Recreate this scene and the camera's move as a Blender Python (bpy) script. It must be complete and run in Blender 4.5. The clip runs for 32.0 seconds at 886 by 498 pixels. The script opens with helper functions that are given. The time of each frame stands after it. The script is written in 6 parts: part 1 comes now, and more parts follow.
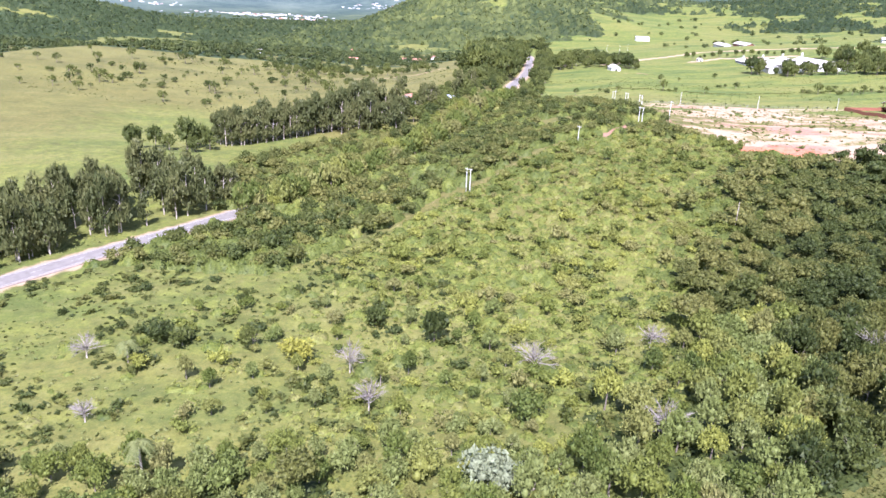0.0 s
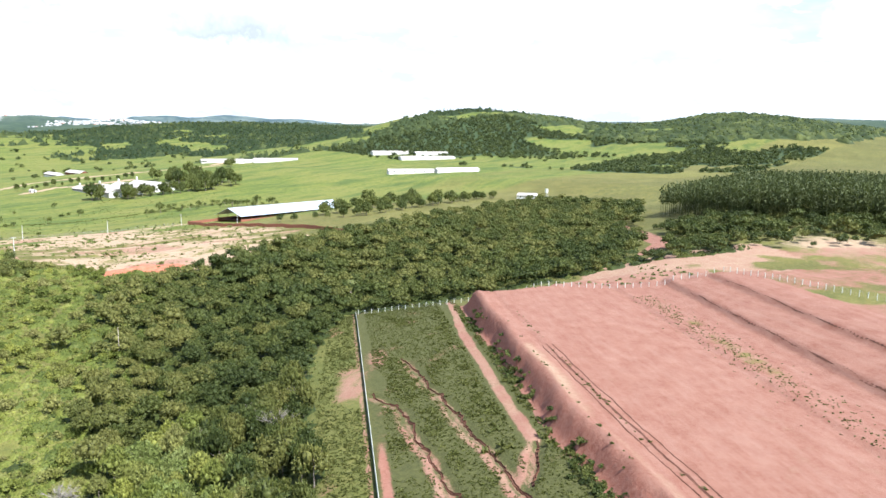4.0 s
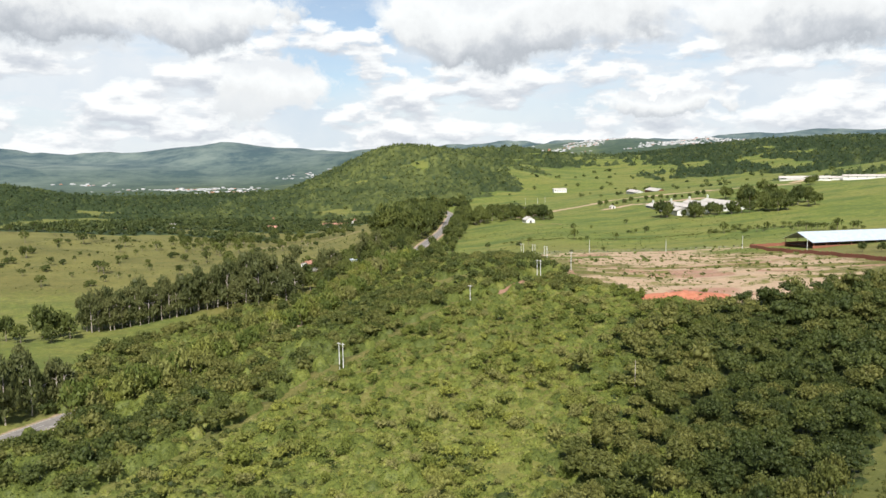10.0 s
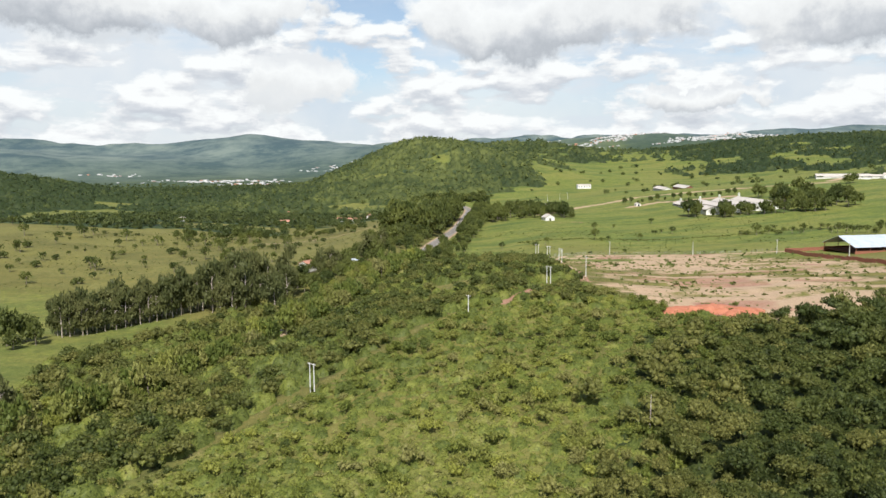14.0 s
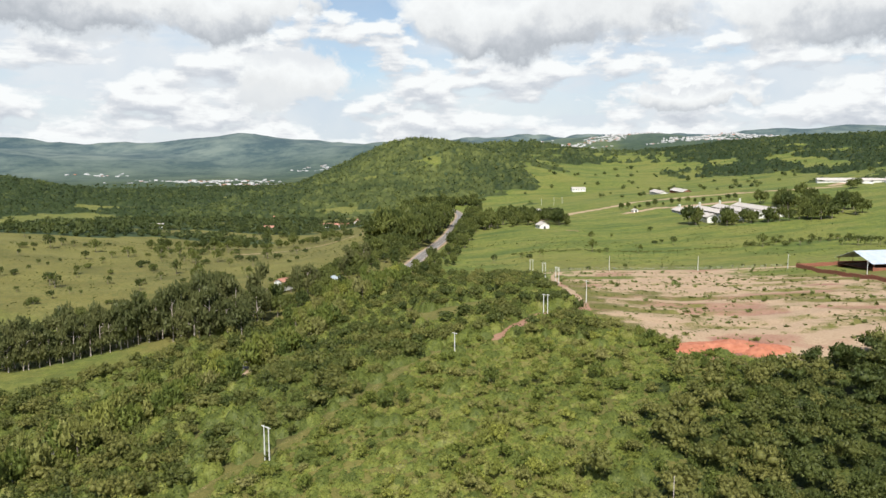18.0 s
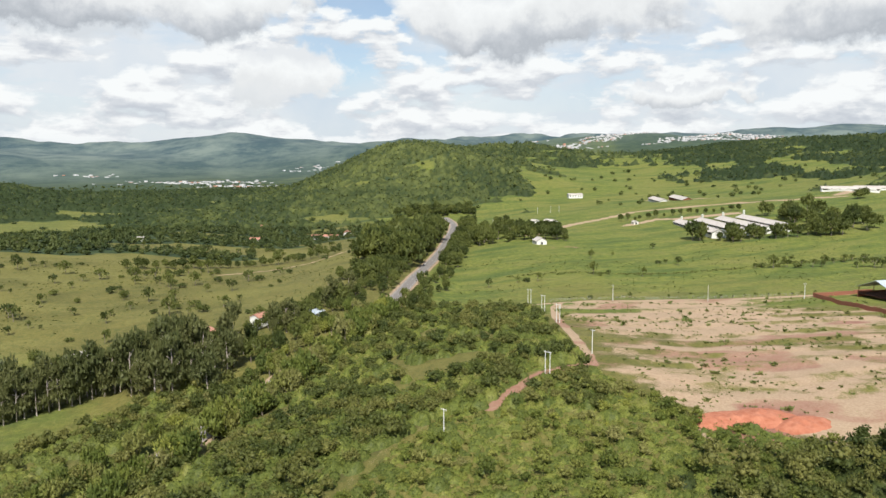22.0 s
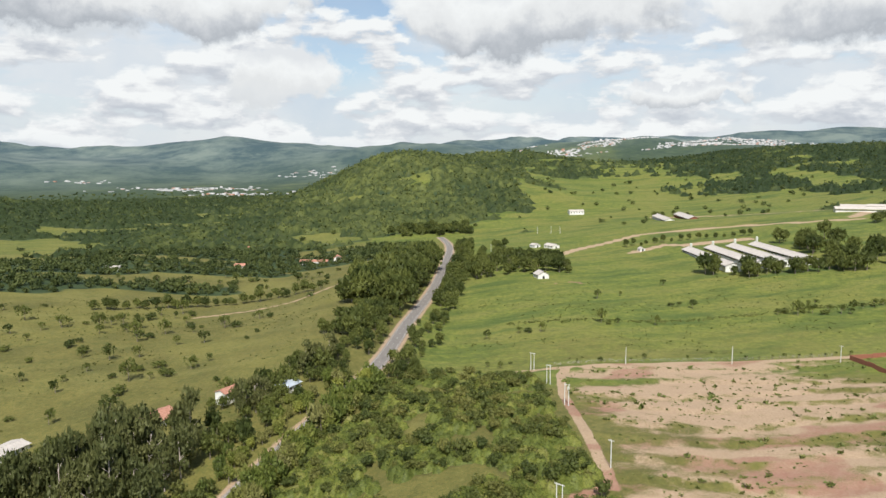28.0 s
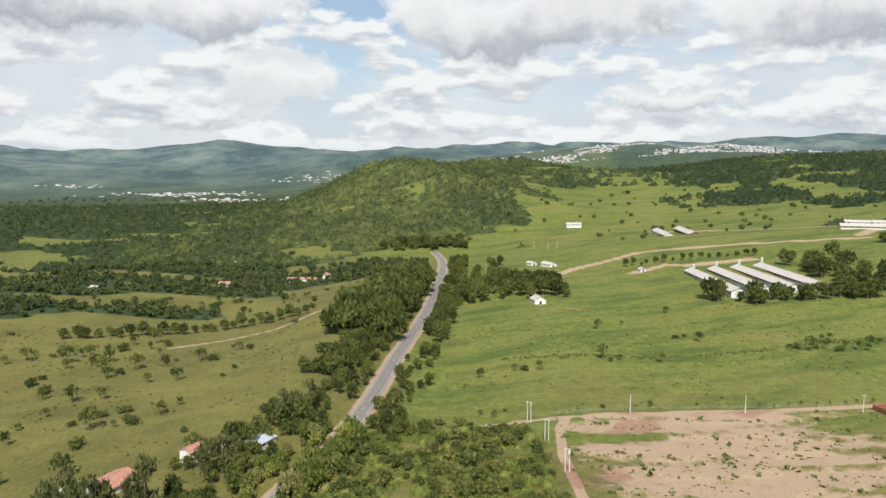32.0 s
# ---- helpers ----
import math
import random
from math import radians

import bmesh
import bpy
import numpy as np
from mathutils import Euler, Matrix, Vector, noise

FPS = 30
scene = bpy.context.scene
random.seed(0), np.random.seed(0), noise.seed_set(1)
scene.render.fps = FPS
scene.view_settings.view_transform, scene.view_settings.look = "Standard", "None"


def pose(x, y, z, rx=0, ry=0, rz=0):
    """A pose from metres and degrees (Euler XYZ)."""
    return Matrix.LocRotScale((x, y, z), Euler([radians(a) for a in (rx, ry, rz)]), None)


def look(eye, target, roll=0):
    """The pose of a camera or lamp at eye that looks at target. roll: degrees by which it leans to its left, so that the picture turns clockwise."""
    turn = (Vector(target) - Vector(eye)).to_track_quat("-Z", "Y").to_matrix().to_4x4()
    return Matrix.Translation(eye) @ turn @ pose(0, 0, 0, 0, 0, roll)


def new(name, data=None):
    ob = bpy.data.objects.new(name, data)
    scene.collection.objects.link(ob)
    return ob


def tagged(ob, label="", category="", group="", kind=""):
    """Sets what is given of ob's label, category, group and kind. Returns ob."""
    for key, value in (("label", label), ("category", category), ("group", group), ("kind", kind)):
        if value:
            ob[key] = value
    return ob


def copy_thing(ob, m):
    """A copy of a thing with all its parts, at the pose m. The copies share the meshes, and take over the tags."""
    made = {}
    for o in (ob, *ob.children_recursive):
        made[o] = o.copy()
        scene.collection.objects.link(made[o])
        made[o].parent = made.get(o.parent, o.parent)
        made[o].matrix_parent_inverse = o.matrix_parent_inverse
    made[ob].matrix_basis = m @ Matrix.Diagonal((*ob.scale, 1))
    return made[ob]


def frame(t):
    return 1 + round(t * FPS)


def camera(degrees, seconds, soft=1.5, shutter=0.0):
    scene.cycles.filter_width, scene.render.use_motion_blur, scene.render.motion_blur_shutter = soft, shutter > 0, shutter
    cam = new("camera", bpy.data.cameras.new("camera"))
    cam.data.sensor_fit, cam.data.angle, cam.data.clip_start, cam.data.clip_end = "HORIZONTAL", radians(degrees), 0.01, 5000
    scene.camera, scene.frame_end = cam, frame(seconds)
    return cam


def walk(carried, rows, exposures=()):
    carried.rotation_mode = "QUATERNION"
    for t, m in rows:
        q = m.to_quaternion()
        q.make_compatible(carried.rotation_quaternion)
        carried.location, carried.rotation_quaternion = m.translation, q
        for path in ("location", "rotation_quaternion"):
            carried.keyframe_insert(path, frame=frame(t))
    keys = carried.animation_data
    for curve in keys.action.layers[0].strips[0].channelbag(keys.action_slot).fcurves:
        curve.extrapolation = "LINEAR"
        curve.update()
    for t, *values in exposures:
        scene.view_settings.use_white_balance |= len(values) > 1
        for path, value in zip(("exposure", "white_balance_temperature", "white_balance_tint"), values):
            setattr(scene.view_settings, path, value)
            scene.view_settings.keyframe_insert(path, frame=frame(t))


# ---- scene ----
# ---- camera ----
cam = camera(64.10, 32.0)
# seconds, x, y, z, heading (degrees right of +y), downward tilt, roll
PATH = [
    (0, -33.08, -48.65, 60.84, -1.97, 19.06, 2.54),
    (0.5, -33.76, -48.47, 60.70, 13.84, 21.58, 1.88),
    (1, -34.35, -48.21, 60.60, 26.00, 24.29, 1.66),
    (1.5, -34.76, -47.91, 60.58, 32.12, 24.44, 1.57),
    (2, -35.00, -47.63, 60.68, 42.78, 24.44, 1.41),
    (2.5, -35.07, -47.41, 60.93, 43.44, 23.54, 1.20),
    (3, -34.97, -47.28, 61.13, 43.75, 19.72, 0.93),
    (3.5, -34.83, -47.20, 61.13, 45.49, 12.26, 0.58),
    (4, -34.67, -46.92, 60.85, 46.93, 8.05, 0.36),
    (4.5, -34.27, -46.43, 60.58, 46.86, 7.42, 0.25),
    (6.5, -28.00, -40.60, 60.67, 46.50, 7.44, -0.49),
    (7, -25.73, -38.67, 60.62, 44.08, 7.35, -0.69),
    (7.5, -23.37, -36.45, 60.67, 43.50, 7.33, -0.87),
    (8, -20.83, -34.04, 60.77, 38.11, 7.22, -0.94),
    (8.5, -18.13, -31.39, 60.78, 30.39, 7.02, -1.00),
    (9, -15.43, -28.55, 60.62, 22.28, 6.81, -1.03),
    (9.5, -12.60, -25.43, 60.49, 12.27, 6.56, -0.98),
    (10, -9.74, -22.08, 60.37, 2.20, 6.45, -0.83),
    (10.5, -6.85, -18.58, 60.24, -0.58, 6.56, -0.65),
    (11, -4.23, -14.89, 60.21, -0.37, 6.64, -0.54),
    (12, -1.40, -7.62, 60.11, -0.26, 6.77, -0.44),
    (13, -0.00, -0.00, 60.31, -0.00, 6.91, -0.30),
    (14, 1.79, 7.42, 60.74, 0.10, 6.93, -0.32),
    (16.5, 4.31, 25.94, 63.74, 0.43, 7.08, -0.22),
    (17, 4.72, 30.14, 64.53, 0.48, 6.99, -0.37),
    (18, 4.95, 38.75, 66.66, 0.68, 7.05, -0.25),
    (19, 5.46, 47.25, 69.66, 0.84, 7.10, -0.02),
    (20, 5.99, 54.89, 72.84, 0.98, 7.09, -0.15),
    (21, 6.79, 62.66, 76.41, 1.05, 7.19, -0.13),
    (22, 7.39, 70.11, 79.83, 1.11, 7.27, -0.28),
    (23, 7.72, 78.28, 83.54, 1.22, 7.33, -0.23),
    (24, 7.49, 85.25, 87.53, 1.41, 7.41, -0.29),
    (25, 7.99, 92.29, 91.27, 1.50, 7.33, -0.34),
    (25.5, 8.48, 96.02, 92.80, 1.51, 7.26, -0.41),
    (27.5, 10.66, 110.92, 100.50, 1.23, 7.26, -0.35),
    (28, 11.01, 114.50, 102.12, 1.29, 7.26, -0.35),
    (29, 11.76, 121.33, 105.39, 1.38, 7.18, -0.26),
    (30, 12.57, 128.50, 108.47, 1.46, 7.11, -0.17),
    (31, 13.66, 136.15, 111.72, 1.54, 7.06, -0.12),
    (32, 14.49, 143.41, 114.73, 1.64, 7.07, -0.08),
]
EXPOSURES = [(0.0, 1.34, 5450, 28), (1.0, 1.26, 5500, 20), (2.6, 1.20, 5550, 14), (4.0, 1.02, 5750, 8), (6.5, 0.60, 6150, 8), (9.0, 0.38, 6350, 8), (24.0, 0.24, 6350, 8), (32.0, 0.17, 6350, 8)]
walk(cam, [(t, pose(x, y, z, 90 - tilt, 0, -head) @ pose(0, 0, 0, 0, 0, roll))
           for t, x, y, z, head, tilt, roll in PATH], EXPOSURES)

# ---- light ----
SUN_AZ, SUN_EL = -178.0, 51.0        # degrees right of +y, degrees up
world = bpy.data.worlds.new("sky")
scene.world = world
world.use_nodes = True
wn, wl = world.node_tree.nodes, world.node_tree.links
wn.clear()


def wnode(kind, **inputs):
    n = wn.new(kind)
    for k, v in inputs.items():
        n.inputs[k.replace("_", " ")].default_value = v
    return n


def wmath(op, a, b=0.0, clamp=False):
    n = wn.new("ShaderNodeMath")
    n.operation, n.use_clamp = op, clamp
    for i, v in enumerate((a, b)):
        if isinstance(v, (int, float)):
            n.inputs[i].default_value = v
        else:
            wl.new(v, n.inputs[i])
    return n.outputs[0]


def wramp(value, stops):
    n = wn.new("ShaderNodeValToRGB")
    while len(n.color_ramp.elements) < len(stops):
        n.color_ramp.elements.new(0.5)
    for e, (p, c) in zip(n.color_ramp.elements, stops):
        e.position, e.color = p, (*c, 1) if len(c) == 3 else c
    wl.new(value, n.inputs[0])
    return n.outputs[0]


sky = wn.new("ShaderNodeTexSky")
sky.sky_type, sky.sun_disc = "NISHITA", False
sky.sun_elevation, sky.sun_rotation = radians(SUN_EL), radians(SUN_AZ)
sky.air_density, sky.dust_density, sky.ozone_density = 1.0, 0.6, 1.0
coord = wn.new("ShaderNodeTexCoord")
split = wn.new("ShaderNodeSeparateXYZ")
wl.new(coord.outputs["Generated"], split.inputs[0])
up = wmath("MAXIMUM", wmath("ADD", split.outputs[2], 0.10), 0.03)
flat = wn.new("ShaderNodeCombineXYZ")      # the cloud deck seen in perspective
wl.new(wmath("DIVIDE", split.outputs[0], up), flat.inputs[0])
wl.new(wmath("DIVIDE", split.outputs[1], up), flat.inputs[1])


def wnoise(vec, scale, detail, rough, off):
    m = wn.new("ShaderNodeMapping")
    m.inputs["Location"].default_value = off
    wl.new(vec, m.inputs["Vector"])
    n = wnode("ShaderNodeTexNoise", Scale=scale, Detail=detail, Roughness=rough)
    wl.new(m.outputs[0], n.inputs["Vector"])
    return n.outputs["Fac"]


DEG = 57.2958
azim = wmath("MULTIPLY", wmath("ARCTAN2", split.outputs[0], split.outputs[1]), DEG)
elev = wmath("MULTIPLY", wmath("ARCSINE", split.outputs[2]), DEG)
big = wnoise(flat.outputs[0], 0.55, 9.0, 0.60, (4.2, 1.3, 0.0))
fine = wnoise(coord.outputs["Generated"], 9.0, 10.0, 0.62, (3.1, 1.7, 0.0))
curl = wnoise(coord.outputs["Generated"], 22.0, 8.0, 0.60, (7.4, 0.2, 1.0))
curl2 = wnoise(coord.outputs["Generated"], 5.0, 6.0, 0.55, (1.4, 6.2, 3.0))
puff = wmath("ADD", wmath("MULTIPLY", wmath("SUBTRACT", curl, 0.5), 4.5), wmath("MULTIPLY", wmath("SUBTRACT", curl2, 0.5), 8.0))
puff_az = wmath("MULTIPLY", wmath("SUBTRACT", fine, 0.5), 14.0)


def wmix(f, a, b):
    n = wn.new("ShaderNodeMix")
    n.data_type = "RGBA"
    wl.new(f, n.inputs["Factor"])
    for v, i in ((a, "A"), (b, "B")):
        if isinstance(v, tuple):
            n.inputs[i].default_value = (*v, 1)
        else:
            wl.new(v, n.inputs[i])
    return n.outputs["Result"]


skyc = wn.new("ShaderNodeVectorMath")
skyc.operation = "SCALE"
skyc.inputs["Scale"].default_value = 0.15
wl.new(sky.outputs[0], skyc.inputs[0])
# a thin veil with gaps, whiter towards the horizon
veil = wramp(big, [(0.38, (0.30, 0.30, 0.30)), (0.52, (0.92, 0.92, 0.92))])
low = wramp(wmath("DIVIDE", elev, 30.0), [(0.0, (1, 1, 1)), (0.16, (0.75, 0.75, 0.75)), (0.5, (0, 0, 0))])
veil = wmath("MULTIPLY", wmath("MAXIMUM", veil, low), wramp(wmath("DIVIDE", elev, 60.0), [(0.20, (1, 1, 1)), (0.45, (0.12, 0.12, 0.12))]))
gx_, gy_ = wmath("DIVIDE", wmath("ADD", azim, 5.5), 5.5), wmath("DIVIDE", wmath("SUBTRACT", elev, 10.5), 4.0)
hole = wmath("ADD", wmath("ADD", wmath("MULTIPLY", gx_, gx_), wmath("MULTIPLY", gy_, gy_)), wmath("MULTIPLY", wmath("SUBTRACT", curl2, 0.5), 3.0))
veil = wmath("MULTIPLY", veil, wramp(wmath("DIVIDE", hole, 2.0, True), [(0.1, (0.45, 0.45, 0.45)), (0.7, (1, 1, 1))]))
col = wmix(veil, skyc.outputs[0], wramp(curl2, [(0.32, (0.78, 0.86, 0.96)), (0.58, (0.97, 0.99, 1.02))]))
# rows of small flat-based cumulus that thicken towards the horizon: grey where more cloud lies above
def cumulus(lift):
    v = wn.new("ShaderNodeCombineXYZ")
    wl.new(wmath("MULTIPLY", wmath("ADD", azim, wmath("MULTIPLY", puff_az, 0.25)), 0.150), v.inputs[0])
    wl.new(wmath("MULTIPLY", wmath("ADD", elev, lift), 0.36), v.inputs[1])
    return wnoise(v.outputs[0], 1.0, 8.0, 0.54, (2.7, 5.1, 0.0))


here, above = cumulus(0.0), cumulus(0.75)
heap_ = wmath("ADD", here, wramp(wmath("DIVIDE", elev, 14.0), [(0.0, (0.06, 0.06, 0.06)), (0.7, (0.0, 0.0, 0.0))]))
small = wramp(heap_, [(0.48, (0, 0, 0)), (0.55, (1, 1, 1))])
small = wmath("MULTIPLY", small, wramp(wmath("DIVIDE", elev, 20.0), [(0.03, (0.55, 0.55, 0.55)), (0.10, (1, 1, 1)), (0.55, (1, 1, 1)), (0.75, (0, 0, 0))]))
under = wmath("ADD", wmath("MULTIPLY", wmath("SUBTRACT", above, here), 4.5), 0.5, True)
col = wmix(small, col, wramp(under, [(0.22, (1.16, 1.16, 1.15)), (0.46, (1.04, 1.04, 1.05)), (0.68, (0.86, 0.88, 0.92)), (1.0, (0.72, 0.75, 0.81))]))
# heaped clouds: azimuth, elevation, half width, half height in degrees, greyness of the base
CLOUDS = ((-11.5, 6.2, 6.0, 2.6, 0.10), (20, 4.6, 6, 0.8, 0.55), (58, 4.6, 14, 1.5, 0.35),
          (-27, 12.4, 9, 3.8, 0.90), (-15.5, 11.8, 5.5, 3.0, 0.85), (9, 11.8, 13, 3.9, 0.85), (31, 11.4, 10, 4.0, 0.85), (62, 11.5, 12, 3.0, 0.40), (-52, 10, 12, 3.2, 0.6), (90, 9, 16, 3.5, 0.5),
          (-90, 10, 18, 4, 0.6), (130, 11, 18, 4, 0.6), (170, 14, 20, 5, 0.6), (-140, 16, 16, 5, 0.6))
mottle = wmath("ADD", wmath("MULTIPLY", wmath("SUBTRACT", curl, 0.5), 0.9), wmath("MULTIPLY", wmath("SUBTRACT", fine, 0.5), 1.6))
for ca, ce, cw, ch, grey in CLOUDS:
    u = wmath("DIVIDE", wmath("SUBTRACT", wmath("ADD", azim, puff_az), ca), cw)
    h = wmath("DIVIDE", wmath("SUBTRACT", elev, ce), ch)
    v = wmath("ADD", h, wmath("MULTIPLY", puff, 0.75 / ch))
    far_ = wmath("ADD", wmath("MULTIPLY", u, u), wmath("MULTIPLY", v, v))
    mask = wramp(wmath("DIVIDE", far_, 2.0), [(0.32, (1, 1, 1)), (0.50, (0, 0, 0))])
    base = wmath("ADD", wmath("ADD", wmath("MULTIPLY", v, 0.40), wmath("MULTIPLY", h, 0.60)), mottle)
    g = 1 - grey
    tone = wramp(wmath("ADD", wmath("MULTIPLY", base, 0.5), 0.5, True), [(0.02, (0.84 + 0.1 * g, 0.87 + 0.1 * g, 0.91 + 0.08 * g)), (0.12, (0.54 + 0.42 * g, 0.57 + 0.40 * g, 0.62 + 0.36 * g)),
                 (0.26, (0.72 + 0.26 * g, 0.74 + 0.25 * g, 0.78 + 0.22 * g)), (0.40, (1.0, 1.0, 1.0)), (0.62, (1.14, 1.14, 1.13)), (0.85, (0.98, 0.99, 1.01))])
    col = wmix(mask, col, tone)
bg = wn.new("ShaderNodeBackground")
bg.inputs["Strength"].default_value = 0.70
wl.new(col, bg.inputs["Color"])
wl.new(bg.outputs[0], wn.new("ShaderNodeOutputWorld").inputs["Surface"])

sun = new("sun", bpy.data.lights.new("sun", "SUN"))
sun.data.energy, sun.data.angle, sun.data.color = 5.2, radians(0.6), (1.0, 0.95, 0.87)
sa, se = radians(SUN_AZ), radians(SUN_EL)
sun.matrix_world = look((math.sin(sa) * math.cos(se), math.cos(sa) * math.cos(se), math.sin(se)), (0, 0, 0))


# ---- materials ----
class Nodes:
    """A material's node tree with short calls."""

    def __init__(self, name):
        self.m = bpy.data.materials.new(name)
        self.m.use_nodes = True
        self.t = self.m.node_tree
        self.b = self.t.nodes["Principled BSDF"]

    def put(self, value, socket):
        if isinstance(value, (int, float)):
            socket.default_value = value
        elif isinstance(value, tuple):
            socket.default_value = (*value, 1) if len(value) == 3 and socket.type == "RGBA" else value
        else:
            self.t.links.new(value, socket)

    def noise(self, scale, detail=4.0, rough=0.55, stretch=None):
        n = self.t.nodes.new("ShaderNodeTexNoise")
        n.inputs["Scale"].default_value, n.inputs["Detail"].default_value, n.inputs["Roughness"].default_value = scale, detail, rough
        g = self.t.nodes.new("ShaderNodeNewGeometry").outputs["Position"]
        if stretch:
            mp = self.t.nodes.new("ShaderNodeMapping")
            mp.vector_type = "TEXTURE"
            mp.inputs["Rotation"].default_value, mp.inputs["Scale"].default_value = stretch
            self.t.links.new(g, mp.inputs["Vector"])
            g = mp.outputs[0]
        self.t.links.new(g, n.inputs["Vector"])
        return n.outputs["Fac"]

    def ramp(self, value, a, b, ca=(0, 0, 0), cb=(1, 1, 1)):
        n = self.t.nodes.new("ShaderNodeMapRange")
        n.clamp = True
        self.put(value, n.inputs[0])
        n.inputs[1].default_value, n.inputs[2].default_value = a, b
        return n.outputs[0] if (ca, cb) == ((0, 0, 0), (1, 1, 1)) else self.mix(n.outputs[0], ca, cb)

    def mix(self, f, a, b):
        n = self.t.nodes.new("ShaderNodeMix")
        n.data_type = "RGBA"
        self.put(f, n.inputs["Factor"]), self.put(a, n.inputs["A"]), self.put(b, n.inputs["B"])
        return n.outputs["Result"]

    def math(self, op, a, b=0.0):
        n = self.t.nodes.new("ShaderNodeMath")
        n.operation = op
        self.put(a, n.inputs[0]), self.put(b, n.inputs[1])
        return n.outputs[0]

    def attr(self, name):
        n = self.t.nodes.new("ShaderNodeAttribute")
        n.attribute_name = name
        return n.outputs["Fac"]

    def rand(self):
        return self.t.nodes.new("ShaderNodeObjectInfo").outputs["Random"]

    def island(self):
        return self.t.nodes.new("ShaderNodeNewGeometry").outputs["Random Per Island"]

    def done(self, colour, rough=0.9, bump=None, dist=0.05, strength=0.6, metal=0.0):
        self.put(colour, self.b.inputs["Base Color"]), self.put(rough, self.b.inputs["Roughness"])
        self.b.inputs["Metallic"].default_value = metal
        self.b.inputs["Specular IOR Level"].default_value = 0.25
        if bump is not None:
            n = self.t.nodes.new("ShaderNodeBump")
            n.inputs["Distance"].default_value, n.inputs["Strength"].default_value = dist, strength
            self.put(bump, n.inputs["Height"])
            self.t.links.new(n.outputs[0], self.b.inputs["Normal"])
        return self.m


MIXED = ((0.0, (0.062, 0.092, 0.016)), (0.25, (0.122, 0.156, 0.024)), (0.45, (0.192, 0.212, 0.036)), (0.62, (0.238, 0.240, 0.056)), (0.80, (0.266, 0.236, 0.090)), (0.92, (0.330, 0.335, 0.060)))

WOOD = ((0.0, (0.030, 0.045, 0.011)), (0.22, (0.054, 0.074, 0.016)), (0.45, (0.096, 0.112, 0.024)), (0.7, (0.150, 0.150, 0.036)), (1.0, (0.235, 0.220, 0.058)))


def leaf_material(name, a, b, c, source, stops=None):
    """Foliage: from a to b (or along the stops) by plant, towards c by leaf; light shines through a little."""
    k = Nodes(name)
    plant = k.attr("tint") if source == "attr" else k.rand()
    col = k.mix(plant, a, b)
    if stops:
        rp = k.t.nodes.new("ShaderNodeValToRGB")
        while len(rp.color_ramp.elements) < len(stops):
            rp.color_ramp.elements.new(0.5)
        for e, (p, q) in zip(rp.color_ramp.elements, stops):
            e.position, e.color = p, (*q, 1)
        k.t.links.new(plant, rp.inputs[0])
        col = rp.outputs[0]
    col = k.mix(k.math("MULTIPLY", k.island(), 0.38), col, c)
    col = k.mix(k.math("MULTIPLY", k.noise(0.09, 3), 0.30), col, (a[0] * 0.8, a[1] * 0.8, a[2] * 0.8))
    fine = k.noise(2.4, 4, 0.65)
    col = k.mix(k.math("MULTIPLY", k.ramp(fine, 0.52, 0.34), 0.62), col, (a[0] * 0.45, a[1] * 0.45, a[2] * 0.45))
    col = k.mix(k.math("MULTIPLY", k.ramp(fine, 0.52, 0.72), 0.38), col, (min(1, c[0] * 1.25), c[1] * 1.2, c[2] * 1.3))
    k.done(col, 0.62)
    tr = k.t.nodes.new("ShaderNodeBsdfTranslucent")
    k.put(k.mix(0.5, col, (0.16, 0.20, 0.03)), tr.inputs["Color"])
    ms = k.t.nodes.new("ShaderNodeMixShader")
    ms.inputs[0].default_value = 0.22
    k.t.links.new(k.b.outputs[0], ms.inputs[1]), k.t.links.new(tr.outputs[0], ms.inputs[2])
    k.t.links.new(ms.outputs[0], k.t.nodes["Material Output"].inputs["Surface"])
    return k.m


M = {}
M["leaf_forest"] = leaf_material("leaf_forest", (0.030, 0.050, 0.014), (0.200, 0.200, 0.060), (0.126, 0.138, 0.034), "attr", WOOD)
M["leaf_wood"] = leaf_material("leaf_wood", (0.030, 0.050, 0.014), (0.200, 0.200, 0.060), (0.126, 0.138, 0.034), "obj", WOOD)
M["leaf_scrub"] = leaf_material("leaf_scrub", (0.120, 0.155, 0.038), (0.270, 0.245, 0.095), (0.215, 0.240, 0.065), "attr")
M["leaf_near"] = leaf_material("leaf_near", (0.060, 0.092, 0.026), (0.300, 0.290, 0.100), (0.240, 0.262, 0.068), "obj", MIXED)
M["leaf_light"] = leaf_material("leaf_light", (0.150, 0.190, 0.040), (0.225, 0.240, 0.080), (0.230, 0.255, 0.085), "obj")
M["leaf_tree"] = leaf_material("leaf_tree", (0.036, 0.054, 0.013), (0.180, 0.195, 0.046), (0.140, 0.158, 0.038), "obj")
M["leaf_euc"] = leaf_material("leaf_euc", (0.066, 0.082, 0.026), (0.165, 0.164, 0.056), (0.150, 0.155, 0.055), "obj")
M["leaf_plantation"] = leaf_material("leaf_plantation", (0.050, 0.066, 0.022), (0.110, 0.122, 0.040), (0.095, 0.112, 0.034), "attr")
M["leaf_grass"] = leaf_material("leaf_grass", (0.066, 0.076, 0.016), (0.128, 0.130, 0.032), (0.138, 0.140, 0.036), "attr")
M["leaf_thicket"] = leaf_material("leaf_thicket", (0.062, 0.082, 0.018), (0.240, 0.240, 0.080), (0.260, 0.268, 0.062), "attr", MIXED)
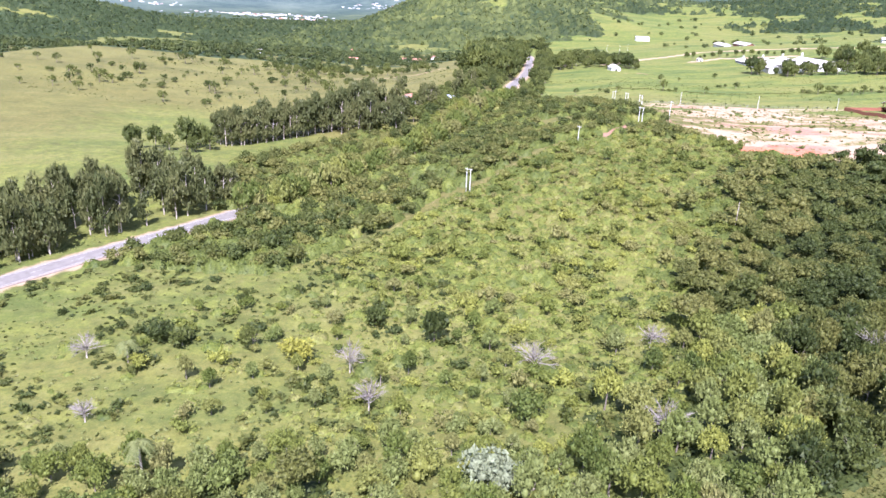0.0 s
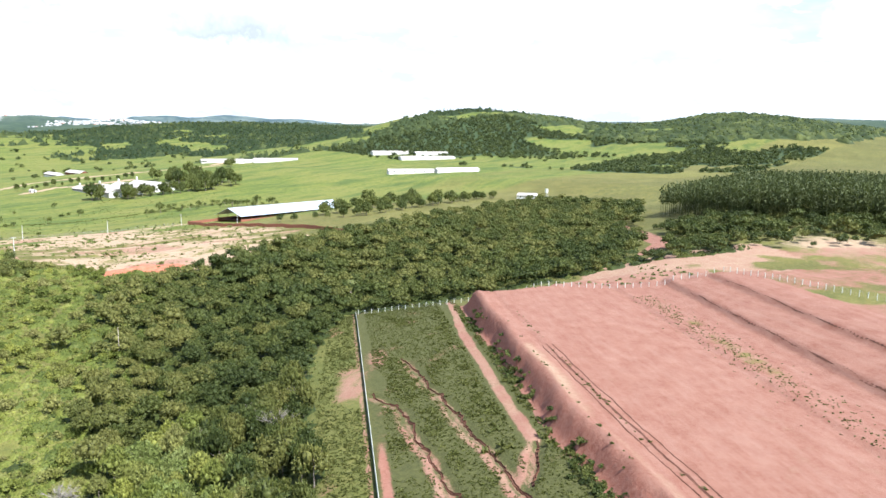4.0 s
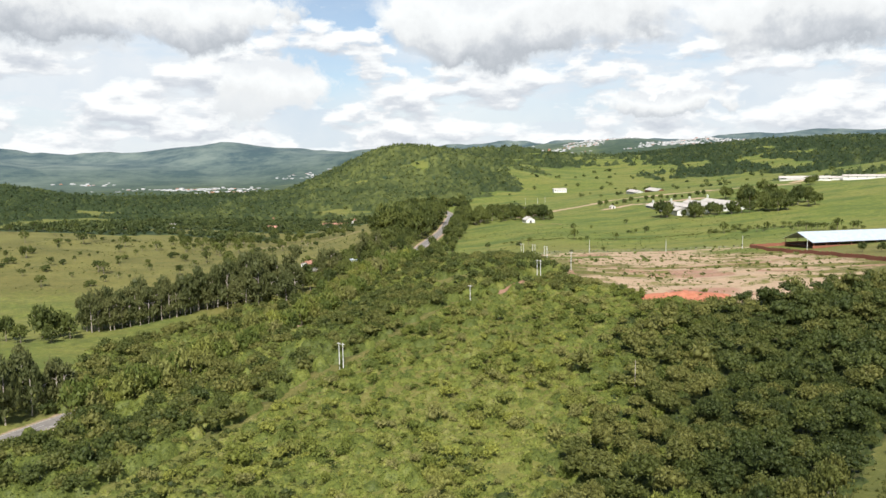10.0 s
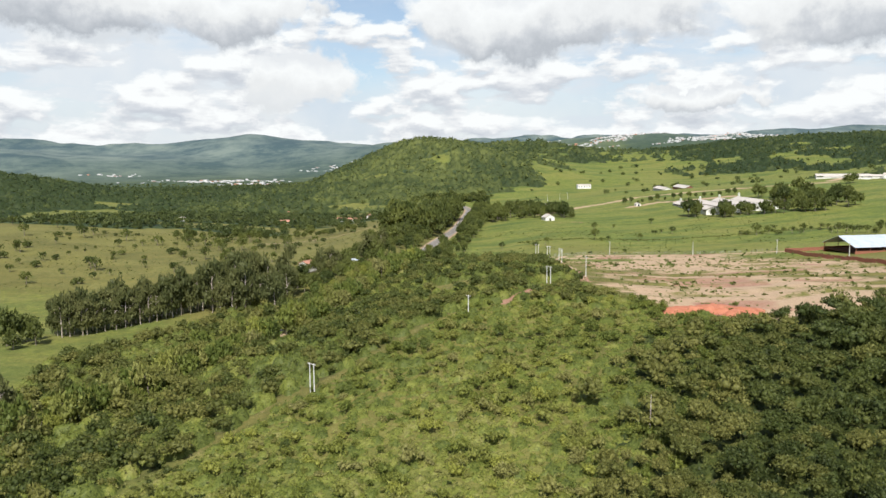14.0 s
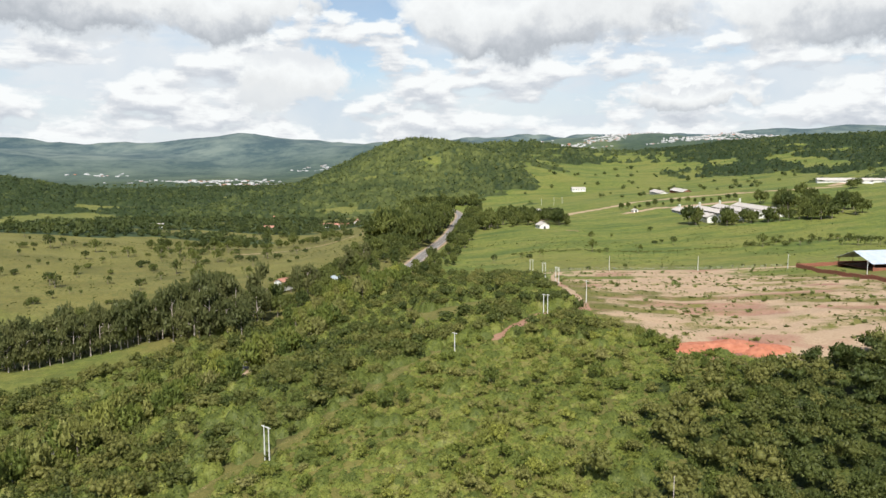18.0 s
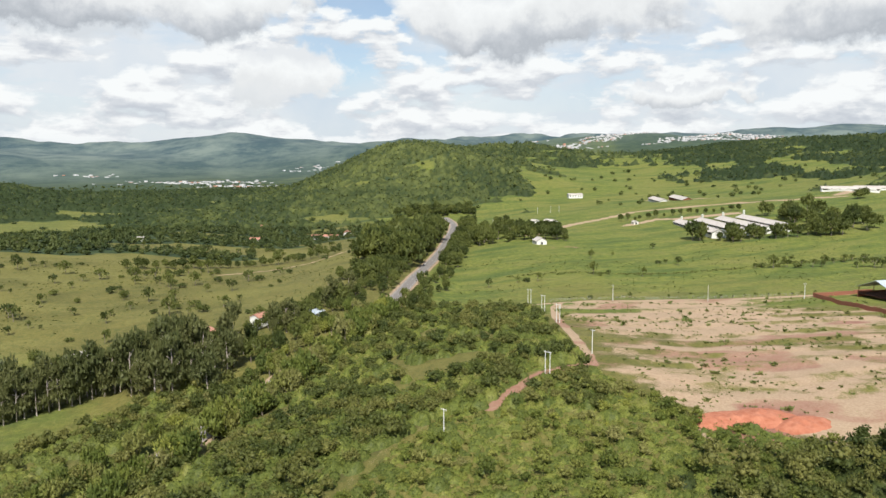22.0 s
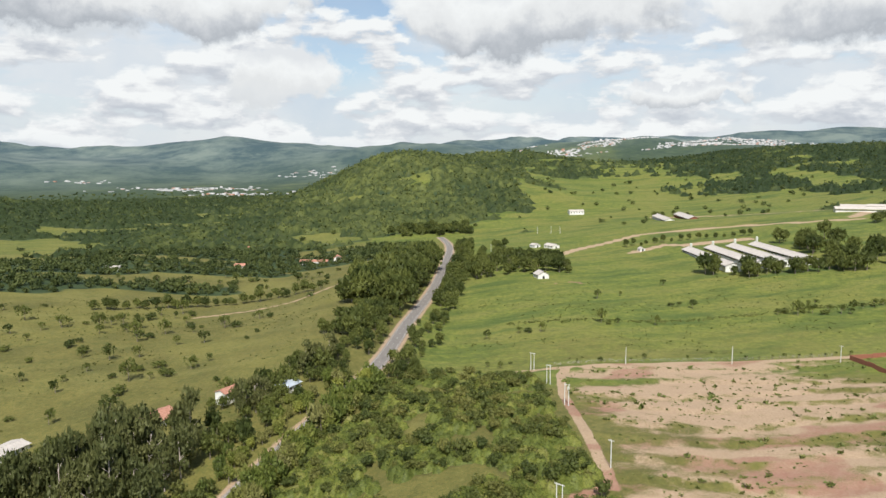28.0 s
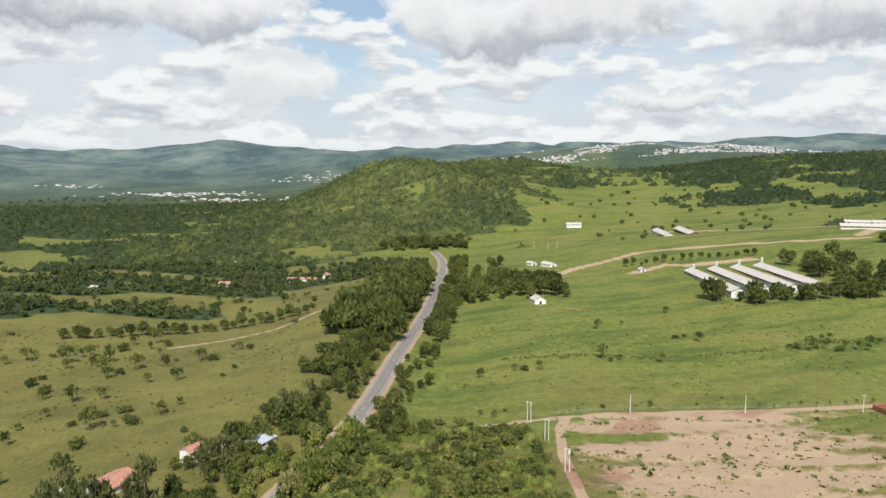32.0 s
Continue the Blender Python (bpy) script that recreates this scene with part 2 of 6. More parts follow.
M["leaf_far"] = leaf_material("leaf_far", (0.024, 0.042, 0.014), (0.230, 0.250, 0.066), (0.125, 0.150, 0.044), "attr")
M["leaf_yellow"] = leaf_material("leaf_yellow", (0.330, 0.300, 0.040), (0.300, 0.290, 0.050), (0.260, 0.270, 0.060), "obj")
M["leaf_pale"] = leaf_material("leaf_pale", (0.250, 0.280, 0.160), (0.240, 0.270, 0.150), (0.320, 0.340, 0.215), "obj")
M["leaf_palm"] = leaf_material("leaf_palm", (0.140, 0.170, 0.050), (0.160, 0.180, 0.055), (0.260, 0.240, 0.090), "obj")

k = Nodes("bark")
M["bark"] = k.done(k.ramp(k.noise(3.0, 5), 0.3, 0.7, (0.12, 0.09, 0.065), (0.30, 0.26, 0.21)), 0.9, k.noise(9.0, 4), 0.03)
k = Nodes("pale_bark")
M["pale_bark"] = k.done(k.ramp(k.noise(1.6, 5), 0.35, 0.65, (0.30, 0.24, 0.19), (0.52, 0.46, 0.40)), 0.85, k.noise(6.0, 4), 0.03)

# earth, grass and scrub, blended by the cover of the plan
k = Nodes("ground")
n1, n2, n3, n4 = k.noise(0.035, 6, 0.6), k.noise(0.21, 6, 0.62), k.noise(1.3, 5, 0.65), k.noise(6.0, 3, 0.6)
n5 = k.noise(3.2, 5, 0.7)
grass = k.ramp(n1, 0.35, 0.65, (0.108, 0.096, 0.024), (0.166, 0.140, 0.037))
lush = k.ramp(n2, 0.34, 0.66, (0.080, 0.112, 0.016), (0.200, 0.218, 0.036))
base = k.mix(k.ramp(k.math("ADD", k.attr("lush"), k.math("MULTIPLY", k.math("SUBTRACT", n2, 0.5), 0.7)), 0.30, 0.70), grass, lush)
base = k.mix(k.math("MULTIPLY", k.ramp(k.noise(0.011, 5, 0.55), 0.46, 0.60), 0.45), base, (0.215, 0.192, 0.046))
sweep = k.noise(0.05, 6, 0.6, ((0.0, 0.0, radians(12.0)), (4.0, 1.0, 1.0)))
base = k.mix(k.math("MULTIPLY", k.ramp(sweep, 0.50, 0.64), k.ramp(k.attr("lush"), 0.30, 0.75)), base, (0.066, 0.102, 0.018))
base = k.mix(k.math("MULTIPLY", k.ramp(sweep, 0.48, 0.36), 0.35), base, (0.225, 0.200, 0.062))
base = k.mix(k.math("MULTIPLY", k.ramp(n5, 0.50, 0.72), 0.40), base, (0.225, 0.225, 0.095))
base = k.mix(k.math("MULTIPLY", k.ramp(n5, 0.48, 0.28), 0.60), base, (0.045, 0.060, 0.016))
base = k.mix(k.math("MULTIPLY", k.ramp(n3, 0.46, 0.68), 0.45), base, (0.060, 0.085, 0.020))
tuft, clump = k.noise(0.50, 5, 0.70), k.noise(0.13, 5, 0.68)
base = k.mix(k.math("MULTIPLY", k.ramp(tuft, 0.52, 0.68), 0.55), base, (0.052, 0.066, 0.015))
base = k.mix(k.math("MULTIPLY", k.ramp(tuft, 0.46, 0.32), 0.40), base, (0.235, 0.220, 0.075))
base = k.mix(k.math("MULTIPLY", k.ramp(clump, 0.54, 0.68), 0.45), base, (0.060, 0.078, 0.018))
scrub = k.ramp(n3, 0.3, 0.7, (0.050, 0.053, 0.015), (0.104, 0.102, 0.032))
base = k.mix(k.ramp(k.math("ADD", k.attr("scrub"), k.math("MULTIPLY", k.math("SUBTRACT", n2, 0.5), 0.8)), 0.35, 0.65), base, scrub)
pale = k.ramp(n3, 0.25, 0.75, (0.290, 0.190, 0.115), (0.470, 0.350, 0.232))
red = k.ramp(n2, 0.3, 0.7, (0.215, 0.086, 0.055), (0.285, 0.138, 0.095))
red = k.mix(k.math("MULTIPLY", k.ramp(n3, 0.35, 0.75), 0.40), red, (0.330, 0.185, 0.138))
STREAK = ((0.0, 0.0, radians(50.2)), (5.0, 1.0, 1.0))
streak = k.noise(0.55, 6, 0.65, STREAK)
red = k.mix(k.math("MULTIPLY", k.ramp(streak, 0.45, 0.72), 0.34), red, (0.360, 0.222, 0.170))
red = k.mix(k.math("MULTIPLY", k.ramp(streak, 0.46, 0.26), 0.34), red, (0.175, 0.066, 0.040))
earth = k.mix(k.ramp(k.math("ADD", k.attr("red"), k.math("MULTIPLY", k.math("SUBTRACT", n2, 0.5), 0.5)), 0.3, 0.7), pale, red)
bare = k.ramp(k.math("ADD", k.attr("bare"), k.math("ADD", k.math("MULTIPLY", k.math("SUBTRACT", n2, 0.5), 0.70), k.math("MULTIPLY", k.math("SUBTRACT", n5, 0.5), 1.1))), 0.38, 0.62)
# deep shade between crowns, put into the woodland ground as dark colour
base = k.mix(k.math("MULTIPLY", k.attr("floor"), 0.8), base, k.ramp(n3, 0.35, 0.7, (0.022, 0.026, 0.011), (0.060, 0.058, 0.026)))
# bank face redder, and lightened to offset its shade; also reddens the wall track
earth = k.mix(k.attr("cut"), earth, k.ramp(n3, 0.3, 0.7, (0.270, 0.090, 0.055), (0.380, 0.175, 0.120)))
base = k.mix(bare, base, earth)
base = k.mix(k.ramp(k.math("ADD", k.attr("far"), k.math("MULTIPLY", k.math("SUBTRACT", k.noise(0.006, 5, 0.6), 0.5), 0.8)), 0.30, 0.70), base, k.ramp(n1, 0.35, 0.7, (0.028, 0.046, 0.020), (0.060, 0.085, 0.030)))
# distance haze painted into the colour of the far ridges
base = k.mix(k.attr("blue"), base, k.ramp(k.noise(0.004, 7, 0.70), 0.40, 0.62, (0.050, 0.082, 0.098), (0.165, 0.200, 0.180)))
M["ground"] = k.done(base, 0.95, k.math("ADD", n4, k.math("MULTIPLY", n3, 2.0)), 0.12, 0.7)


# ---- relief of the land ----
KX = np.array((-500, -280, -160, -90, -40, 20, 80, 150, 260, 600.0))
KY = np.array((-120, 0, 90, 160, 230, 320, 440, 650, 1100.0))
KZ = np.array((
    (-5, -7, -6, -2, 1, 6, 15, 18, 22, 28),
    (-6, -9, -11, -8, -7, 7, 10, 16, 20, 27),
    (-5, -11, -12, -10, -10, -7, 2, 9, 20, 24),
    (-5, -11, -12, -9, -6, -4, -3, 0, 11, 24),
    (0, -8, -8, -10, 1, 6, 5, 8, 12, 21),
    (-3, -5, -10, -6, -3, 11, 10, 9, 13, 20),
    (11, 0, -5, -1, 4, 1, 3, 3, 7, 20),
    (11, 2, -8, -4, 4, 0, 5, 5, 11, 36),
    (-32, -15, -12, -9, -6, -6, -5, 7, 21, 43)), float)
# far hills: x, y, height, spread along x, spread along y
HILLS = (
    (-72, 1672, 86, 132, 250), (190, 2080, 82, 190, 280), (87, 1429, 46, 158, 156),
    (1323, 1119, 95, 304, 216), (1064, 1001, 18, 269, 124), (1942, 726, 93, 355, 294), (1587, 432, 48, 302, 219),
    (971, 1824, 56, 552, 267), (1361, 1944, 30, 556, 337), (-960, 1440, 50, 190, 170), (-1480, 1330, 62, 330, 241),
    (-1087, 4205, 127, 400, 286), (-2351, 3635, 141, 847, 337), (-3410, 2498, 166, 597, 900), (-117, 3910, 165, 462, 267),
    (973, 3295, 146, 703, 338))
RIMS = ((752, 4550, 196, 1895, 243), (2795, 4122, 165, 737, 430), (3470, 2634, 119, 628, 1172), (-2793, 4339, 170, 949, 235), (3314, 813, 140, 545, 816), (2221, 2520, 118, 935, 419))


def smooth(a, b, x):
    t = np.clip((x - a) / (b - a), 0, 1)
    return t * t * (3 - 2 * t)


def spline(knots, f, x):
    """Natural cubic through f at the knots, along the first axis."""
    n, h = len(knots), np.diff(knots)
    a, r = np.eye(n), np.zeros(f.shape)
    for i in range(1, n - 1):
        a[i, i - 1], a[i, i], a[i, i + 1] = h[i - 1], 2 * (h[i - 1] + h[i]), h[i]
        r[i] = 6 * ((f[i + 1] - f[i]) / h[i] - (f[i] - f[i - 1]) / h[i - 1])
    m = np.linalg.solve(a, r)
    x = np.clip(x, knots[0], knots[-1])
    i = np.clip(np.searchsorted(knots, x) - 1, 0, n - 2)
    s = (slice(None),) + (None,) * (f.ndim - 1)
    p = ((knots[i + 1] - x) / h[i])[s]
    q = 1 - p
    return p * f[i] + q * f[i + 1] + ((p ** 3 - p) * m[i] + (q ** 3 - q) * m[i + 1]) * (h[i] ** 2)[s] / 6


# the lattice, resampled once on an even 10 m grid
GX, GY = np.arange(-500, 601, 10.0), np.arange(-120, 1101, 10.0)
GZ = spline(KX, spline(KY, KZ, GY).T, GX).T


def table(x, y):
    u, v = np.clip((x + 500) / 10, 0, len(GX) - 1.001), np.clip((y + 120) / 10, 0, len(GY) - 1.001)
    i, j = u.astype(int), v.astype(int)
    a, b = u - i, v - j
    return (GZ[j, i] * (1 - a) + GZ[j, i + 1] * a) * (1 - b) + (GZ[j + 1, i] * (1 - a) + GZ[j + 1, i + 1] * a) * b


HASH = np.random.RandomState(5).rand(256, 256)


def vnoise(x, y, size, octaves=3):
    """Smooth value noise, 0 to 1, of that feature size in metres."""
    out, amp, tot = 0.0, 1.0, 0.0
    for o in range(octaves):
        u, v = np.asarray(x) / size + 17.3 * o + 900, np.asarray(y) / size + 9.1 * o + 900
        i, j = np.floor(u).astype(int), np.floor(v).astype(int)
        a, b = u - i, v - j
        a, b = a * a * (3 - 2 * a), b * b * (3 - 2 * b)
        h = lambda p, q: HASH[p % 256, q % 256]
        out = out + amp * ((h(i, j) * (1 - a) + h(i + 1, j) * a) * (1 - b) + (h(i, j + 1) * (1 - a) + h(i + 1, j + 1) * a) * b)
        tot, amp, size = tot + amp, amp * 0.5, size * 0.5
    return out / tot


# the earthworks have their own axes: s along the boundary wall from its far end, d across it to the right
WU = np.array((0.640, 0.768))
WV = np.array((0.768, -0.640))
W0 = np.array((132.0, 153.4))


def to_sd(x, y):
    return (x - W0[0]) * WU[0] + (y - W0[1]) * WU[1], (x - W0[0]) * WV[0] + (y - W0[1]) * WV[1]


def from_sd(s, d):
    return W0[0] + s * WU[0] + d * WV[0], W0[1] + s * WU[1] + d * WV[1]


def rut(s, d, stops, wide, deep):
    """A channel whose d follows the stops (s, d); returns its depth and how near it is."""
    ss, dd = zip(*stops)
    centre = np.interp(s, ss, dd) + 0.35 * np.sin(s * 0.21) + 0.25 * np.sin(s * 0.53)
    near = np.exp(-(((d - centre) / wide) ** 2)) * smooth(ss[0] - 3, ss[0] + 3, s) * (1 - smooth(ss[-1] - 3, ss[-1] + 3, s))
    return deep * near, near


RUTS = (((-215, 26), (-203, 23.9), (-191, 21.6), (-178, 19.6), (-168, 16.9), (-150, 15), (-134, 12.8), (-112, 9.5), (-99, 3.5)),
        ((-214, 36.5), (-196, 33.1), (-183, 30.2), (-165, 27.6), (-159, 26.6), (-148, 25.2), (-132, 22.5), (-104, 18.3), (-73, 13.1)),
        ((-157, 27.5), (-149, 29.9), (-140, 33)), ((-215, 14.5), (-202, 12.4), (-194, 10.7), (-184, 9.9), (-170, 9)))


def wall_d(s):
    """Where the boundary wall runs, across the axes of the earthworks."""
    return -0.0225 * np.minimum(s, 0)


def rim_d(s):
    """The upper edge of the platform's bank."""
    return 39.8 + 0.4 * np.sin(s * 0.15) + 3.2 * smooth(-140, -190, s) - 2.5 * smooth(-196, -210, s) + 14 * smooth(-209, -224, s)


ROAD = ((-190, 40), (-153, 116), (-118, 176), (-84, 240), (-58, 305), (-40, 366), (-20, 424), (-3, 534), (14, 652), (27, 780), (36, 900), (36, 985), (28, 1045))


def along(points, step):
    """Even steps on a smooth line through the points, with the direction at each."""
    p = np.array(points, float)
    t = np.concatenate(([0], np.cumsum(np.linalg.norm(np.diff(p, axis=0), axis=1))))
    f = np.arange(0, t[-1], step)
    q = spline(t, p, f)
    g = np.gradient(q, axis=0)
    return q, g / np.linalg.norm(g, axis=1)[:, None]


ROAD_Q, ROAD_T = along(ROAD, 4.0)


def road_gap(x, y):
    """Distance to the road's centre line and its nearest step, for points within its reach."""
    x, y = np.asarray(x, float), np.asarray(y, float)
    gap, idx = np.full(x.shape, 1e3), np.zeros(x.shape, int)
    ok = (x > -320) & (x < 90) & (y > 20) & (y < 1240)
    px, py = x[ok], y[ok]
    g, ix = np.full(px.shape, 1e3), np.zeros(px.shape, int)
    for i0 in range(0, len(px), 20000):
        d = np.hypot(px[i0:i0 + 20000, None] - ROAD_Q[None, :, 0], py[i0:i0 + 20000, None] - ROAD_Q[None, :, 1])
        ix[i0:i0 + 20000], g[i0:i0 + 20000] = d.argmin(1), d.min(1)
    gap[ok], idx[ok] = g, ix
    return gap, idx


def raw_height(x, y):
    plain = -14 + 44 / (1 + np.exp(-(x - 260) / 170))
    far = plain + 5 * (vnoise(x, y, 240) - 0.5) + 14 * (vnoise(x + 300, y, 700) - 0.5)
    for hx, hy, h, sx, sy in HILLS + RIMS:
        wob = 1 + 0.35 * (vnoise(x + hx, y + hy, 0.8 * min(sx, sy)) - 0.5)
        far = far + h * wob * np.exp(-((x - hx) / sx) ** 2 / 2 - ((y - hy) / sy) ** 2 / 2)
    w = smooth(-500, -400, x) * (1 - smooth(500, 600, x)) * smooth(-120, -60, y) * (1 - smooth(930, 1100, y))
    return table(x, y) * w + far * (1 - w)


ROAD_Z = np.convolve(np.pad(raw_height(ROAD_Q[:, 0], ROAD_Q[:, 1]), 12, "edge"), np.ones(25) / 25, "valid")


def lot_step(x, y):
    """The lot's low scarps: sawtooth height, and how far along its terrace a point lies."""
    v = (y + 0.10 * x + 40 * (vnoise(x * 0.5, y * 0.8, 44, 3) - 0.5)) / 17.0
    f = v - np.floor(v)
    return smooth(0.80, 0.98, f) - f, f


def height(x, y, road=True):
    x, y = np.asarray(x, float), np.asarray(y, float)
    z = raw_height(x, y)
    z = z + 1.0 * (vnoise(x, y, 22) - 0.5)
    s, d = to_sd(x, y)
    near = (s > -340) & (s < 30) & (d > -30) & (d < 190)
    # natural ground falls evenly from the platform to the wall
    lower = 5.0 - 0.02 * (s + 200) + 0.13 * np.clip(d, -25, 40) + 0.4 * (vnoise(x, y, 9) - 0.5)
    m = smooth(-25, 2, d) * (1 - smooth(46, 60, d)) * smooth(-330, -280, s) * (1 - smooth(-22, 10, s))
    z = z * (1 - m) + lower * m
    for stops in RUTS:
        cut, _ = rut(s, d, stops, 1.1, 0.7)
        z = z - np.where(near, cut, 0)
    # platform with its bank
    end = -28 - 0.16 * np.clip(d - 40, 0, 90) + 17 * np.exp(-((d - 82) / 24) ** 2)
    edge = rim_d(s)
    bank = np.clip((d - edge + 2.9) / 2.9, 0, 1) * (1 - smooth(end - 3, end + 9, s))
    top = 13.5 + 0.15 * (vnoise(x, y, 12) - 0.5)
    tw = d + 0.055 * (-s - 50)
    rise = smooth(90, 128, d) * 5.0 + 0.5 * smooth(87.5, 89, tw) + 1.3 * smooth(104, 105.5, tw) + 1.1 * smooth(116, 117.5, tw)
    plat = top + rise + 0.3 * (vnoise(x, y, 5) - 0.5) * smooth(88, 96, d)
    berm = 0.35 * np.exp(-((d - edge - 1.2) / 0.8) ** 2) - 0.30 * np.exp(-((d - edge - 5.6 + 4 * smooth(-180, -209, s)) / 0.7) ** 2)
    ragged = np.where((bank > 0.02) & (bank < 0.98), 1.7 * (vnoise(x, y, 3) - 0.5), 0)
    z = np.where(near & (bank > 0), z * (1 - bank) + (plat + berm * (bank > 0.9)) * bank + ragged, z)
    # terraced lot
    lot_in = smooth(56, 74, x) * (1 - smooth(218, 236, x)) * smooth(262, 276, y) * (1 - smooth(425, 440, y))
    rise_, _ = lot_step(x, y)
    z = z + lot_in * (0.5 * (vnoise(x, y, 14) - 0.5) + 1.0 * rise_)
    if road:
        gap, idx = road_gap(x, y)
        w = 1 - smooth(6.5, 16, gap)
        z = z * (1 - w) + (ROAD_Z[idx] - 0.25) * w
    return z


def ground_z(x, y):
    return float(height(np.array([x]), np.array([y]))[0])


def axis(stops):
    """Grid lines: (from, step) rows, the step easing towards the next row."""
    out = [stops[0][0]]
    for (a, sa_), (b, sb) in zip(stops, stops[1:]):
        while out[-1] < b:
            f = (out[-1] - a) / (b - a)
            out.append(out[-1] + sa_ + (sb - sa_) * max(0.0, min(1.0, f)))
    return np.array(out)


XS = axis([(-4800, 90), (-1200, 30), (-260, 5), (-120, 3), (0, 1.0), (190, 1.0), (280, 4), (700, 14), (1700, 40), (4800, 100)])
YS = axis([(-700, 40), (-100, 3), (-62, 1.0), (135, 1.0), (190, 2.5), (460, 2.5), (700, 6), (1200, 14), (2200, 35), (4950, 80)])
gx, gy = np.meshgrid(XS, YS)
gxf, gyf = gx.ravel(), gy.ravel()
gzf = height(gxf, gyf)


def grid_mesh(name, nx, ny, verts):
    me = bpy.data.meshes.new(name)
    i = (np.arange(ny - 1)[:, None] * nx + np.arange(nx - 1)[None, :]).ravel()
    quads = np.stack([i, i + 1, i + nx + 1, i + nx], 1).astype(np.int32)
    me.vertices.add(len(verts)), me.loops.add(quads.size), me.polygons.add(len(quads))
    me.vertices.foreach_set("co", np.ascontiguousarray(verts, np.float32).ravel())
    me.loops.foreach_set("vertex_index", quads.ravel())
    me.polygons.foreach_set("loop_start", np.arange(0, quads.size, 4, dtype=np.int32))
    me.polygons.foreach_set("use_smooth", np.ones(len(quads), bool))
    me.update(calc_edges=True)
    return me


def attribute(me, name, values):
    a = me.attributes.new(name, "FLOAT", "POINT")
    a.data.foreach_set("value", np.ascontiguousarray(values, np.float32))


def line_gap(x, y, points):
    """Distance to a broken line."""
    best = np.full(np.shape(x), 1e9)
    for (ax, ay), (bx, by) in zip(points, points[1:]):
        lx, ly = bx - ax, by - ay
        t = np.clip(((x - ax) * lx + (y - ay) * ly) / (lx * lx + ly * ly), 0, 1)
        best = np.minimum(best, np.hypot(x - ax - t * lx, y - ay - t * ly))
    return best


def inside(x, y, poly):
    """How far inside a convex polygon (corners counter-clockwise); negative outside."""
    best = np.full(np.shape(x), 1e9)
    for (ax, ay), (bx, by) in zip(poly, poly[1:] + poly[:1]):
        lx, ly = bx - ax, by - ay
        best = np.minimum(best, (-(x - ax) * ly + (y - ay) * lx) / math.hypot(lx, ly))
    return best


LOT = [(60, 300), (84, 261), (112, 240), (200, 268), (232, 330), (232, 441), (150, 447), (72, 443)]
PATHS = {"lot_lane": ([(62, 300), (64, 340), (66, 392), (72, 430), (78, 442)], 2.2),
         "north_lane": ([(40, 436), (78, 442), (150, 447), (235, 446)], 2.2),
         "farm_track": ([(104, 740), (135, 800), (165, 835), (247, 895), (330, 890), (480, 860)], 6.0),
         "farm_yard": ([(210, 790), (250, 815), (265, 800), (330, 800)], 6.0),
         "upper_track": ([(330, 1105), (400, 1080), (470, 1000), (560, 960), (480, 880)], 7.0),
         "red_track": ([(240, 92), (262, 96), (300, 128), (335, 160)], 4.5),
         "hedge_track": ([(-150, 600), (-90, 640), (-62, 690)], 2.0),
         "side_track": ([(24, 262), (33, 276), (42, 288), (60, 300)], 2.0)}


RIDGE_Y, RIDGE_X = (-60, 90, 128, 148, 191, 205, 247, 262), (-150, -118, -82, -66, -42, -27, -1, 14)


def wood_mask(x, y):
    """Woods of the middle distance and the hills, 0 to 1."""
    zz = raw_height(x, y)
    n = vnoise(x * 0.6, y * 1.4, 110, 4)
    hill = smooth(14, 34, zz - 26 * smooth(200, 700, x)) * np.where((x > 170) & (x < 720), smooth(0.46, 0.53, vnoise(x * 0.8, y * 1.3, 130, 4)), smooth(0.20, 0.34, vnoise(x, y, 170, 3) - 0.20 * smooth(760, 1000, x) + 0.14 * smooth(60, 100, zz) * (x > 760)))
    belt = smooth(0.505, 0.56, n + (0.08 + 0.08 * smooth(-120, -220, x)) * (x < -40) * smooth(820, 950, y))
    back = smooth(280, 360, x + 0.25 * (y - 1130)) * smooth(1120, 1160, y) * (1 - smooth(1900, 2000, y)) * smooth(0.44, 0.50, vnoise(x * 0.7, y * 1.3, 120, 4))
    p = np.maximum(np.maximum(hill, belt), back)
    p = np.where((x > 20) & (x < 760) & (y < 1010), 0.0, p)
    p = np.where((x < 20) & (y < 650), 0.0, p)
    patch = smooth(0.475, 0.525, vnoise(x * 0.8 + 40, y * 1.25, 150, 4) + 0.02 * smooth(330, 520, x))
    patch = np.maximum(patch, (x > 480) * smooth(62, 84, zz) * smooth(0.40, 0.50, vnoise(x + 70, y * 1.5, 190, 3)))
    patch = patch * (1 - 0.9 * np.exp(-((x - 440 - 0.12 * (y - 1500)) / 150) ** 2) * (y > 1180))
    patch = np.where((x > 150) & (x < 500) & (y < 1290), 0.0, patch)
    p = np.where((x > 160 + 0.12 * (y - 1100)) & (y > 1010), patch, p)
    return p * (y > 300)


def wood_edge(y):
    """Where the dense wood begins, on the ridge."""
    return np.interp(y, (-5, 45, 140, 205, 240), (-20, 4, 40, 74, 96))


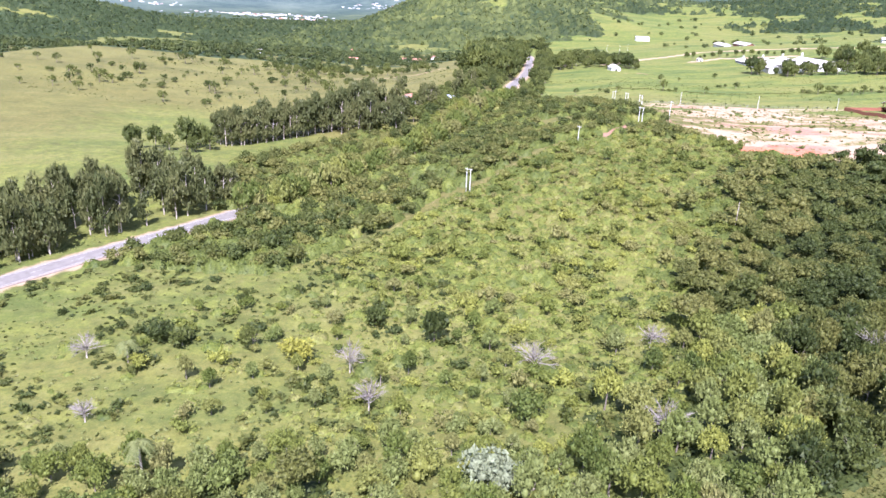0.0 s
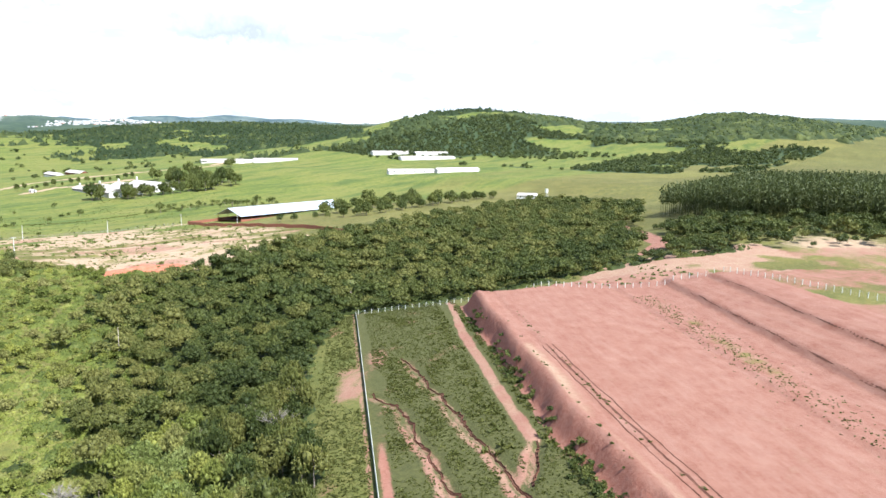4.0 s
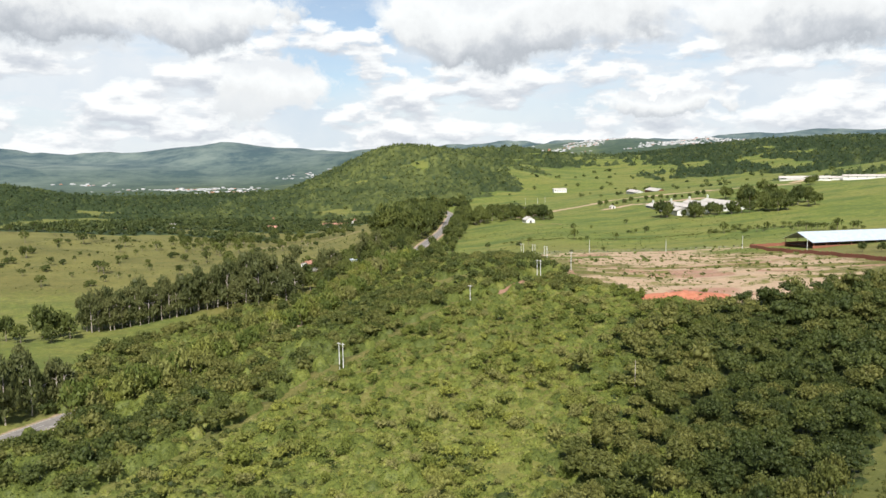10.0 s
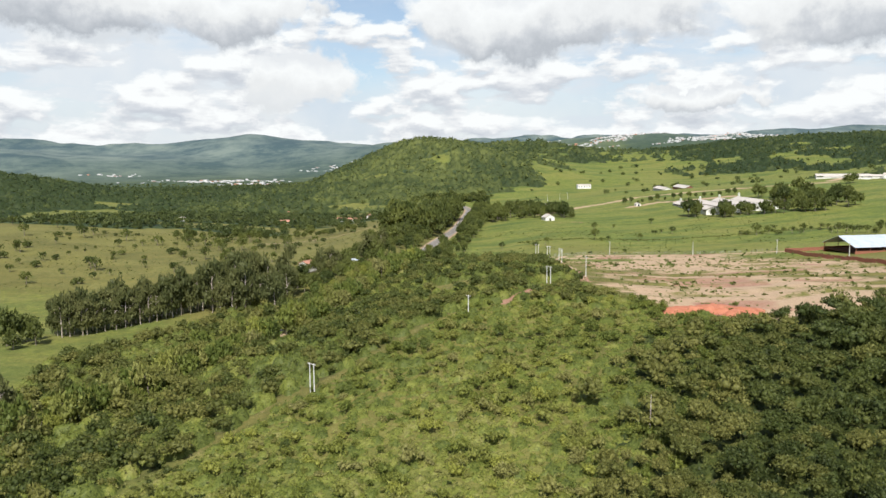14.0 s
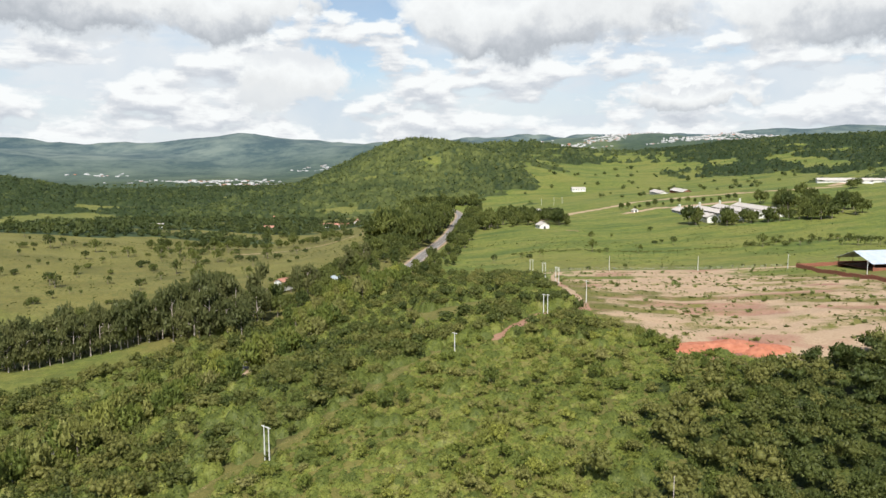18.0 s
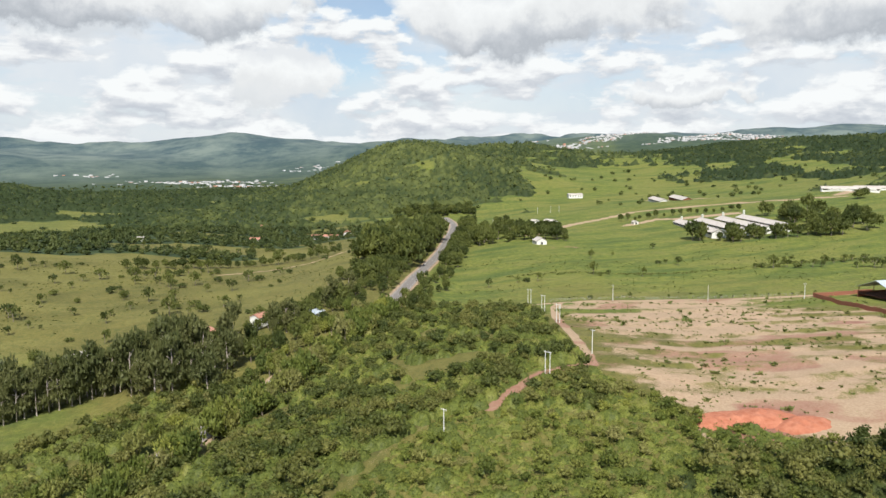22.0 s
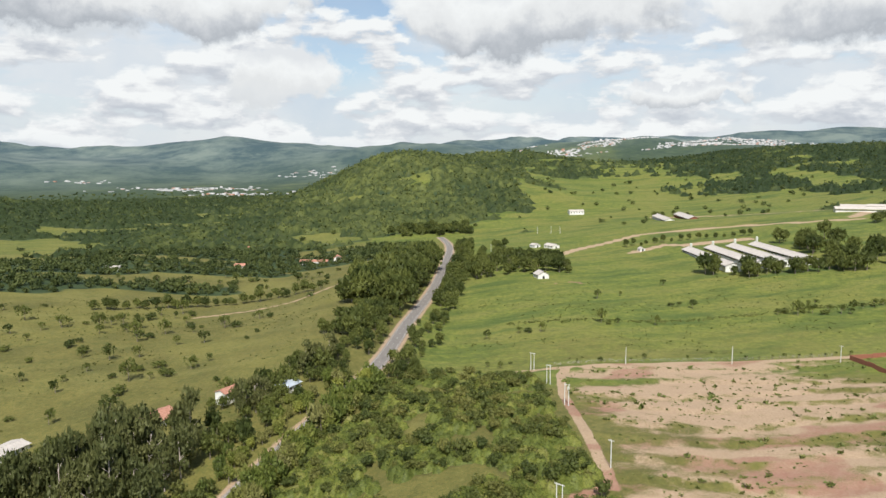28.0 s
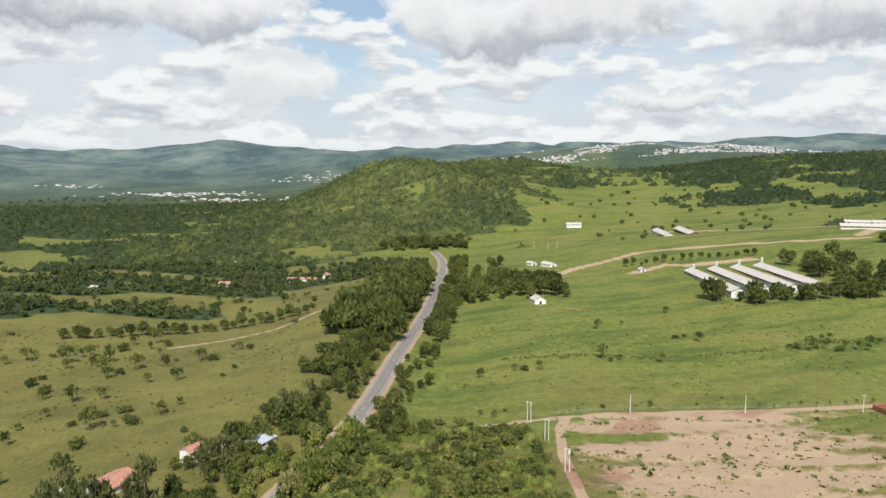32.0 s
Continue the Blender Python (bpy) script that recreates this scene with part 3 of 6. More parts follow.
def wooded(x, y):
    """Chance of dense wood, of low scrub, and of scattered trees."""
    s, d = to_sd(x, y)
    gap, _ = road_gap(x, y)
    n = vnoise(x, y, 30)
    li = inside(x, y, LOT)
    free = (gap > 6.5) & (li < -2) & ~((s > -330) & (s < 1) & (d > np.interp(s, (-200, -170, -139, -98, -59, -20), (-9.5, -8.5, -5.0, -11, -12, -6)) - 3 * vnoise(x, y, 12))) & ~((s < -26) & (d > 30))
    for pts, w in PATHS.values():
        free &= line_gap(x, y, pts) > w + 1.5
    # a bare track runs up the left edge of the ridge; the dense wood lies right of the ridge
    track = np.interp(y, RIDGE_Y, RIDGE_X)
    bound = wood_edge(y) + 22 * (n - 0.5)
    dense = smooth(-34, 14, x - bound) ** 1.7 * (y > -5)
    dense = np.where((y < 40) & (x > -100), np.maximum(dense, 0.55 * smooth(0.35, 0.6, n)), dense)
    dense = np.where(y > 235, smooth(112, 128, x), dense)
    dense = np.where((y > 264 + 0.14 * (x - 220)) & (x > 150), 0, dense)
    dense = np.where((x > 250) & (np.degrees(np.arctan2(x + 34, y + 47)) > 62.5), 0, dense)
    dense = np.where(y > 330, 0, dense)
    east = (s > 4) & (d > -10)
    dense = np.where(east & (y < 110) & (x > 215), 0.35, dense)
    open_ = smooth(-96, -18, x + 0.35 * (y - 90) + 34 * (n - 0.5))
    low = ((x > track + 3) & (x < bound + 14) & (y > -5) & (y < 262)) * np.where(y < 150, np.maximum(0.07, open_ * (0.62 + 0.3 * smooth(60, 150, y))), 0.97)
    low = np.where((x > track + 3) & (y >= 235) & (y < 300) & (x < 118), 1.0, low)
    valley = ((x > np.interp(y, (124, 182, 215, 250, 275, 295, 312, 330), (-146, -120, -128, -136, -120, -107, -97, -84))) & (x <= track - 2) & (y > 124 + 10 * n) & (y < 330)).astype(float)
    valley = np.where((y >= 262) & (y < 432) & (x > -48 + 0.16 * (y - 300)) & (x < 58), 1.0, valley)
    glade = smooth(0.34, 0.44, vnoise(x + 7, y, 17, 3))
    valley = valley * np.where(y > 255, glade, np.maximum(glade, 0.55))
    return dense * free, low * free, valley * free


def cover(x, y):
    """What the ground shows: bare, red, lush, scrub and far, 0 to 1."""
    s, d = to_sd(x, y)
    works = (s > -330) & (s < 4) & (d > -14)
    end = -28 - 0.16 * np.clip(d - 40, 0, 90) + 17 * np.exp(-((d - 82) / 24) ** 2)
    bare, red = np.zeros_like(x), np.zeros_like(x)
    n9, n20 = vnoise(x, y, 9), vnoise(x + 50, y, 26)
    # eroded slope between wall and platform
    dw = d - wall_d(s)
    edge = rim_d(s)
    strip = works & (d < edge - 3.6)
    bare = np.where(strip, 0.06 + 0.38 * smooth(0.60, 0.82, n9), bare)
    for stops in RUTS:
        _, nr = rut(s, d, stops, 0.8, 1.0)
        _, nl = rut(s, d + 1.9, stops, 1.3, 1.0)
        bare = np.where(strip, np.maximum(bare, np.maximum(0.60 * nr, (0.52 + 0.22 * smooth(-110, -140, s)) * nl)), bare)
    two = smooth(-122, -140, s)
    bare = np.where(works, np.maximum(bare, 0.95 * two * np.exp(-((dw - 1.7) / 1.0) ** 2)), bare)
    bare = np.where(works, np.maximum(bare, 0.70 * np.exp(-((dw + 1.1) / 0.6) ** 2)), bare)
    pit = np.exp(-((s + 90) / 17) ** 2 - ((d + 1.5) / 4.6) ** 2) + 0.8 * np.exp(-((s + 68) / 12) ** 2 - ((d - 6) / 3.5) ** 2)
    bare = np.maximum(bare, np.where(works, 0.95 * pit * (0.35 + 1.1 * n9), 0))
    lane = np.interp(s, (-138, -111, -55, -15), (32.4, 31.9, 31.7, 34))
    bare = np.where(works & (s > -140), np.maximum(bare, (0.50 + 0.75 * n9) * np.exp(-((d - lane + 0.8 * (n20 - 0.5)) / 1.5) ** 4)), bare)
    whites = (np.exp(-((s + 199) / 15) ** 2 - ((d - 36.0) / 3.0) ** 2) + 0.9 * np.exp(-((s + 171) / 9) ** 2 - ((d - 33.5) / 1.5) ** 2)) * (0.25 + 1.1 * vnoise(x, y, 3.5, 3))
    bare = np.where(works, np.maximum(bare, 0.95 * whites), bare)
    red = np.where(works, 0.62 + 0.3 * (n9 - 0.5) - 0.6 * whites + 0.5 * two * np.exp(-((dw - 1.7) / 1.2) ** 2), red)
    plat = works & (d > edge - 4.2) & (s < end + 8)
    bare = np.where(plat, np.maximum(bare, 0.80 + 0.5 * (n9 - 0.45)), bare)
    flat_ = works & (d > edge - 2.5) & (s < end + 4)
    bare = np.where(flat_, 1.0, bare)
    red = np.where(plat, np.maximum(red, 0.92 - 0.9 * whites), red)
    rimm = np.exp(-((d - edge - 2.2) / 1.8) ** 2)
    red = np.where(flat_, 0.97 - 0.36 * rimm * smooth(0.25, 0.6, n20) - 0.24 * smooth(0.52, 0.70, vnoise(s * 0.4, d, 24, 4)), red)
    tw = d + 0.055 * (-s - 50)
    strip2 = np.exp(-((tw - 93) / 4.6) ** 2) * smooth(-44, -56, s)
    bare = np.where(flat_, bare - 0.44 * strip2 * (0.10 + 1.4 * n9), bare)
    beyond = (d > 44) & (d < 125) & (s > end) & (s < -0.30 * d + 16)
    bare = np.where(beyond, np.maximum(bare, 0.52 + 0.45 * smooth(0.30, 0.6, n20)), bare)
    red = np.where(beyond, 0.62, red)
    bare = np.where(works & (d > 128), 0.62 * smooth(0.35, 0.65, n20), bare)
    outer = (d > 52) & (d < 168) & (s > end) & (s < 4 + 0.12 * (d - 60)) & ~beyond
    bare = np.where(outer, np.maximum(bare, 0.15 + 0.75 * smooth(0.42, 0.62, n20)), bare)
    red = np.where(outer, 0.5, red)
    # lot
    li = inside(x, y, LOT)
    lot = 0.53 + 0.65 * (vnoise(x * 0.6, y * 1.1, 4, 3) - 0.5) + 1.05 * (vnoise(x * 0.22, y * 1.25 + 0.1 * x, 15, 4) - 0.5) - 0.30 * smooth(84, 66, x) - 0.26 * smooth(0.60, 0.86, lot_step(x, y)[1]) * smooth(0.38, 0.58, vnoise(x + 5, y, 19, 3)) + 0.09 + 0.18 * smooth(330, 260, y) - 0.08 * smooth(400, 445, y) - 0.16 * smooth(150, 210, x)
    bare = np.where(li > -3, np.maximum(bare, np.clip(lot, 0, 1) * smooth(-3, 4, li)), bare)
    spoil = np.exp(-((x - 92) / 14) ** 2 - ((y - 250) / 10) ** 2)
    bare, red = np.maximum(bare, 1.2 * spoil), np.maximum(red, np.where(li > -12, -0.2 + 0.4 * smooth(180, 230, x) + 0.75 * smooth(0.50, 0.66, vnoise(x * 0.5 + 11, y, 22, 3)) + 1.6 * spoil, 0))
    for pts, w in PATHS.values():
        g = line_gap(x, y, pts)
        bare = np.maximum(bare, 0.9 * (1 - smooth(w * 0.6, w * 1.3, g)))
    red = np.maximum(red, 0.7 * (1 - smooth(5, 14, line_gap(x, y, PATHS["red_track"][0]))))
    red = np.maximum(red, 0.6 * (1 - smooth(3, 9, line_gap(x, y, PATHS["side_track"][0]))))
    cut = np.exp(-((x - 118) / 26) ** 2 - ((y - 655) / 5) ** 2) * smooth(0.45, 0.6, n9)
    bare, red = np.maximum(bare, 0.9 * cut), np.maximum(red, cut)
    felled = np.exp(-((x - 292) / 34) ** 2 - ((y - 30) / 30) ** 2)
    bare, red = np.maximum(bare, 0.75 * felled), np.maximum(red, 0.35 * felled)
    gap, _ = road_gap(x, y)
    bare = np.maximum(bare, 0.7 * (1 - smooth(5.0, 8.0, gap)))
    wob = 24 * (vnoise(x + 9, y, 45) - 0.5)
    lush = 0.22 + 0.62 * smooth(-12, 12, x + wob - 0.06 * (y - 430)) * smooth(395, 430, y + wob)
    lush = np.maximum(lush, 0.50 * smooth(-200, -150, x) * (1 - smooth(40, 80, x)) * (1 - smooth(150, 200, y + wob)))
    lush = np.maximum(lush, 0.55 * (1 - smooth(-120, -85, x + wob)) * (1 - smooth(300, 370, y + 0.3 * x + wob)) * smooth(-320, -200, x))
    lush = np.maximum(lush, (0.70 - 0.18 * (x < -60)) * smooth(900, 1050, y))
    lush = lush + 0.55 * (vnoise(x * 0.5, y * 1.7, 55, 3) - 0.5) * ((x > 20) & (y > 455))
    trk = np.abs(x - np.interp(y, RIDGE_Y, RIDGE_X))
    bare = np.maximum(bare, 0.30 * np.exp(-(trk / 3.2) ** 2) * smooth(120, 135, y) * (1 - smooth(255, 262, y)))
    lush = np.where(strip, 0.45, lush)
    lush = lush - 0.25 * ((x > 20) & (y > 440)) * (1 - smooth(500, 530, y + wob))
    scrub = np.where((x > 20 + 0.4 * (y - 45)) & (x < 260) & (y > 60) & (y < 300) & (d < -8), 0.8, 0.0)
    scrub = np.where((x > 130) & (s > 6) & (y < 300), 0.45, scrub)
    scrub = np.where(li > 0, 0.35, scrub)
    scrub = np.where((x < 60) & (gap > 12) & (x > -70 + 0.2 * (y - 300)) & (y > 230) & (y < 430), 0.25, scrub)
    dn, lw, vl = wooded(x, y)
    # where the painted shade under the crowns lies
    floor_shade = np.clip(np.maximum(smooth(0.5, 1.0, dn), 0.8 * vl) * 0.8, 0, 1) * (d < wall_d(s) - 9)
    scrub = np.where(strip, np.where(dw > 0, 0.95, 0.40), scrub)
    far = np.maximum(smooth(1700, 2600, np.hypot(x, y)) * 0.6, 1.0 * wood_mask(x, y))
    # painted haze, growing with distance
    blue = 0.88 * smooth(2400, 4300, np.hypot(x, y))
    return np.clip(bare, 0, 1), np.clip(red, 0, 1), np.clip(lush, 0, 1), np.clip(scrub, 0, 1), far, blue, floor_shade, np.where(works & (s < end + 4), np.maximum(np.exp(-((d - edge + 1.8) / 1.7) ** 4), 0.35 * two * np.exp(-((dw - 1.7) / 1.3) ** 2)), 0.0)


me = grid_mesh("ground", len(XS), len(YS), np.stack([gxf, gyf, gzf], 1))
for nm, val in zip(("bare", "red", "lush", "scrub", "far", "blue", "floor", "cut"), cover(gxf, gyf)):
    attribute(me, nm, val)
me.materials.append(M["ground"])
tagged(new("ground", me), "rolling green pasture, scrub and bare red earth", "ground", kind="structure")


# ---- builders ----
def part(name, bm, material, parent=None, label=""):
    """Links a bmesh as one mesh object under a thing or a part."""
    me = bpy.data.meshes.new(name)
    bm.to_mesh(me)
    bm.free()
    me.materials.append(material)
    ob = new(name, me)
    if parent is not None:
        ob.parent = parent
    return tagged(ob, label)


def thing(name, m, label, category, group="", kind=""):
    ob = new(name)
    ob.empty_display_size = 0.5
    ob.matrix_world = m
    return tagged(ob, label, category, group, kind)


def box(bm, x0, x1, y0, y1, z0, z1, bevel=0.0):
    r = bmesh.ops.create_cube(bm, size=1.0, matrix=Matrix.LocRotScale(((x0 + x1) / 2, (y0 + y1) / 2, (z0 + z1) / 2), None, (x1 - x0, y1 - y0, z1 - z0)))
    if bevel:
        edges = list({e for v in r["verts"] for e in v.link_edges})
        bmesh.ops.bevel(bm, geom=edges, offset=bevel, segments=1, affect="EDGES")


def boxed(x0, x1, y0, y1, z0, z1, bevel=0.0):
    bm = bmesh.new()
    box(bm, x0, x1, y0, y1, z0, z1, bevel)
    return bm


def tube(bm, a, b, r0, r1, sides=6):
    """A tapered round stick from a to b."""
    a, b = Vector(a), Vector(b)
    q = (b - a).to_track_quat("Z", "Y").to_matrix().to_4x4()
    bmesh.ops.create_cone(bm, cap_ends=True, segments=sides, radius1=r0, radius2=r1, depth=(b - a).length, matrix=Matrix.Translation((a + b) / 2) @ q)


def raw_mesh(name, verts, faces, material, tint=None):
    """A mesh from arrays; faces all of one corner count."""
    me = bpy.data.meshes.new(name)
    k = faces.shape[1]
    me.vertices.add(len(verts)), me.loops.add(faces.size), me.polygons.add(len(faces))
    me.vertices.foreach_set("co", np.ascontiguousarray(verts, np.float32).ravel())
    me.loops.foreach_set("vertex_index", np.ascontiguousarray(faces, np.int32).ravel())
    me.polygons.foreach_set("loop_start", np.arange(0, faces.size, k, dtype=np.int32))
    me.update(calc_edges=True)
    if tint is not None:
        attribute(me, "tint", tint)
    me.materials.append(material)
    return me


# ---- foliage ----
def unit(v):
    return v / np.maximum(np.linalg.norm(v, axis=-1, keepdims=True), 1e-9)


def leaves(rs, centres, radii, count, size, flat=0.75, spread=0.75):
    """Small leaf sprays as triangles on the outsides of round clumps. Returns vertices and triangles."""
    w = radii ** 2 / (radii ** 2).sum()
    pick = rs.choice(len(radii), count, p=w)
    n = unit(rs.normal(size=(count, 3)) + (0, 0, 0.55))
    at = centres[pick] + n * (radii[pick] * rs.uniform(0.70, 1.16, count))[:, None] * (1, 1, flat)
    tip = unit(n * 0.75 + rs.normal(size=(count, 3)) * spread + (0, 0, 0.20))
    t = unit(np.cross(tip, rs.normal(size=(count, 3))))
    s = size * rs.uniform(0.55, 1.45, count)[:, None]
    v = np.stack([at - t * s * 0.42 - tip * s * 0.2, at + t * s * 0.42 - tip * s * 0.2, at + tip * s * 0.85], 1).reshape(-1, 3)
    return v, np.arange(count * 3).reshape(-1, 3)


def core(rs, centres, radii, flat=0.75):
    """Low, dented balls that close the inside of each clump."""
    bm = bmesh.new()
    bmesh.ops.create_icosphere(bm, subdivisions=1, radius=1.0)
    p = np.array([v.co for v in bm.verts])
    f = np.array([[v.index for v in q.verts] for q in bm.faces])
    bm.free()
    vs, fs = [], []
    for i, (c, r) in enumerate(zip(centres, radii)):
        vs.append(c + p * r * 0.64 * rs.uniform(0.75, 1.1, (len(p), 1)) * (1, 1, flat))
        fs.append(f + i * len(p))
    return np.concatenate(vs), np.concatenate(fs)


def crown(seed, lobes, count, size, flat=0.75, dome=0.55, cores=True):
    """A crown one metre in radius, its foot at z 0: lobes set in a dome, with gaps between."""
    rs = np.random.RandomState(seed)
    a = rs.uniform(0, 2 * math.pi, lobes)
    rad = np.sqrt(rs.uniform(0.02, 1, lobes)) * 0.62
    r = rs.uniform(0.30, 0.50, lobes) * min(1.0, (7.0 / lobes) ** 0.3)
    c = np.stack([rad * np.cos(a), rad * np.sin(a), dome * (1.05 - rad ** 2) * rs.uniform(0.75, 1.2, lobes)], 1)
    v, f = leaves(rs, c, r, count, size, flat)
    if cores:
        v2, f2 = core(rs, c, r, flat)
        v, f = np.concatenate([v, v2]), np.concatenate([f, f2 + len(v)])
    return v, f


MID_T = [crown(20 + s, 7, 230, 0.150) for s in range(8)]
FOREST_T = [crown(s, 13, 720, 0.105) for s in range(10)]
WEED_T = [crown(80 + s, 2, 16, 0.75, 0.7, 0.25, False) for s in range(6)]
BUSH_T = [crown(40 + s, 3, 80, 0.30, 0.8, 0.36) for s in range(8)]
SHRUB_T = [crown(140 + s, 3 + s % 5, 220, 0.150, 0.8, 0.30 + 0.05 * (s % 4)) for s in range(10)]
FAR_T = [crown(60 + s, 4, 46, 0.30, 0.85, 0.5) for s in range(6)]


def scatter(name, templates, where, material, label, category, group=""):
    """Plants too many to count, joined: rows of x, y, z, radius, tallness, tint."""
    rs = np.random.RandomState(len(where))
    vs, fs, ts, off = [], [], [], 0
    for x, y, z, r, tall, tint in where:
        v, f = templates[rs.randint(len(templates))]
        a = rs.uniform(0, 6.283)
        c, s = math.cos(a) * r, math.sin(a) * r
        q = np.empty_like(v)
        q[:, 0], q[:, 1], q[:, 2] = v[:, 0] * c - v[:, 1] * s + x, v[:, 0] * s + v[:, 1] * c + y, v[:, 2] * r * tall + z
        vs.append(q), fs.append(f + off), ts.append(np.full(len(v), tint, np.float32))
        off += len(v)
    ob = new(name, raw_mesh(name, np.concatenate(vs), np.concatenate(fs), material, np.concatenate(ts)))
    return tagged(ob, label, category, group, "stuff")


def spread(x0, x1, y0, y1, step, seed, keep):
    """Jittered points where keep(x, y) is above a random draw, with their heights."""
    rs = np.random.RandomState(seed)
    x, y = np.meshgrid(np.arange(x0, x1, step), np.arange(y0, y1, step))
    x, y = x.ravel() + rs.uniform(-0.46, 0.46, x.size) * step, y.ravel() + rs.uniform(-0.46, 0.46, x.size) * step
    ok = keep(x, y) > rs.rand(x.size)
    x, y = x[ok], y[ok]
    return x, y, height(x, y), rs


def canopy(name, bushes, step, per, size, material, label, category, rough=0.3):
    """A closed cover of many small domed bushes with leaf sprays on it: rows of x, y, radius, height, tint."""
    rs = np.random.RandomState(len(bushes))
    bx, by, br, bh, bt = bushes.T
    x0, y0 = bx.min() - 8, by.min() - 8
    nx, ny = int((bx.max() + 8 - x0) / step) + 1, int((by.max() + 8 - y0) / step) + 1
    gx, gy = np.meshgrid(x0 + step * np.arange(nx), y0 + step * np.arange(ny))
    gx, gy = gx + rs.uniform(-0.36, 0.36, gx.shape) * step, gy + rs.uniform(-0.36, 0.36, gx.shape) * step
    top, tint = np.full(gx.shape, -0.6), np.zeros(gx.shape)
    for x, y, r, h, t in bushes:
        i0, i1 = max(0, int((x - r - x0) / step) - 1), int((x + r - x0) / step) + 2
        j0, j1 = max(0, int((y - r - y0) / step) - 1), int((y + r - y0) / step) + 2
        q = 1 - ((gx[j0:j1, i0:i1] - x) ** 2 + (gy[j0:j1, i0:i1] - y) ** 2) / (r * r)
        z = np.where(q > 0, h * np.sqrt(np.maximum(q, 0)), -0.6)
        up = z > top[j0:j1, i0:i1]
        top[j0:j1, i0:i1][up] = z[up]
        tint[j0:j1, i0:i1][up] = t
    used = top > 0
    cell = (used[:-1, :-1] | used[1:, :-1] | used[:-1, 1:] | used[1:, 1:])
    need = np.zeros(top.shape, bool)
    need[:-1, :-1] |= cell
    need[1:, :-1] |= cell
    need[:-1, 1:] |= cell
    need[1:, 1:] |= cell
    index = np.cumsum(need.ravel()).reshape(need.shape) - 1
    px, py, pz = gx[need], gy[need], top[need]
    pz = np.where(pz > 0, pz * rs.uniform(0.72, 1.10, len(pz)) + rough * rs.uniform(-1.0, 0.7, len(pz)), pz) + height(px, py) - 0.15
    f = np.stack([index[:-1, :-1], index[:-1, 1:], index[1:, 1:], index[1:, :-1]], -1)[cell]
    f = np.concatenate([f[:, (0, 1, 2)], f[:, (0, 2, 3)]])
    v, tv = np.stack([px, py, pz], 1), np.clip(tint[need] - rs.uniform(0.0, 0.30, len(px)), 0, 1)
    count = int(per * (br ** 2).sum())
    if count:
        pick = rs.choice(len(br), count, p=br ** 2 / (br ** 2).sum())
        n = unit(rs.normal(size=(count, 3)) + (0, 0, 0.6))
        n[:, 2] = np.abs(n[:, 2])
        bz = height(bx, by) - 0.1
        at = np.stack([bx[pick] + n[:, 0] * br[pick] * 0.97, by[pick] + n[:, 1] * br[pick] * 0.97, bz[pick] + n[:, 2] * bh[pick]], 1)
        at[:, 2] += rs.uniform(-0.10, 0.36, count) + rough * 0.3
        tip = unit(n * 0.6 + rs.normal(size=(count, 3)) * 0.75 + (0, 0, 0.25))
        t_ = unit(np.cross(tip, rs.normal(size=(count, 3))))
        s_ = (size * rs.uniform(0.6, 1.5, count))[:, None]
        lv = np.stack([at - t_ * s_ * 0.45 - tip * s_ * 0.3, at + t_ * s_ * 0.45 - tip * s_ * 0.3, at + tip * s_ * 0.9], 1).reshape(-1, 3)
        f = np.concatenate([f, np.arange(count * 3).reshape(-1, 3) + len(v)])
        v, tv = np.concatenate([v, lv]), np.concatenate([tv, np.repeat(np.clip(bt[pick] + rs.uniform(-0.12, 0.16, count), 0, 1), 3)])
    return tagged(new(name, raw_mesh(name, v, f, material, tv)), label, category, "", "stuff")


# tall woodland beside the wall and behind the earthworks
x, y, z, rs = spread(-112, 452, -5, 330, 4.7, 1, lambda x, y: wooded(x, y)[0])
r = rs.uniform(1.7, 4.6, len(x)) * (0.8 + 0.5 * vnoise(x, y, 40))
core_zone = (x > -45) & (x < 66) & (y > -5) & (y < 100)
pick = np.where(core_zone)[0][:290]
near_spots = np.stack([x[pick], y[pick]], 1)
keep = np.ones(len(x), bool)
keep[pick] = False
x, y, z, r = x[keep], y[keep], z[keep], r[keep]
# tint falls deep in the wood, rises at its edge and beyond y 130
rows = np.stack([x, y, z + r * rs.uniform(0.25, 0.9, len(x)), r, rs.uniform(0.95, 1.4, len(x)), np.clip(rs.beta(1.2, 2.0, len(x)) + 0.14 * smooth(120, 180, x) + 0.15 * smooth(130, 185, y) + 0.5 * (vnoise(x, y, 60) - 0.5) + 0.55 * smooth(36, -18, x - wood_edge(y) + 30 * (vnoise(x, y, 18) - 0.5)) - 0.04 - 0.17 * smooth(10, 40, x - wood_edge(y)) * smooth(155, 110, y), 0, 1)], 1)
close = (rows[:, 1] < 165) & (rows[:, 0] < 125)
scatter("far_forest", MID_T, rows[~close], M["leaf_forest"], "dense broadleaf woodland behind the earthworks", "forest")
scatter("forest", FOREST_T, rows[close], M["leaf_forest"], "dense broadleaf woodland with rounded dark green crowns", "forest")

# thicket between the post fence and the plantation
def fence_thicket(x, y):
    s, d = to_sd(x, y)
    open_ground = np.minimum(line_gap(x, y, PATHS["red_track"][0]) / 9.0, np.hypot((x - 300) / 26, (y - 30) / 22))
    edge = 10 + 0.10 * (d - 60) + 14 * (vnoise(x, y, 18) - 0.5)
    return np.where((s > edge) & (d > 88) & (s < 95) & (x > 205) & (y > -60) & (open_ground > 1), 0.85, 0.0)


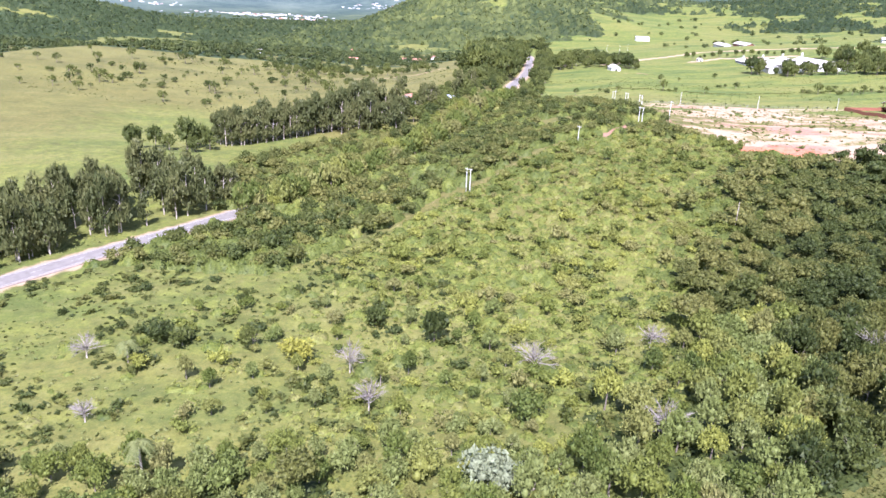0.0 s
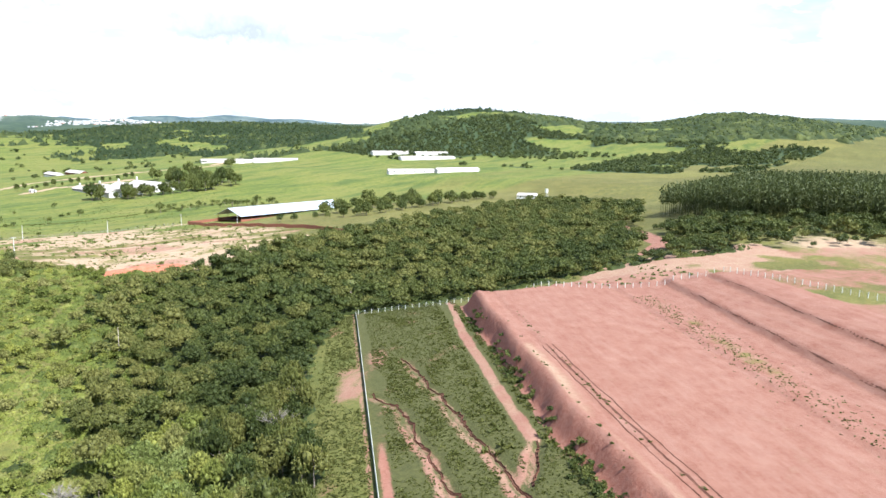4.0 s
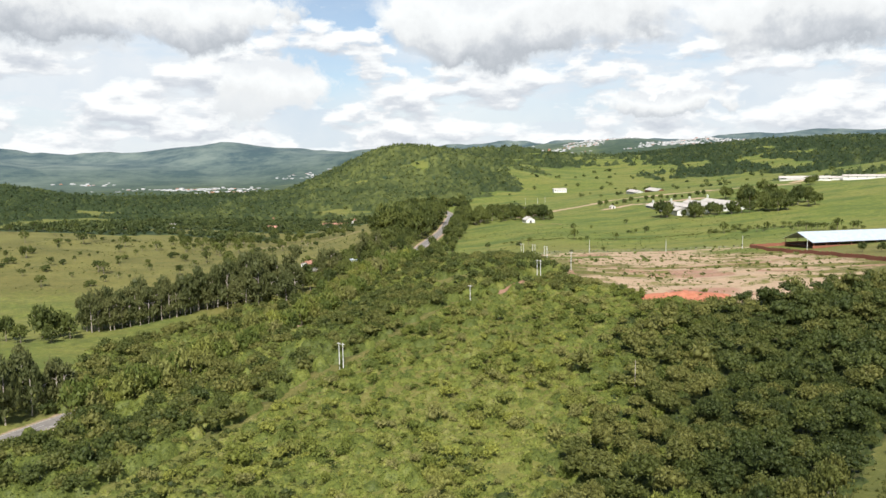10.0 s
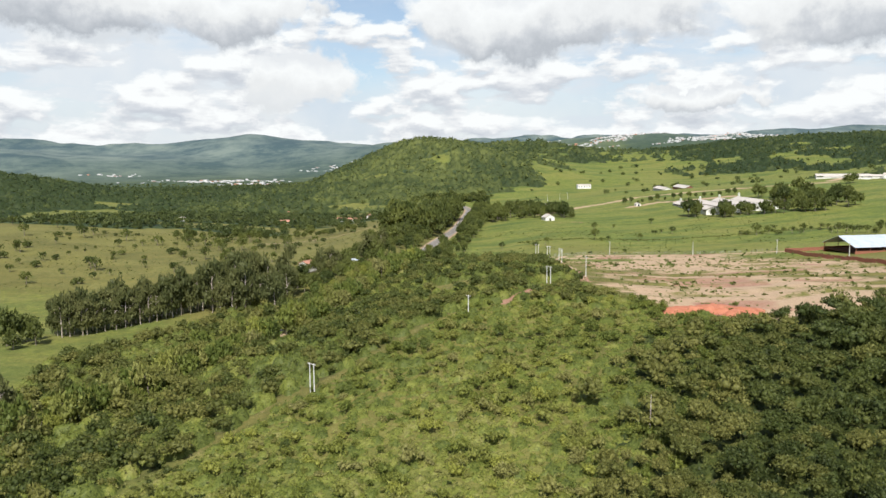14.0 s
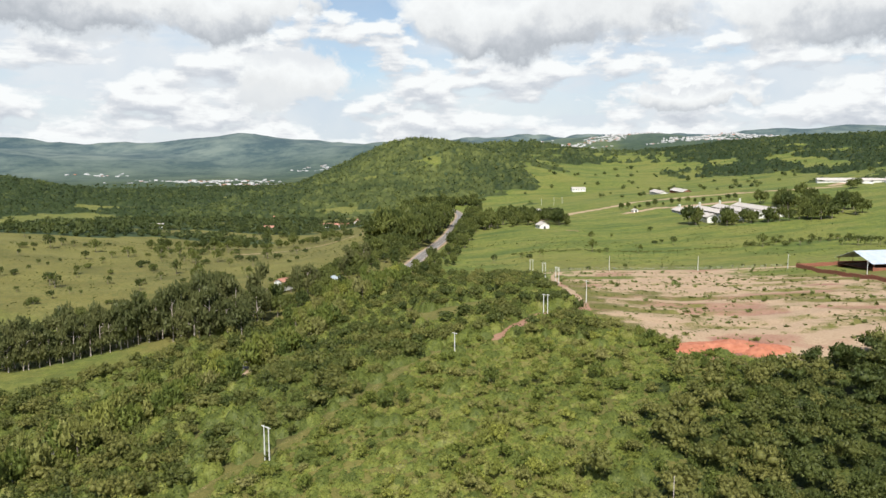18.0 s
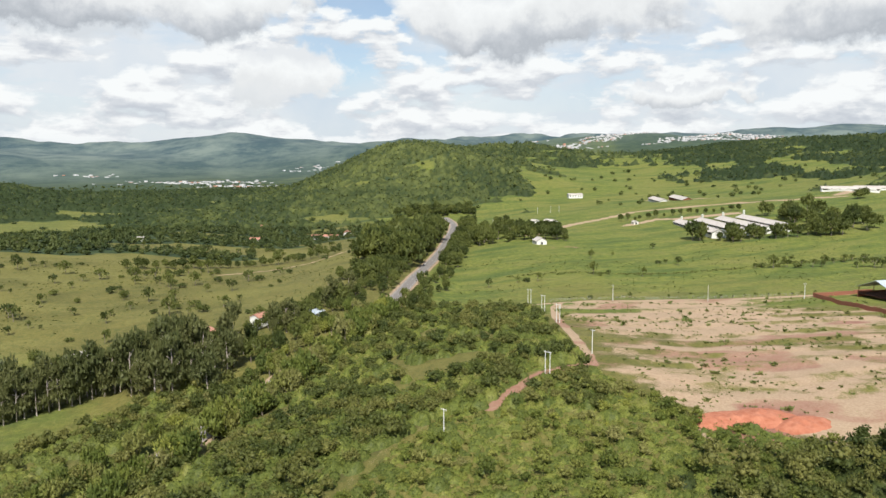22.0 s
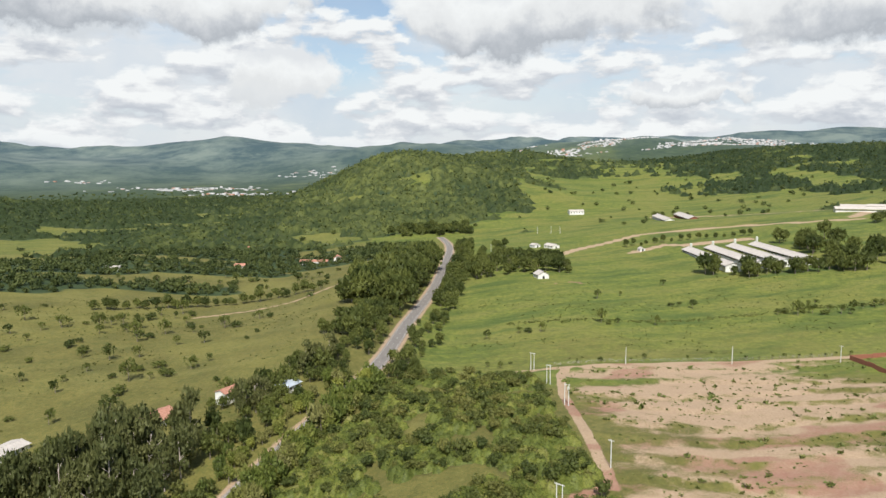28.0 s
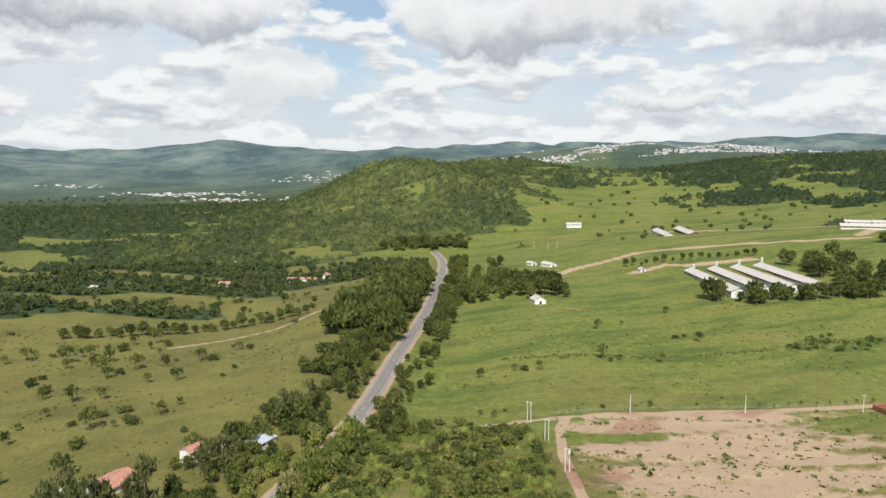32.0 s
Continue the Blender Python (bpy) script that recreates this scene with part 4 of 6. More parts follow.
x, y, z, rs = spread(205, 420, -60, 170, 4.2, 31, fence_thicket)
r = rs.uniform(1.2, 3.6, len(x))
scatter("fence_thicket", MID_T, np.stack([x, y, z + 0.25 * r, r, rs.uniform(0.8, 1.3, len(x)), np.clip(rs.beta(1.2, 2.0, len(x)) + 0.5 * (vnoise(x, y, 30) - 0.5), 0, 1)], 1), M["leaf_forest"], "dark bushes and small trees behind the post fence", "bushes")

# undergrowth of the wood
x, y, z, rs = spread(-112, 262, -5, 275, 2.9, 9, lambda x, y: wooded(x, y)[0] * 0.95)
n = len(x)
canopy("undergrowth", np.stack([x, y, rs.uniform(1.3, 2.8, n), rs.uniform(0.7, 1.9, n), np.clip(rs.beta(1.1, 2.3, n), 0, 1)], 1), 1.2, 5.5, 0.55, M["leaf_forest"], "leafy undergrowth closing the gaps of the wood", "bushes")

# low scrub of the ridge
x, y, z, rs = spread(-150, 125, -5, 302, 1.75, 2, lambda x, y: wooded(x, y)[1])
n = len(x)
big = rs.rand(n) < 0.085
r = (0.55 + 1.15 * rs.rand(n) ** 1.6) * np.where(big, 1.75, 1.0)
h = r * rs.uniform(0.45, 0.95, n)
tint = np.clip(rs.normal(0.46, 0.20, n) - 0.34 * big + 0.6 * (vnoise(x, y, 28) - 0.5) + 0.10 * smooth(190, 120, y), 0, 1)
tint = np.where(rs.rand(n) < 0.05, 0.82, tint) - 0.22 * smooth(-45, 8, x - wood_edge(y))
tint = np.clip(tint, 0, 1)
canopy("ridge_scrub", np.stack([x, y, r, h, tint], 1), 0.7, 9.0, 0.34, M["leaf_thicket"], "low olive green scrub covering the ridge", "bushes", 0.32)
x, y, z, rs = spread(-150, 125, -5, 302, 2.9, 22, lambda x, y: wooded(x, y)[1] * (0.30 + 0.75 * smooth(0.40, 0.60, vnoise(x + 31, y, 13, 3))))
n = len(x)
r = 0.55 + 2.9 * rs.rand(n) ** 2.4 * (0.6 + 0.8 * vnoise(x, y, 25))
rows = np.stack([x, y, z + 0.25 * r, r, rs.uniform(0.8, 1.5, n), np.clip(rs.beta(1.6, 1.7, n) + 0.9 * (vnoise(x, y, 28) - 0.5) + 0.06 - 0.25 * smooth(-45, 8, x - wood_edge(y)), 0, 1)], 1)
scatter("scrub", SHRUB_T, rows, M["leaf_thicket"], "rounded olive bushes and small trees of the ridge", "bushes")

# valley between the ridge and the road
x, y, z, rs = spread(-150, 70, 110, 435, 2.5, 12, lambda x, y: wooded(x, y)[2] * 0.96)
n = len(x)
r = rs.uniform(1.1, 2.6, n) * (0.8 + 0.5 * vnoise(x, y, 22))
tint = np.clip(rs.beta(1.4, 1.6, n) + 0.6 * (vnoise(x, y, 32) - 0.5) - 0.14 - 0.14 * smooth(275, 235, y), 0, 1)
canopy("valley_thicket", np.stack([x, y, r, r * rs.uniform(0.8, 1.5, n), tint], 1), 0.8, 8.0, 0.42, M["leaf_thicket"], "mixed green thicket filling the valley", "bushes", 0.4)
x, y, z, rs = spread(-150, 70, 110, 435, 4.3, 3, lambda x, y: wooded(x, y)[2] * np.where(y < 262, 0.85, 0.78))
r = rs.uniform(1.4, 3.9, len(x)) * np.where(y < 262, 1.1, 1.0)
rows = np.stack([x, y, z + r * 0.35, r, rs.uniform(0.9, 1.4, len(x)), np.clip(rs.beta(0.9, 1.6, len(x)) + 0.6 * (vnoise(x, y, 40) - 0.5) + 0.26, 0, 1)], 1)
scatter("valley_wood", MID_T, rows, M["leaf_forest"], "mixed green trees standing over the valley thicket", "forest")


def far_wood(x, y):
    gap, _ = road_gap(x, y)
    p = np.maximum(0.94 * wood_mask(x, y), 0.02 * (y > 640) * ((x < 0) | (y > 1000)))
    p = np.where((x > 100) & (x < 420) & (y < 560), 0.0, p)
    return p * (gap > 12) * (np.abs(np.degrees(np.arctan2(x + 34, y + 47)) - 21) < 64)


x, y, z, rs = spread(-900, 1300, 300, 1000, 9.5, 4, far_wood)
r = rs.uniform(3.4, 7.2, len(x)) * (0.75 + 0.5 * vnoise(x, y, 50))
rows = np.stack([x, y, z - 0.6, r, rs.uniform(0.9, 1.35, len(x)), np.clip(0.62 * rs.beta(1.1, 1.9, len(x)), 0, 1)], 1)
scatter("far_wood", FAR_T, rows, M["leaf_far"], "woods and hedges of the middle distance", "forest")
x, y, z, rs = spread(-1300, 2300, 1000, 2200, 11.0, 4, lambda x, y: np.where(wood_mask(x, y) > 0.1, far_wood(x, y), 0))
n = len(x)
# tint darkens both flanks as cloud shadow and lightens the sunlit middle hill
rows = np.stack([x, y, rs.uniform(3.6, 9.0, n), rs.uniform(3.5, 12.0, n) * (0.6 + 0.7 * vnoise(x, y, 60)), np.clip(rs.beta(1.3, 2.6, n) * 0.8 + 0.7 * (vnoise(x, y, 90) - 0.5) + 0.26 * np.exp(-((x + 60) / 230) ** 2) - 0.28 * smooth(-330, -480, x) - 0.22 * smooth(420, 600, x), 0, 1)], 1)
canopy("far_wood", rows, 4.6, 0.11, 2.7, M["leaf_far"], "distant woods closing over the hills", "forest", 2.8)
x, y, z, rs = spread(1300, 2500, 200, 1000, 14.0, 24, lambda x, y: np.where(wood_mask(x, y) > 0.1, far_wood(x, y), 0))
n = len(x)
rows = np.stack([x, y, rs.uniform(6.0, 12.0, n), rs.uniform(4.0, 11.0, n), np.clip(rs.beta(1.3, 2.6, n) + 0.5 * (vnoise(x, y, 110) - 0.5), 0, 1)], 1)
canopy("hill_wood", rows, 6.5, 0.05, 2.8, M["leaf_far"], "dark wood on the eastern hills", "forest", 2.0)
x, y, z, rs = spread(-1300, 2300, 1000, 2600, 30.0, 14, lambda x, y: 0.35 * far_wood(x, y) + (0.10 + 0.16 * (x > 130) * (vnoise(x, y, 90) > 0.47)) * (x < 1100))
rows = np.stack([x, y, z - 0.6, rs.uniform(3.5, 7.5, len(x)), rs.uniform(0.9, 1.35, len(x)), rs.uniform(0, 0.8, len(x))], 1)
scatter("far_trees", FAR_T, rows, M["leaf_far"], "single trees scattered over the far meadows", "trees")

# ---- road ----
k = Nodes("asphalt")
wear = k.noise(0.5, 6, 0.6)
M["asphalt"] = k.done(k.mix(k.math("MULTIPLY", k.ramp(k.noise(14.0, 3), 0.4, 0.7), 0.3), k.ramp(wear, 0.3, 0.7, (0.170, 0.150, 0.134), (0.250, 0.226, 0.202)), (0.11, 0.10, 0.09)), 0.9, k.noise(30.0, 2), 0.01)
k = Nodes("road_paint")
M["road_paint"] = k.done(k.ramp(k.noise(2.0, 5), 0.3, 0.7, (0.30, 0.29, 0.27), (0.52, 0.51, 0.48)), 0.6)
k = Nodes("gravel")
M["gravel"] = k.done(k.ramp(k.noise(1.2, 6, 0.7), 0.3, 0.7, (0.220, 0.176, 0.145), (0.350, 0.300, 0.255)), 0.95, k.noise(12.0, 3), 0.03)


def ribbon(name, offs, lift, material, parent=None, dash=None, skirt=0.3):
    """A strip that follows the road between two offsets from its centre."""
    bm = bmesh.new()
    prev = None
    for i, ((px, py), (tx, ty), pz) in enumerate(zip(ROAD_Q, ROAD_T, ROAD_Z)):
        row = []
        for o, dz in ((offs[0], -skirt), (offs[0], 0), (offs[1], 0), (offs[1], -skirt)):
            row.append(bm.verts.new((px + ty * o, py - tx * o, pz + lift + dz)))
        if prev and (dash is None or i % dash[1] < dash[0]):
            for a in range(3):
                bm.faces.new((prev[a], prev[a + 1], row[a + 1], row[a]))
        prev = row
    bmesh.ops.delete(bm, geom=[v for v in bm.verts if not v.link_faces], context="VERTS")
    return part(name, bm, material, parent)


road = tagged(ribbon("road", (-3.2, 3.2), 0.06, M["asphalt"]), "two-lane grey asphalt road with worn white markings", "road", kind="structure")
for o in (-4.1, 3.2):
    ribbon("shoulder", (o, o + 0.9), 0.02, M["gravel"], road)
for o in (-3.0, 2.85):
    ribbon("edge_line", (o, o + 0.15), 0.068, M["road_paint"], road, skirt=0.004)
ribbon("centre_line", (-0.08, 0.08), 0.068, M["road_paint"], road, (1, 3), 0.004)


# ---- trees as things ----
def trunk_mesh(seed, tall, r, limbs, reach, start=0.55, bend=0.06):
    """A tapered trunk in short lengths with limbs that leave it towards the crown."""
    rs = np.random.RandomState(seed)
    bm = bmesh.new()
    p = Vector((0, 0, -0.3))
    n = 4
    nodes = [p]
    for i in range(n):
        q = Vector((rs.normal(0, bend) * tall / n, rs.normal(0, bend) * tall / n, tall / n)) + p
        tube(bm, p, q, r * (1 - 0.62 * i / n), r * (1 - 0.62 * (i + 1) / n), 6)
        p = q
        nodes.append(p)
    for i in range(limbs):
        a, f = rs.uniform(0, 6.28), rs.uniform(start, 0.95)
        j = min(n - 1, int(f * n))
        at = nodes[j].lerp(nodes[j + 1], f * n - j)
        tip = at + Vector((math.cos(a) * reach * rs.uniform(0.6, 1), math.sin(a) * reach * rs.uniform(0.6, 1), reach * rs.uniform(0.4, 0.9)))
        tube(bm, at, tip, r * 0.42, r * 0.10, 5)
    return bm


def make_tree(name, seed, tall, r, base, leaf, bark, label, category, group, lobes=8, count=420, size=0.16, flat=0.8, dome=0.55, limbs=5, stretch=1.0, trunk_r=None, cores=True):
    """A tree with trunk and crown: base is the height of the crown's foot, r its radius."""
    t = thing(name, pose(0, 0, 0), label, category, group)
    v, f = crown(seed, lobes, count, size, flat, dome, cores)
    k = (tall - base) / max(0.2, v[:, 2].max())
    v = v * (r, r, k * stretch) + (0, 0, base)
    ob = new("crown", raw_mesh("crown", v, f, leaf))
    ob.parent = t
    part("trunk", trunk_mesh(seed, base + (tall - base) * 0.55, trunk_r or 0.045 * tall ** 0.9 * 0.6, limbs, r * 0.62), bark, t)
    return t


def plant(kinds, spots, lo=0.85, hi=1.2, seed=0, sink=0.0):
    """Copies of the given trees at spots on the ground, turned and sized at random."""
    rs = np.random.RandomState(seed)
    spots = np.array(spots, float)
    if not len(spots):
        return
    zz = height(spots[:, 0], spots[:, 1])
    for (x, y), z in zip(spots[:, :2], zz):
        s = rs.uniform(lo, hi)
        copy_thing(kinds[rs.randint(len(kinds))], pose(x, y, z - sink, 0, 0, rs.uniform(0, 360)) @ Matrix.Diagonal((s, s, s * rs.uniform(0.9, 1.12), 1)))


def drop_models(models):
    """Removes the models from which copies were made."""
    for m in models:
        for o in (*m.children_recursive, m):
            bpy.data.objects.remove(o)


def euc_crown(seed, count=560):
    """A tall, narrow, ragged crown of stacked drooping clumps, one metre in radius and height."""
    rs = np.random.RandomState(seed)
    n = 11
    h = np.linspace(0.05, 0.93, n)
    wide = np.interp(h, (0, 0.25, 0.6, 1), (0.40, 0.66, 0.62, 0.22))
    a = rs.uniform(0, 6.28, n)
    c = np.stack([wide * np.cos(a) * 0.9, wide * np.sin(a) * 0.9, h], 1)
    r = rs.uniform(0.34, 0.56, n) * np.interp(h, (0, 0.7, 1), (1, 1, 0.7))
    v, f = leaves(rs, c, r, count, 0.15, 0.36, 0.9)
    v2, f2 = core(rs, c, r * 0.86, 0.32)
    return np.concatenate([v, v2]), np.concatenate([f, f2 + len(v)])


def make_euc(seed, tall, r, group):
    t = thing("eucalyptus", pose(0, 0, 0), "tall eucalyptus with a bare pale trunk and olive crown", "tree", group)
    v, f = euc_crown(seed)
    ob = new("crown", raw_mesh("crown", v * (r, r, tall * 0.74) + (0, 0, tall * 0.24), f, M["leaf_euc"]))
    ob.parent = t
    part("trunk", trunk_mesh(seed, tall * 0.8, 0.24, 5, r * 0.7, 0.35, 0.03), M["pale_bark"], t)
    return t


def along_road(y0, y1, lo, hi, count, seed):
    """Spots beside the road, between two offsets to its right (negative: left)."""
    rs = np.random.RandomState(seed)
    ok = np.where((ROAD_Q[:, 1] >= y0) & (ROAD_Q[:, 1] <= y1))[0]
    i = rs.choice(ok, count)
    o = rs.uniform(lo, hi, count)
    return np.stack([ROAD_Q[i, 0] + ROAD_T[i, 1] * o, ROAD_Q[i, 1] - ROAD_T[i, 0] * o], 1) + rs.uniform(-1.5, 1.5, (count, 2))


def cloud(x0, x1, y0, y1, count, seed, gap=0.0, ok=None):
    """Random spots in a rectangle that keep a gap from one another."""
    rs, out = np.random.RandomState(seed), []
    for _ in range(count * 12):
        p = (rs.uniform(x0, x1), rs.uniform(y0, y1))
        if all((p[0] - q[0]) ** 2 + (p[1] - q[1]) ** 2 > gap * gap for q in out) and (ok is None or ok(*p)):
            out.append(p)
        if len(out) == count:
            break
    return out


EUC = [make_euc(s, h, r, "eucalyptus belt") for s, h, r in ((1, 17, 4.6), (2, 15, 4.0), (3, 18, 5.2), (4, 13.5, 3.8))]
plant(EUC, along_road(62, 192, -44, -9.5, 140, 11), 0.70, 1.05, 1)
rowb = [(-153 + 55 * f + dx, 289 + 50 * f - dx) for dx in (0, -4, -8) for f in np.linspace(0, 1, 22)]
plant(EUC, np.array(rowb) + np.random.RandomState(3).uniform(-0.9, 0.9, (len(rowb), 2)), 0.85, 1.10, 2)
plant(EUC, cloud(-104, -72, 318, 366, 30, 4, 4.0), 0.95, 1.4, 3)
plant(EUC, [(-60, 396), (-64, 392), (-57, 402), (-45, 432), (-41, 438), (-36, 444)], 0.85, 1.05, 4)
drop_models(EUC)

ROADSIDE = [make_tree("roadside_tree", 20 + s, h, r, b, M["leaf_tree"], M["bark"], "leafy dark green tree beside the road", "tree", "roadside trees") for s, h, r, b in ((0, 11, 4.6, 1.6), (1, 13.5, 5.0, 2.4), (2, 9, 4.2, 1.0))]
GROVE = [make_tree("grove_tree", 160 + s, h, r, b, M["leaf_tree"], M["bark"], "tall dark tree of the grove beside the road", "tree", "grove trees") for s, h, r, b in ((0, 11, 6.2, 1.0), (1, 13.5, 6.8, 1.4), (2, 9.5, 5.8, 0.6))]
plant(GROVE, along_road(575, 815, -46, -11, 170, 21), 1.15, 1.9, 6)
plant(GROVE, along_road(485, 600, -40, -11, 44, 37), 0.55, 1.05, 67)
plant(GROVE, cloud(-40, 70, 1052, 1100, 46, 36, 6), 0.8, 1.2, 62)
drop_models(GROVE)
plant(ROADSIDE, along_road(585, 930, 9, 24, 70, 22), 0.7, 1.15, 7)
plant(ROADSIDE, along_road(430, 570, -24, -8, 60, 23), 0.35, 0.8, 8)
plant(ROADSIDE, along_road(430, 575, 8, 24, 50, 24), 0.35, 0.75, 9)
plant(ROADSIDE, along_road(350, 440, -44, -12, 40, 25), 0.5, 0.95, 10)
plant(ROADSIDE, [(-80, 402), (-75, 401), (-70, 403), (-67, 409), (-57, 411), (-51, 410), (-45, 412), (-58, 418), (-78, 306), (-72, 304), (-66, 307), (-65, 314), (-106, 379), (-97, 380), (-90, 384), (-117, 381)], 0.5, 0.75, 64)
plant(ROADSIDE, [(-160, 268), (-166, 274), (-156, 276), (-172, 268), (-180, 272), (-188, 266), (-163, 282)], 0.9, 1.25, 66)
plant(ROADSIDE, [(-138, 358), (-147, 359), (-156, 362), (-132, 366), (-164, 372), (-134, 376), (-128, 372), (-150, 353), (-160, 356)], 0.45, 0.75, 69)
drop_models(ROADSIDE)
ROADSIDE = [make_tree("verge_tree", 180 + s, h, r, b, M["leaf_near"], M["bark"], "leafy tree crowding the road's edge", "tree", "verge trees") for s, h, r, b in ((0, 9.5, 4.2, 1.2), (1, 11, 4.4, 1.8), (2, 8, 4.0, 0.8))]
plant(ROADSIDE, along_road(184, 424, 5.8, 11, 150, 26), 0.6, 1.3, 11)
plant(ROADSIDE, along_road(184, 424, -15, -7, 84, 35), 0.4, 0.95, 61)
drop_models(ROADSIDE)
ROADSIDE = [make_tree("farm_tree", 120 + s, h, r, b, M["leaf_tree"], M["bark"], "broad dark green tree around the farm", "tree", "farm trees") for s, h, r, b in ((0, 10.5, 5.2, 1.4), (1, 12.5, 5.6, 2.0), (2, 8.5, 4.6, 0.8))]
plant(ROADSIDE, cloud(44, 130, 692, 772, 58, 27, 6), 0.95, 1.4, 12)
plant(ROADSIDE, cloud(50, 100, 780, 900, 18, 28, 7), 0.8, 1.2, 13)
plant(ROADSIDE, cloud(252, 345, 634, 658, 24, 29, 5), 0.9, 1.4, 14)
plant(ROADSIDE, cloud(338, 382, 640, 770, 34, 30, 7), 1.1, 1.55, 15)
plant(ROADSIDE, [(233, 668), (240, 672), (237, 662)], 1.5, 1.75, 16)
plant(ROADSIDE, [(236 + 8.5 * i, 832 - 1.2 * i) for i in range(13)] + [(214, 826), (222, 830), (228, 822)], 0.5, 0.75, 17)
drop_models(ROADSIDE)
ROADSIDE = [make_tree("hedge_tree", 140 + s, h, r, b, M["leaf_tree"], M["bark"], "leafy green tree in a hedge line", "tree", "hedge trees") for s, h, r, b in ((0, 9.5, 4.8, 1.2), (1, 11, 5.0, 1.8), (2, 8, 4.4, 0.8))]
plant(ROADSIDE, [(-225 + 6.2 * i, 612 + 3.0 * i + 2.5 * math.sin(i * 2.1)) for i in range(25)], 0.7, 1.1, 18)
plant(ROADSIDE, [(276 + 5.5 * i, 338 + 0.5 * i + 7 * math.sin(i * 1.7)) for i in range(34)], 0.7, 1.05, 19)
plant(ROADSIDE, [(284 + 7.0 * i, 372 + 1.2 * i + 6 * math.sin(i * 2.3)) for i in range(18)], 1.0, 1.45, 68)
plant(ROADSIDE, [(262, 352), (268, 346), (250, 360), (244, 368)], 0.5, 0.7, 20)
plant(ROADSIDE, [(470, 826), (480, 832)], 1.5, 1.7, 21)
plant(ROADSIDE, cloud(330, 380, 1090, 1130, 8, 31, 6), 0.7, 0.9, 22)
drop_models(ROADSIDE)

PASTURE = [make_tree("pasture_tree", 50 + s, h, r, b, M["leaf_tree"], M["bark"], lb, "tree", "pasture trees", lo, c, sz, 0.7, 0.5, 6, cores=co) for s, h, r, b, lo, c, sz, co, lb in (
    (0, 4.6, 2.4, 1.1, 6, 150, 0.20, False, "thin feathery tree standing alone in the pasture"), (1, 5.6, 3.1, 1.2, 7, 190, 0.17, False, "thin feathery tree standing alone in the pasture"),
    (2, 2.6, 2.2, 0.2, 6, 240, 0.17, True, "low spreading bush standing alone in the pasture"), (3, 3.6, 1.6, 0.7, 5, 120, 0.22, False, "small sparse tree standing alone in the pasture"))]


def meadow(x, y):
    return float(road_gap(np.array([x]), np.array([y]))[0][0]) > 22 and vnoise(np.array([x]), np.array([y]), 70)[0] > 0.36


plant(PASTURE, cloud(-330, -52, 395, 615, 125, 32, 6, meadow), 0.8, 2.1, 23)
plant(PASTURE, cloud(-540, -330, 300, 700, 46, 33, 8, meadow), 0.8, 2.0, 24)
plant(PASTURE, cloud(-440, -20, 690, 860, 90, 34, 7, meadow), 0.9, 1.9, 25)
plant(PASTURE, [(173, 574), (178, 571), (185, 567), (253, 552), (259, 554), (256, 548), (274, 537), (281, 539), (289, 541), (296, 543), (303, 540), (120, 528), (126, 531), (116, 532), (147, 526), (45, 513), (64, 520), (70, 519), (77, 517), (130, 600), (148, 608), (190, 640)], 0.9, 1.6, 26)
plant(PASTURE, [(228 + 5 * i, 540 - 1.0 * i + 3 * math.sin(i * 2.3)) for i in range(9)] + [(286 + 4.5 * i, 520 - 1.2 * i + 2 * math.sin(i * 1.9)) for i in range(12)], 1.0, 1.9, 65)
plant(PASTURE, [(40, 452), (46, 448), (52, 456), (30, 440), (84, 449), (96, 452), (118, 453), (140, 454)], 0.5, 0.9, 27)
plant(PASTURE, [(168 + 6.5 * i, 451 + math.sin(i * 3)) for i in range(9)], 0.3, 0.5, 28)
drop_models(PASTURE)


# trees of the near clearing, told apart by colour
def one(name, seed, x, y, tall, r, base, leaf, label, **kw):
    t = make_tree(name, seed, tall, r, base, M[leaf], M["pale_bark" if leaf == "leaf_pale" else "bark"], label, "tree", **{"group": "clearing trees", **kw})
    t.matrix_world = pose(x, y, ground_z(x, y))


one("flowering_tree", 70, -66, 80, 5.6, 4.4, 1.0, "leaf_yellow", "broad tree with yellow-green flowering crown", count=620, size=0.13)
one("shade_tree", 71, -98, 86, 5.4, 4.2, 0.9, "leaf_tree", "spreading dark green tree in the clearing", count=500)
one("shade_tree", 72, -92, 84, 4.8, 3.4, 0.9, "leaf_tree", "spreading dark green tree in the clearing", count=500)
one("shade_tree", 73, -77, 84, 6.2, 2.8, 1.2, "leaf_tree", "dense dark green tree in the clearing", count=500)
one("shade_tree", 74, -53, 99, 5.6, 3.4, 0.8, "leaf_tree", "dense dark green tree at the wood's edge", count=500)
one("leafy_tree", 75, -39, 93, 8.6, 3.3, 1.2, "leaf_forest", "fresh green tree taller than its neighbours", count=560)
one("pale_tree", 82, -27, 40, 7.5, 5.4, 1.4, "leaf_pale", "wide tree with pale whitish green foliage", count=760, size=0.12)
one("leafy_tree", 83, 40, 92, 7.5, 4.0, 1.4, "leaf_forest", "rounded light green tree in the wood", count=560)


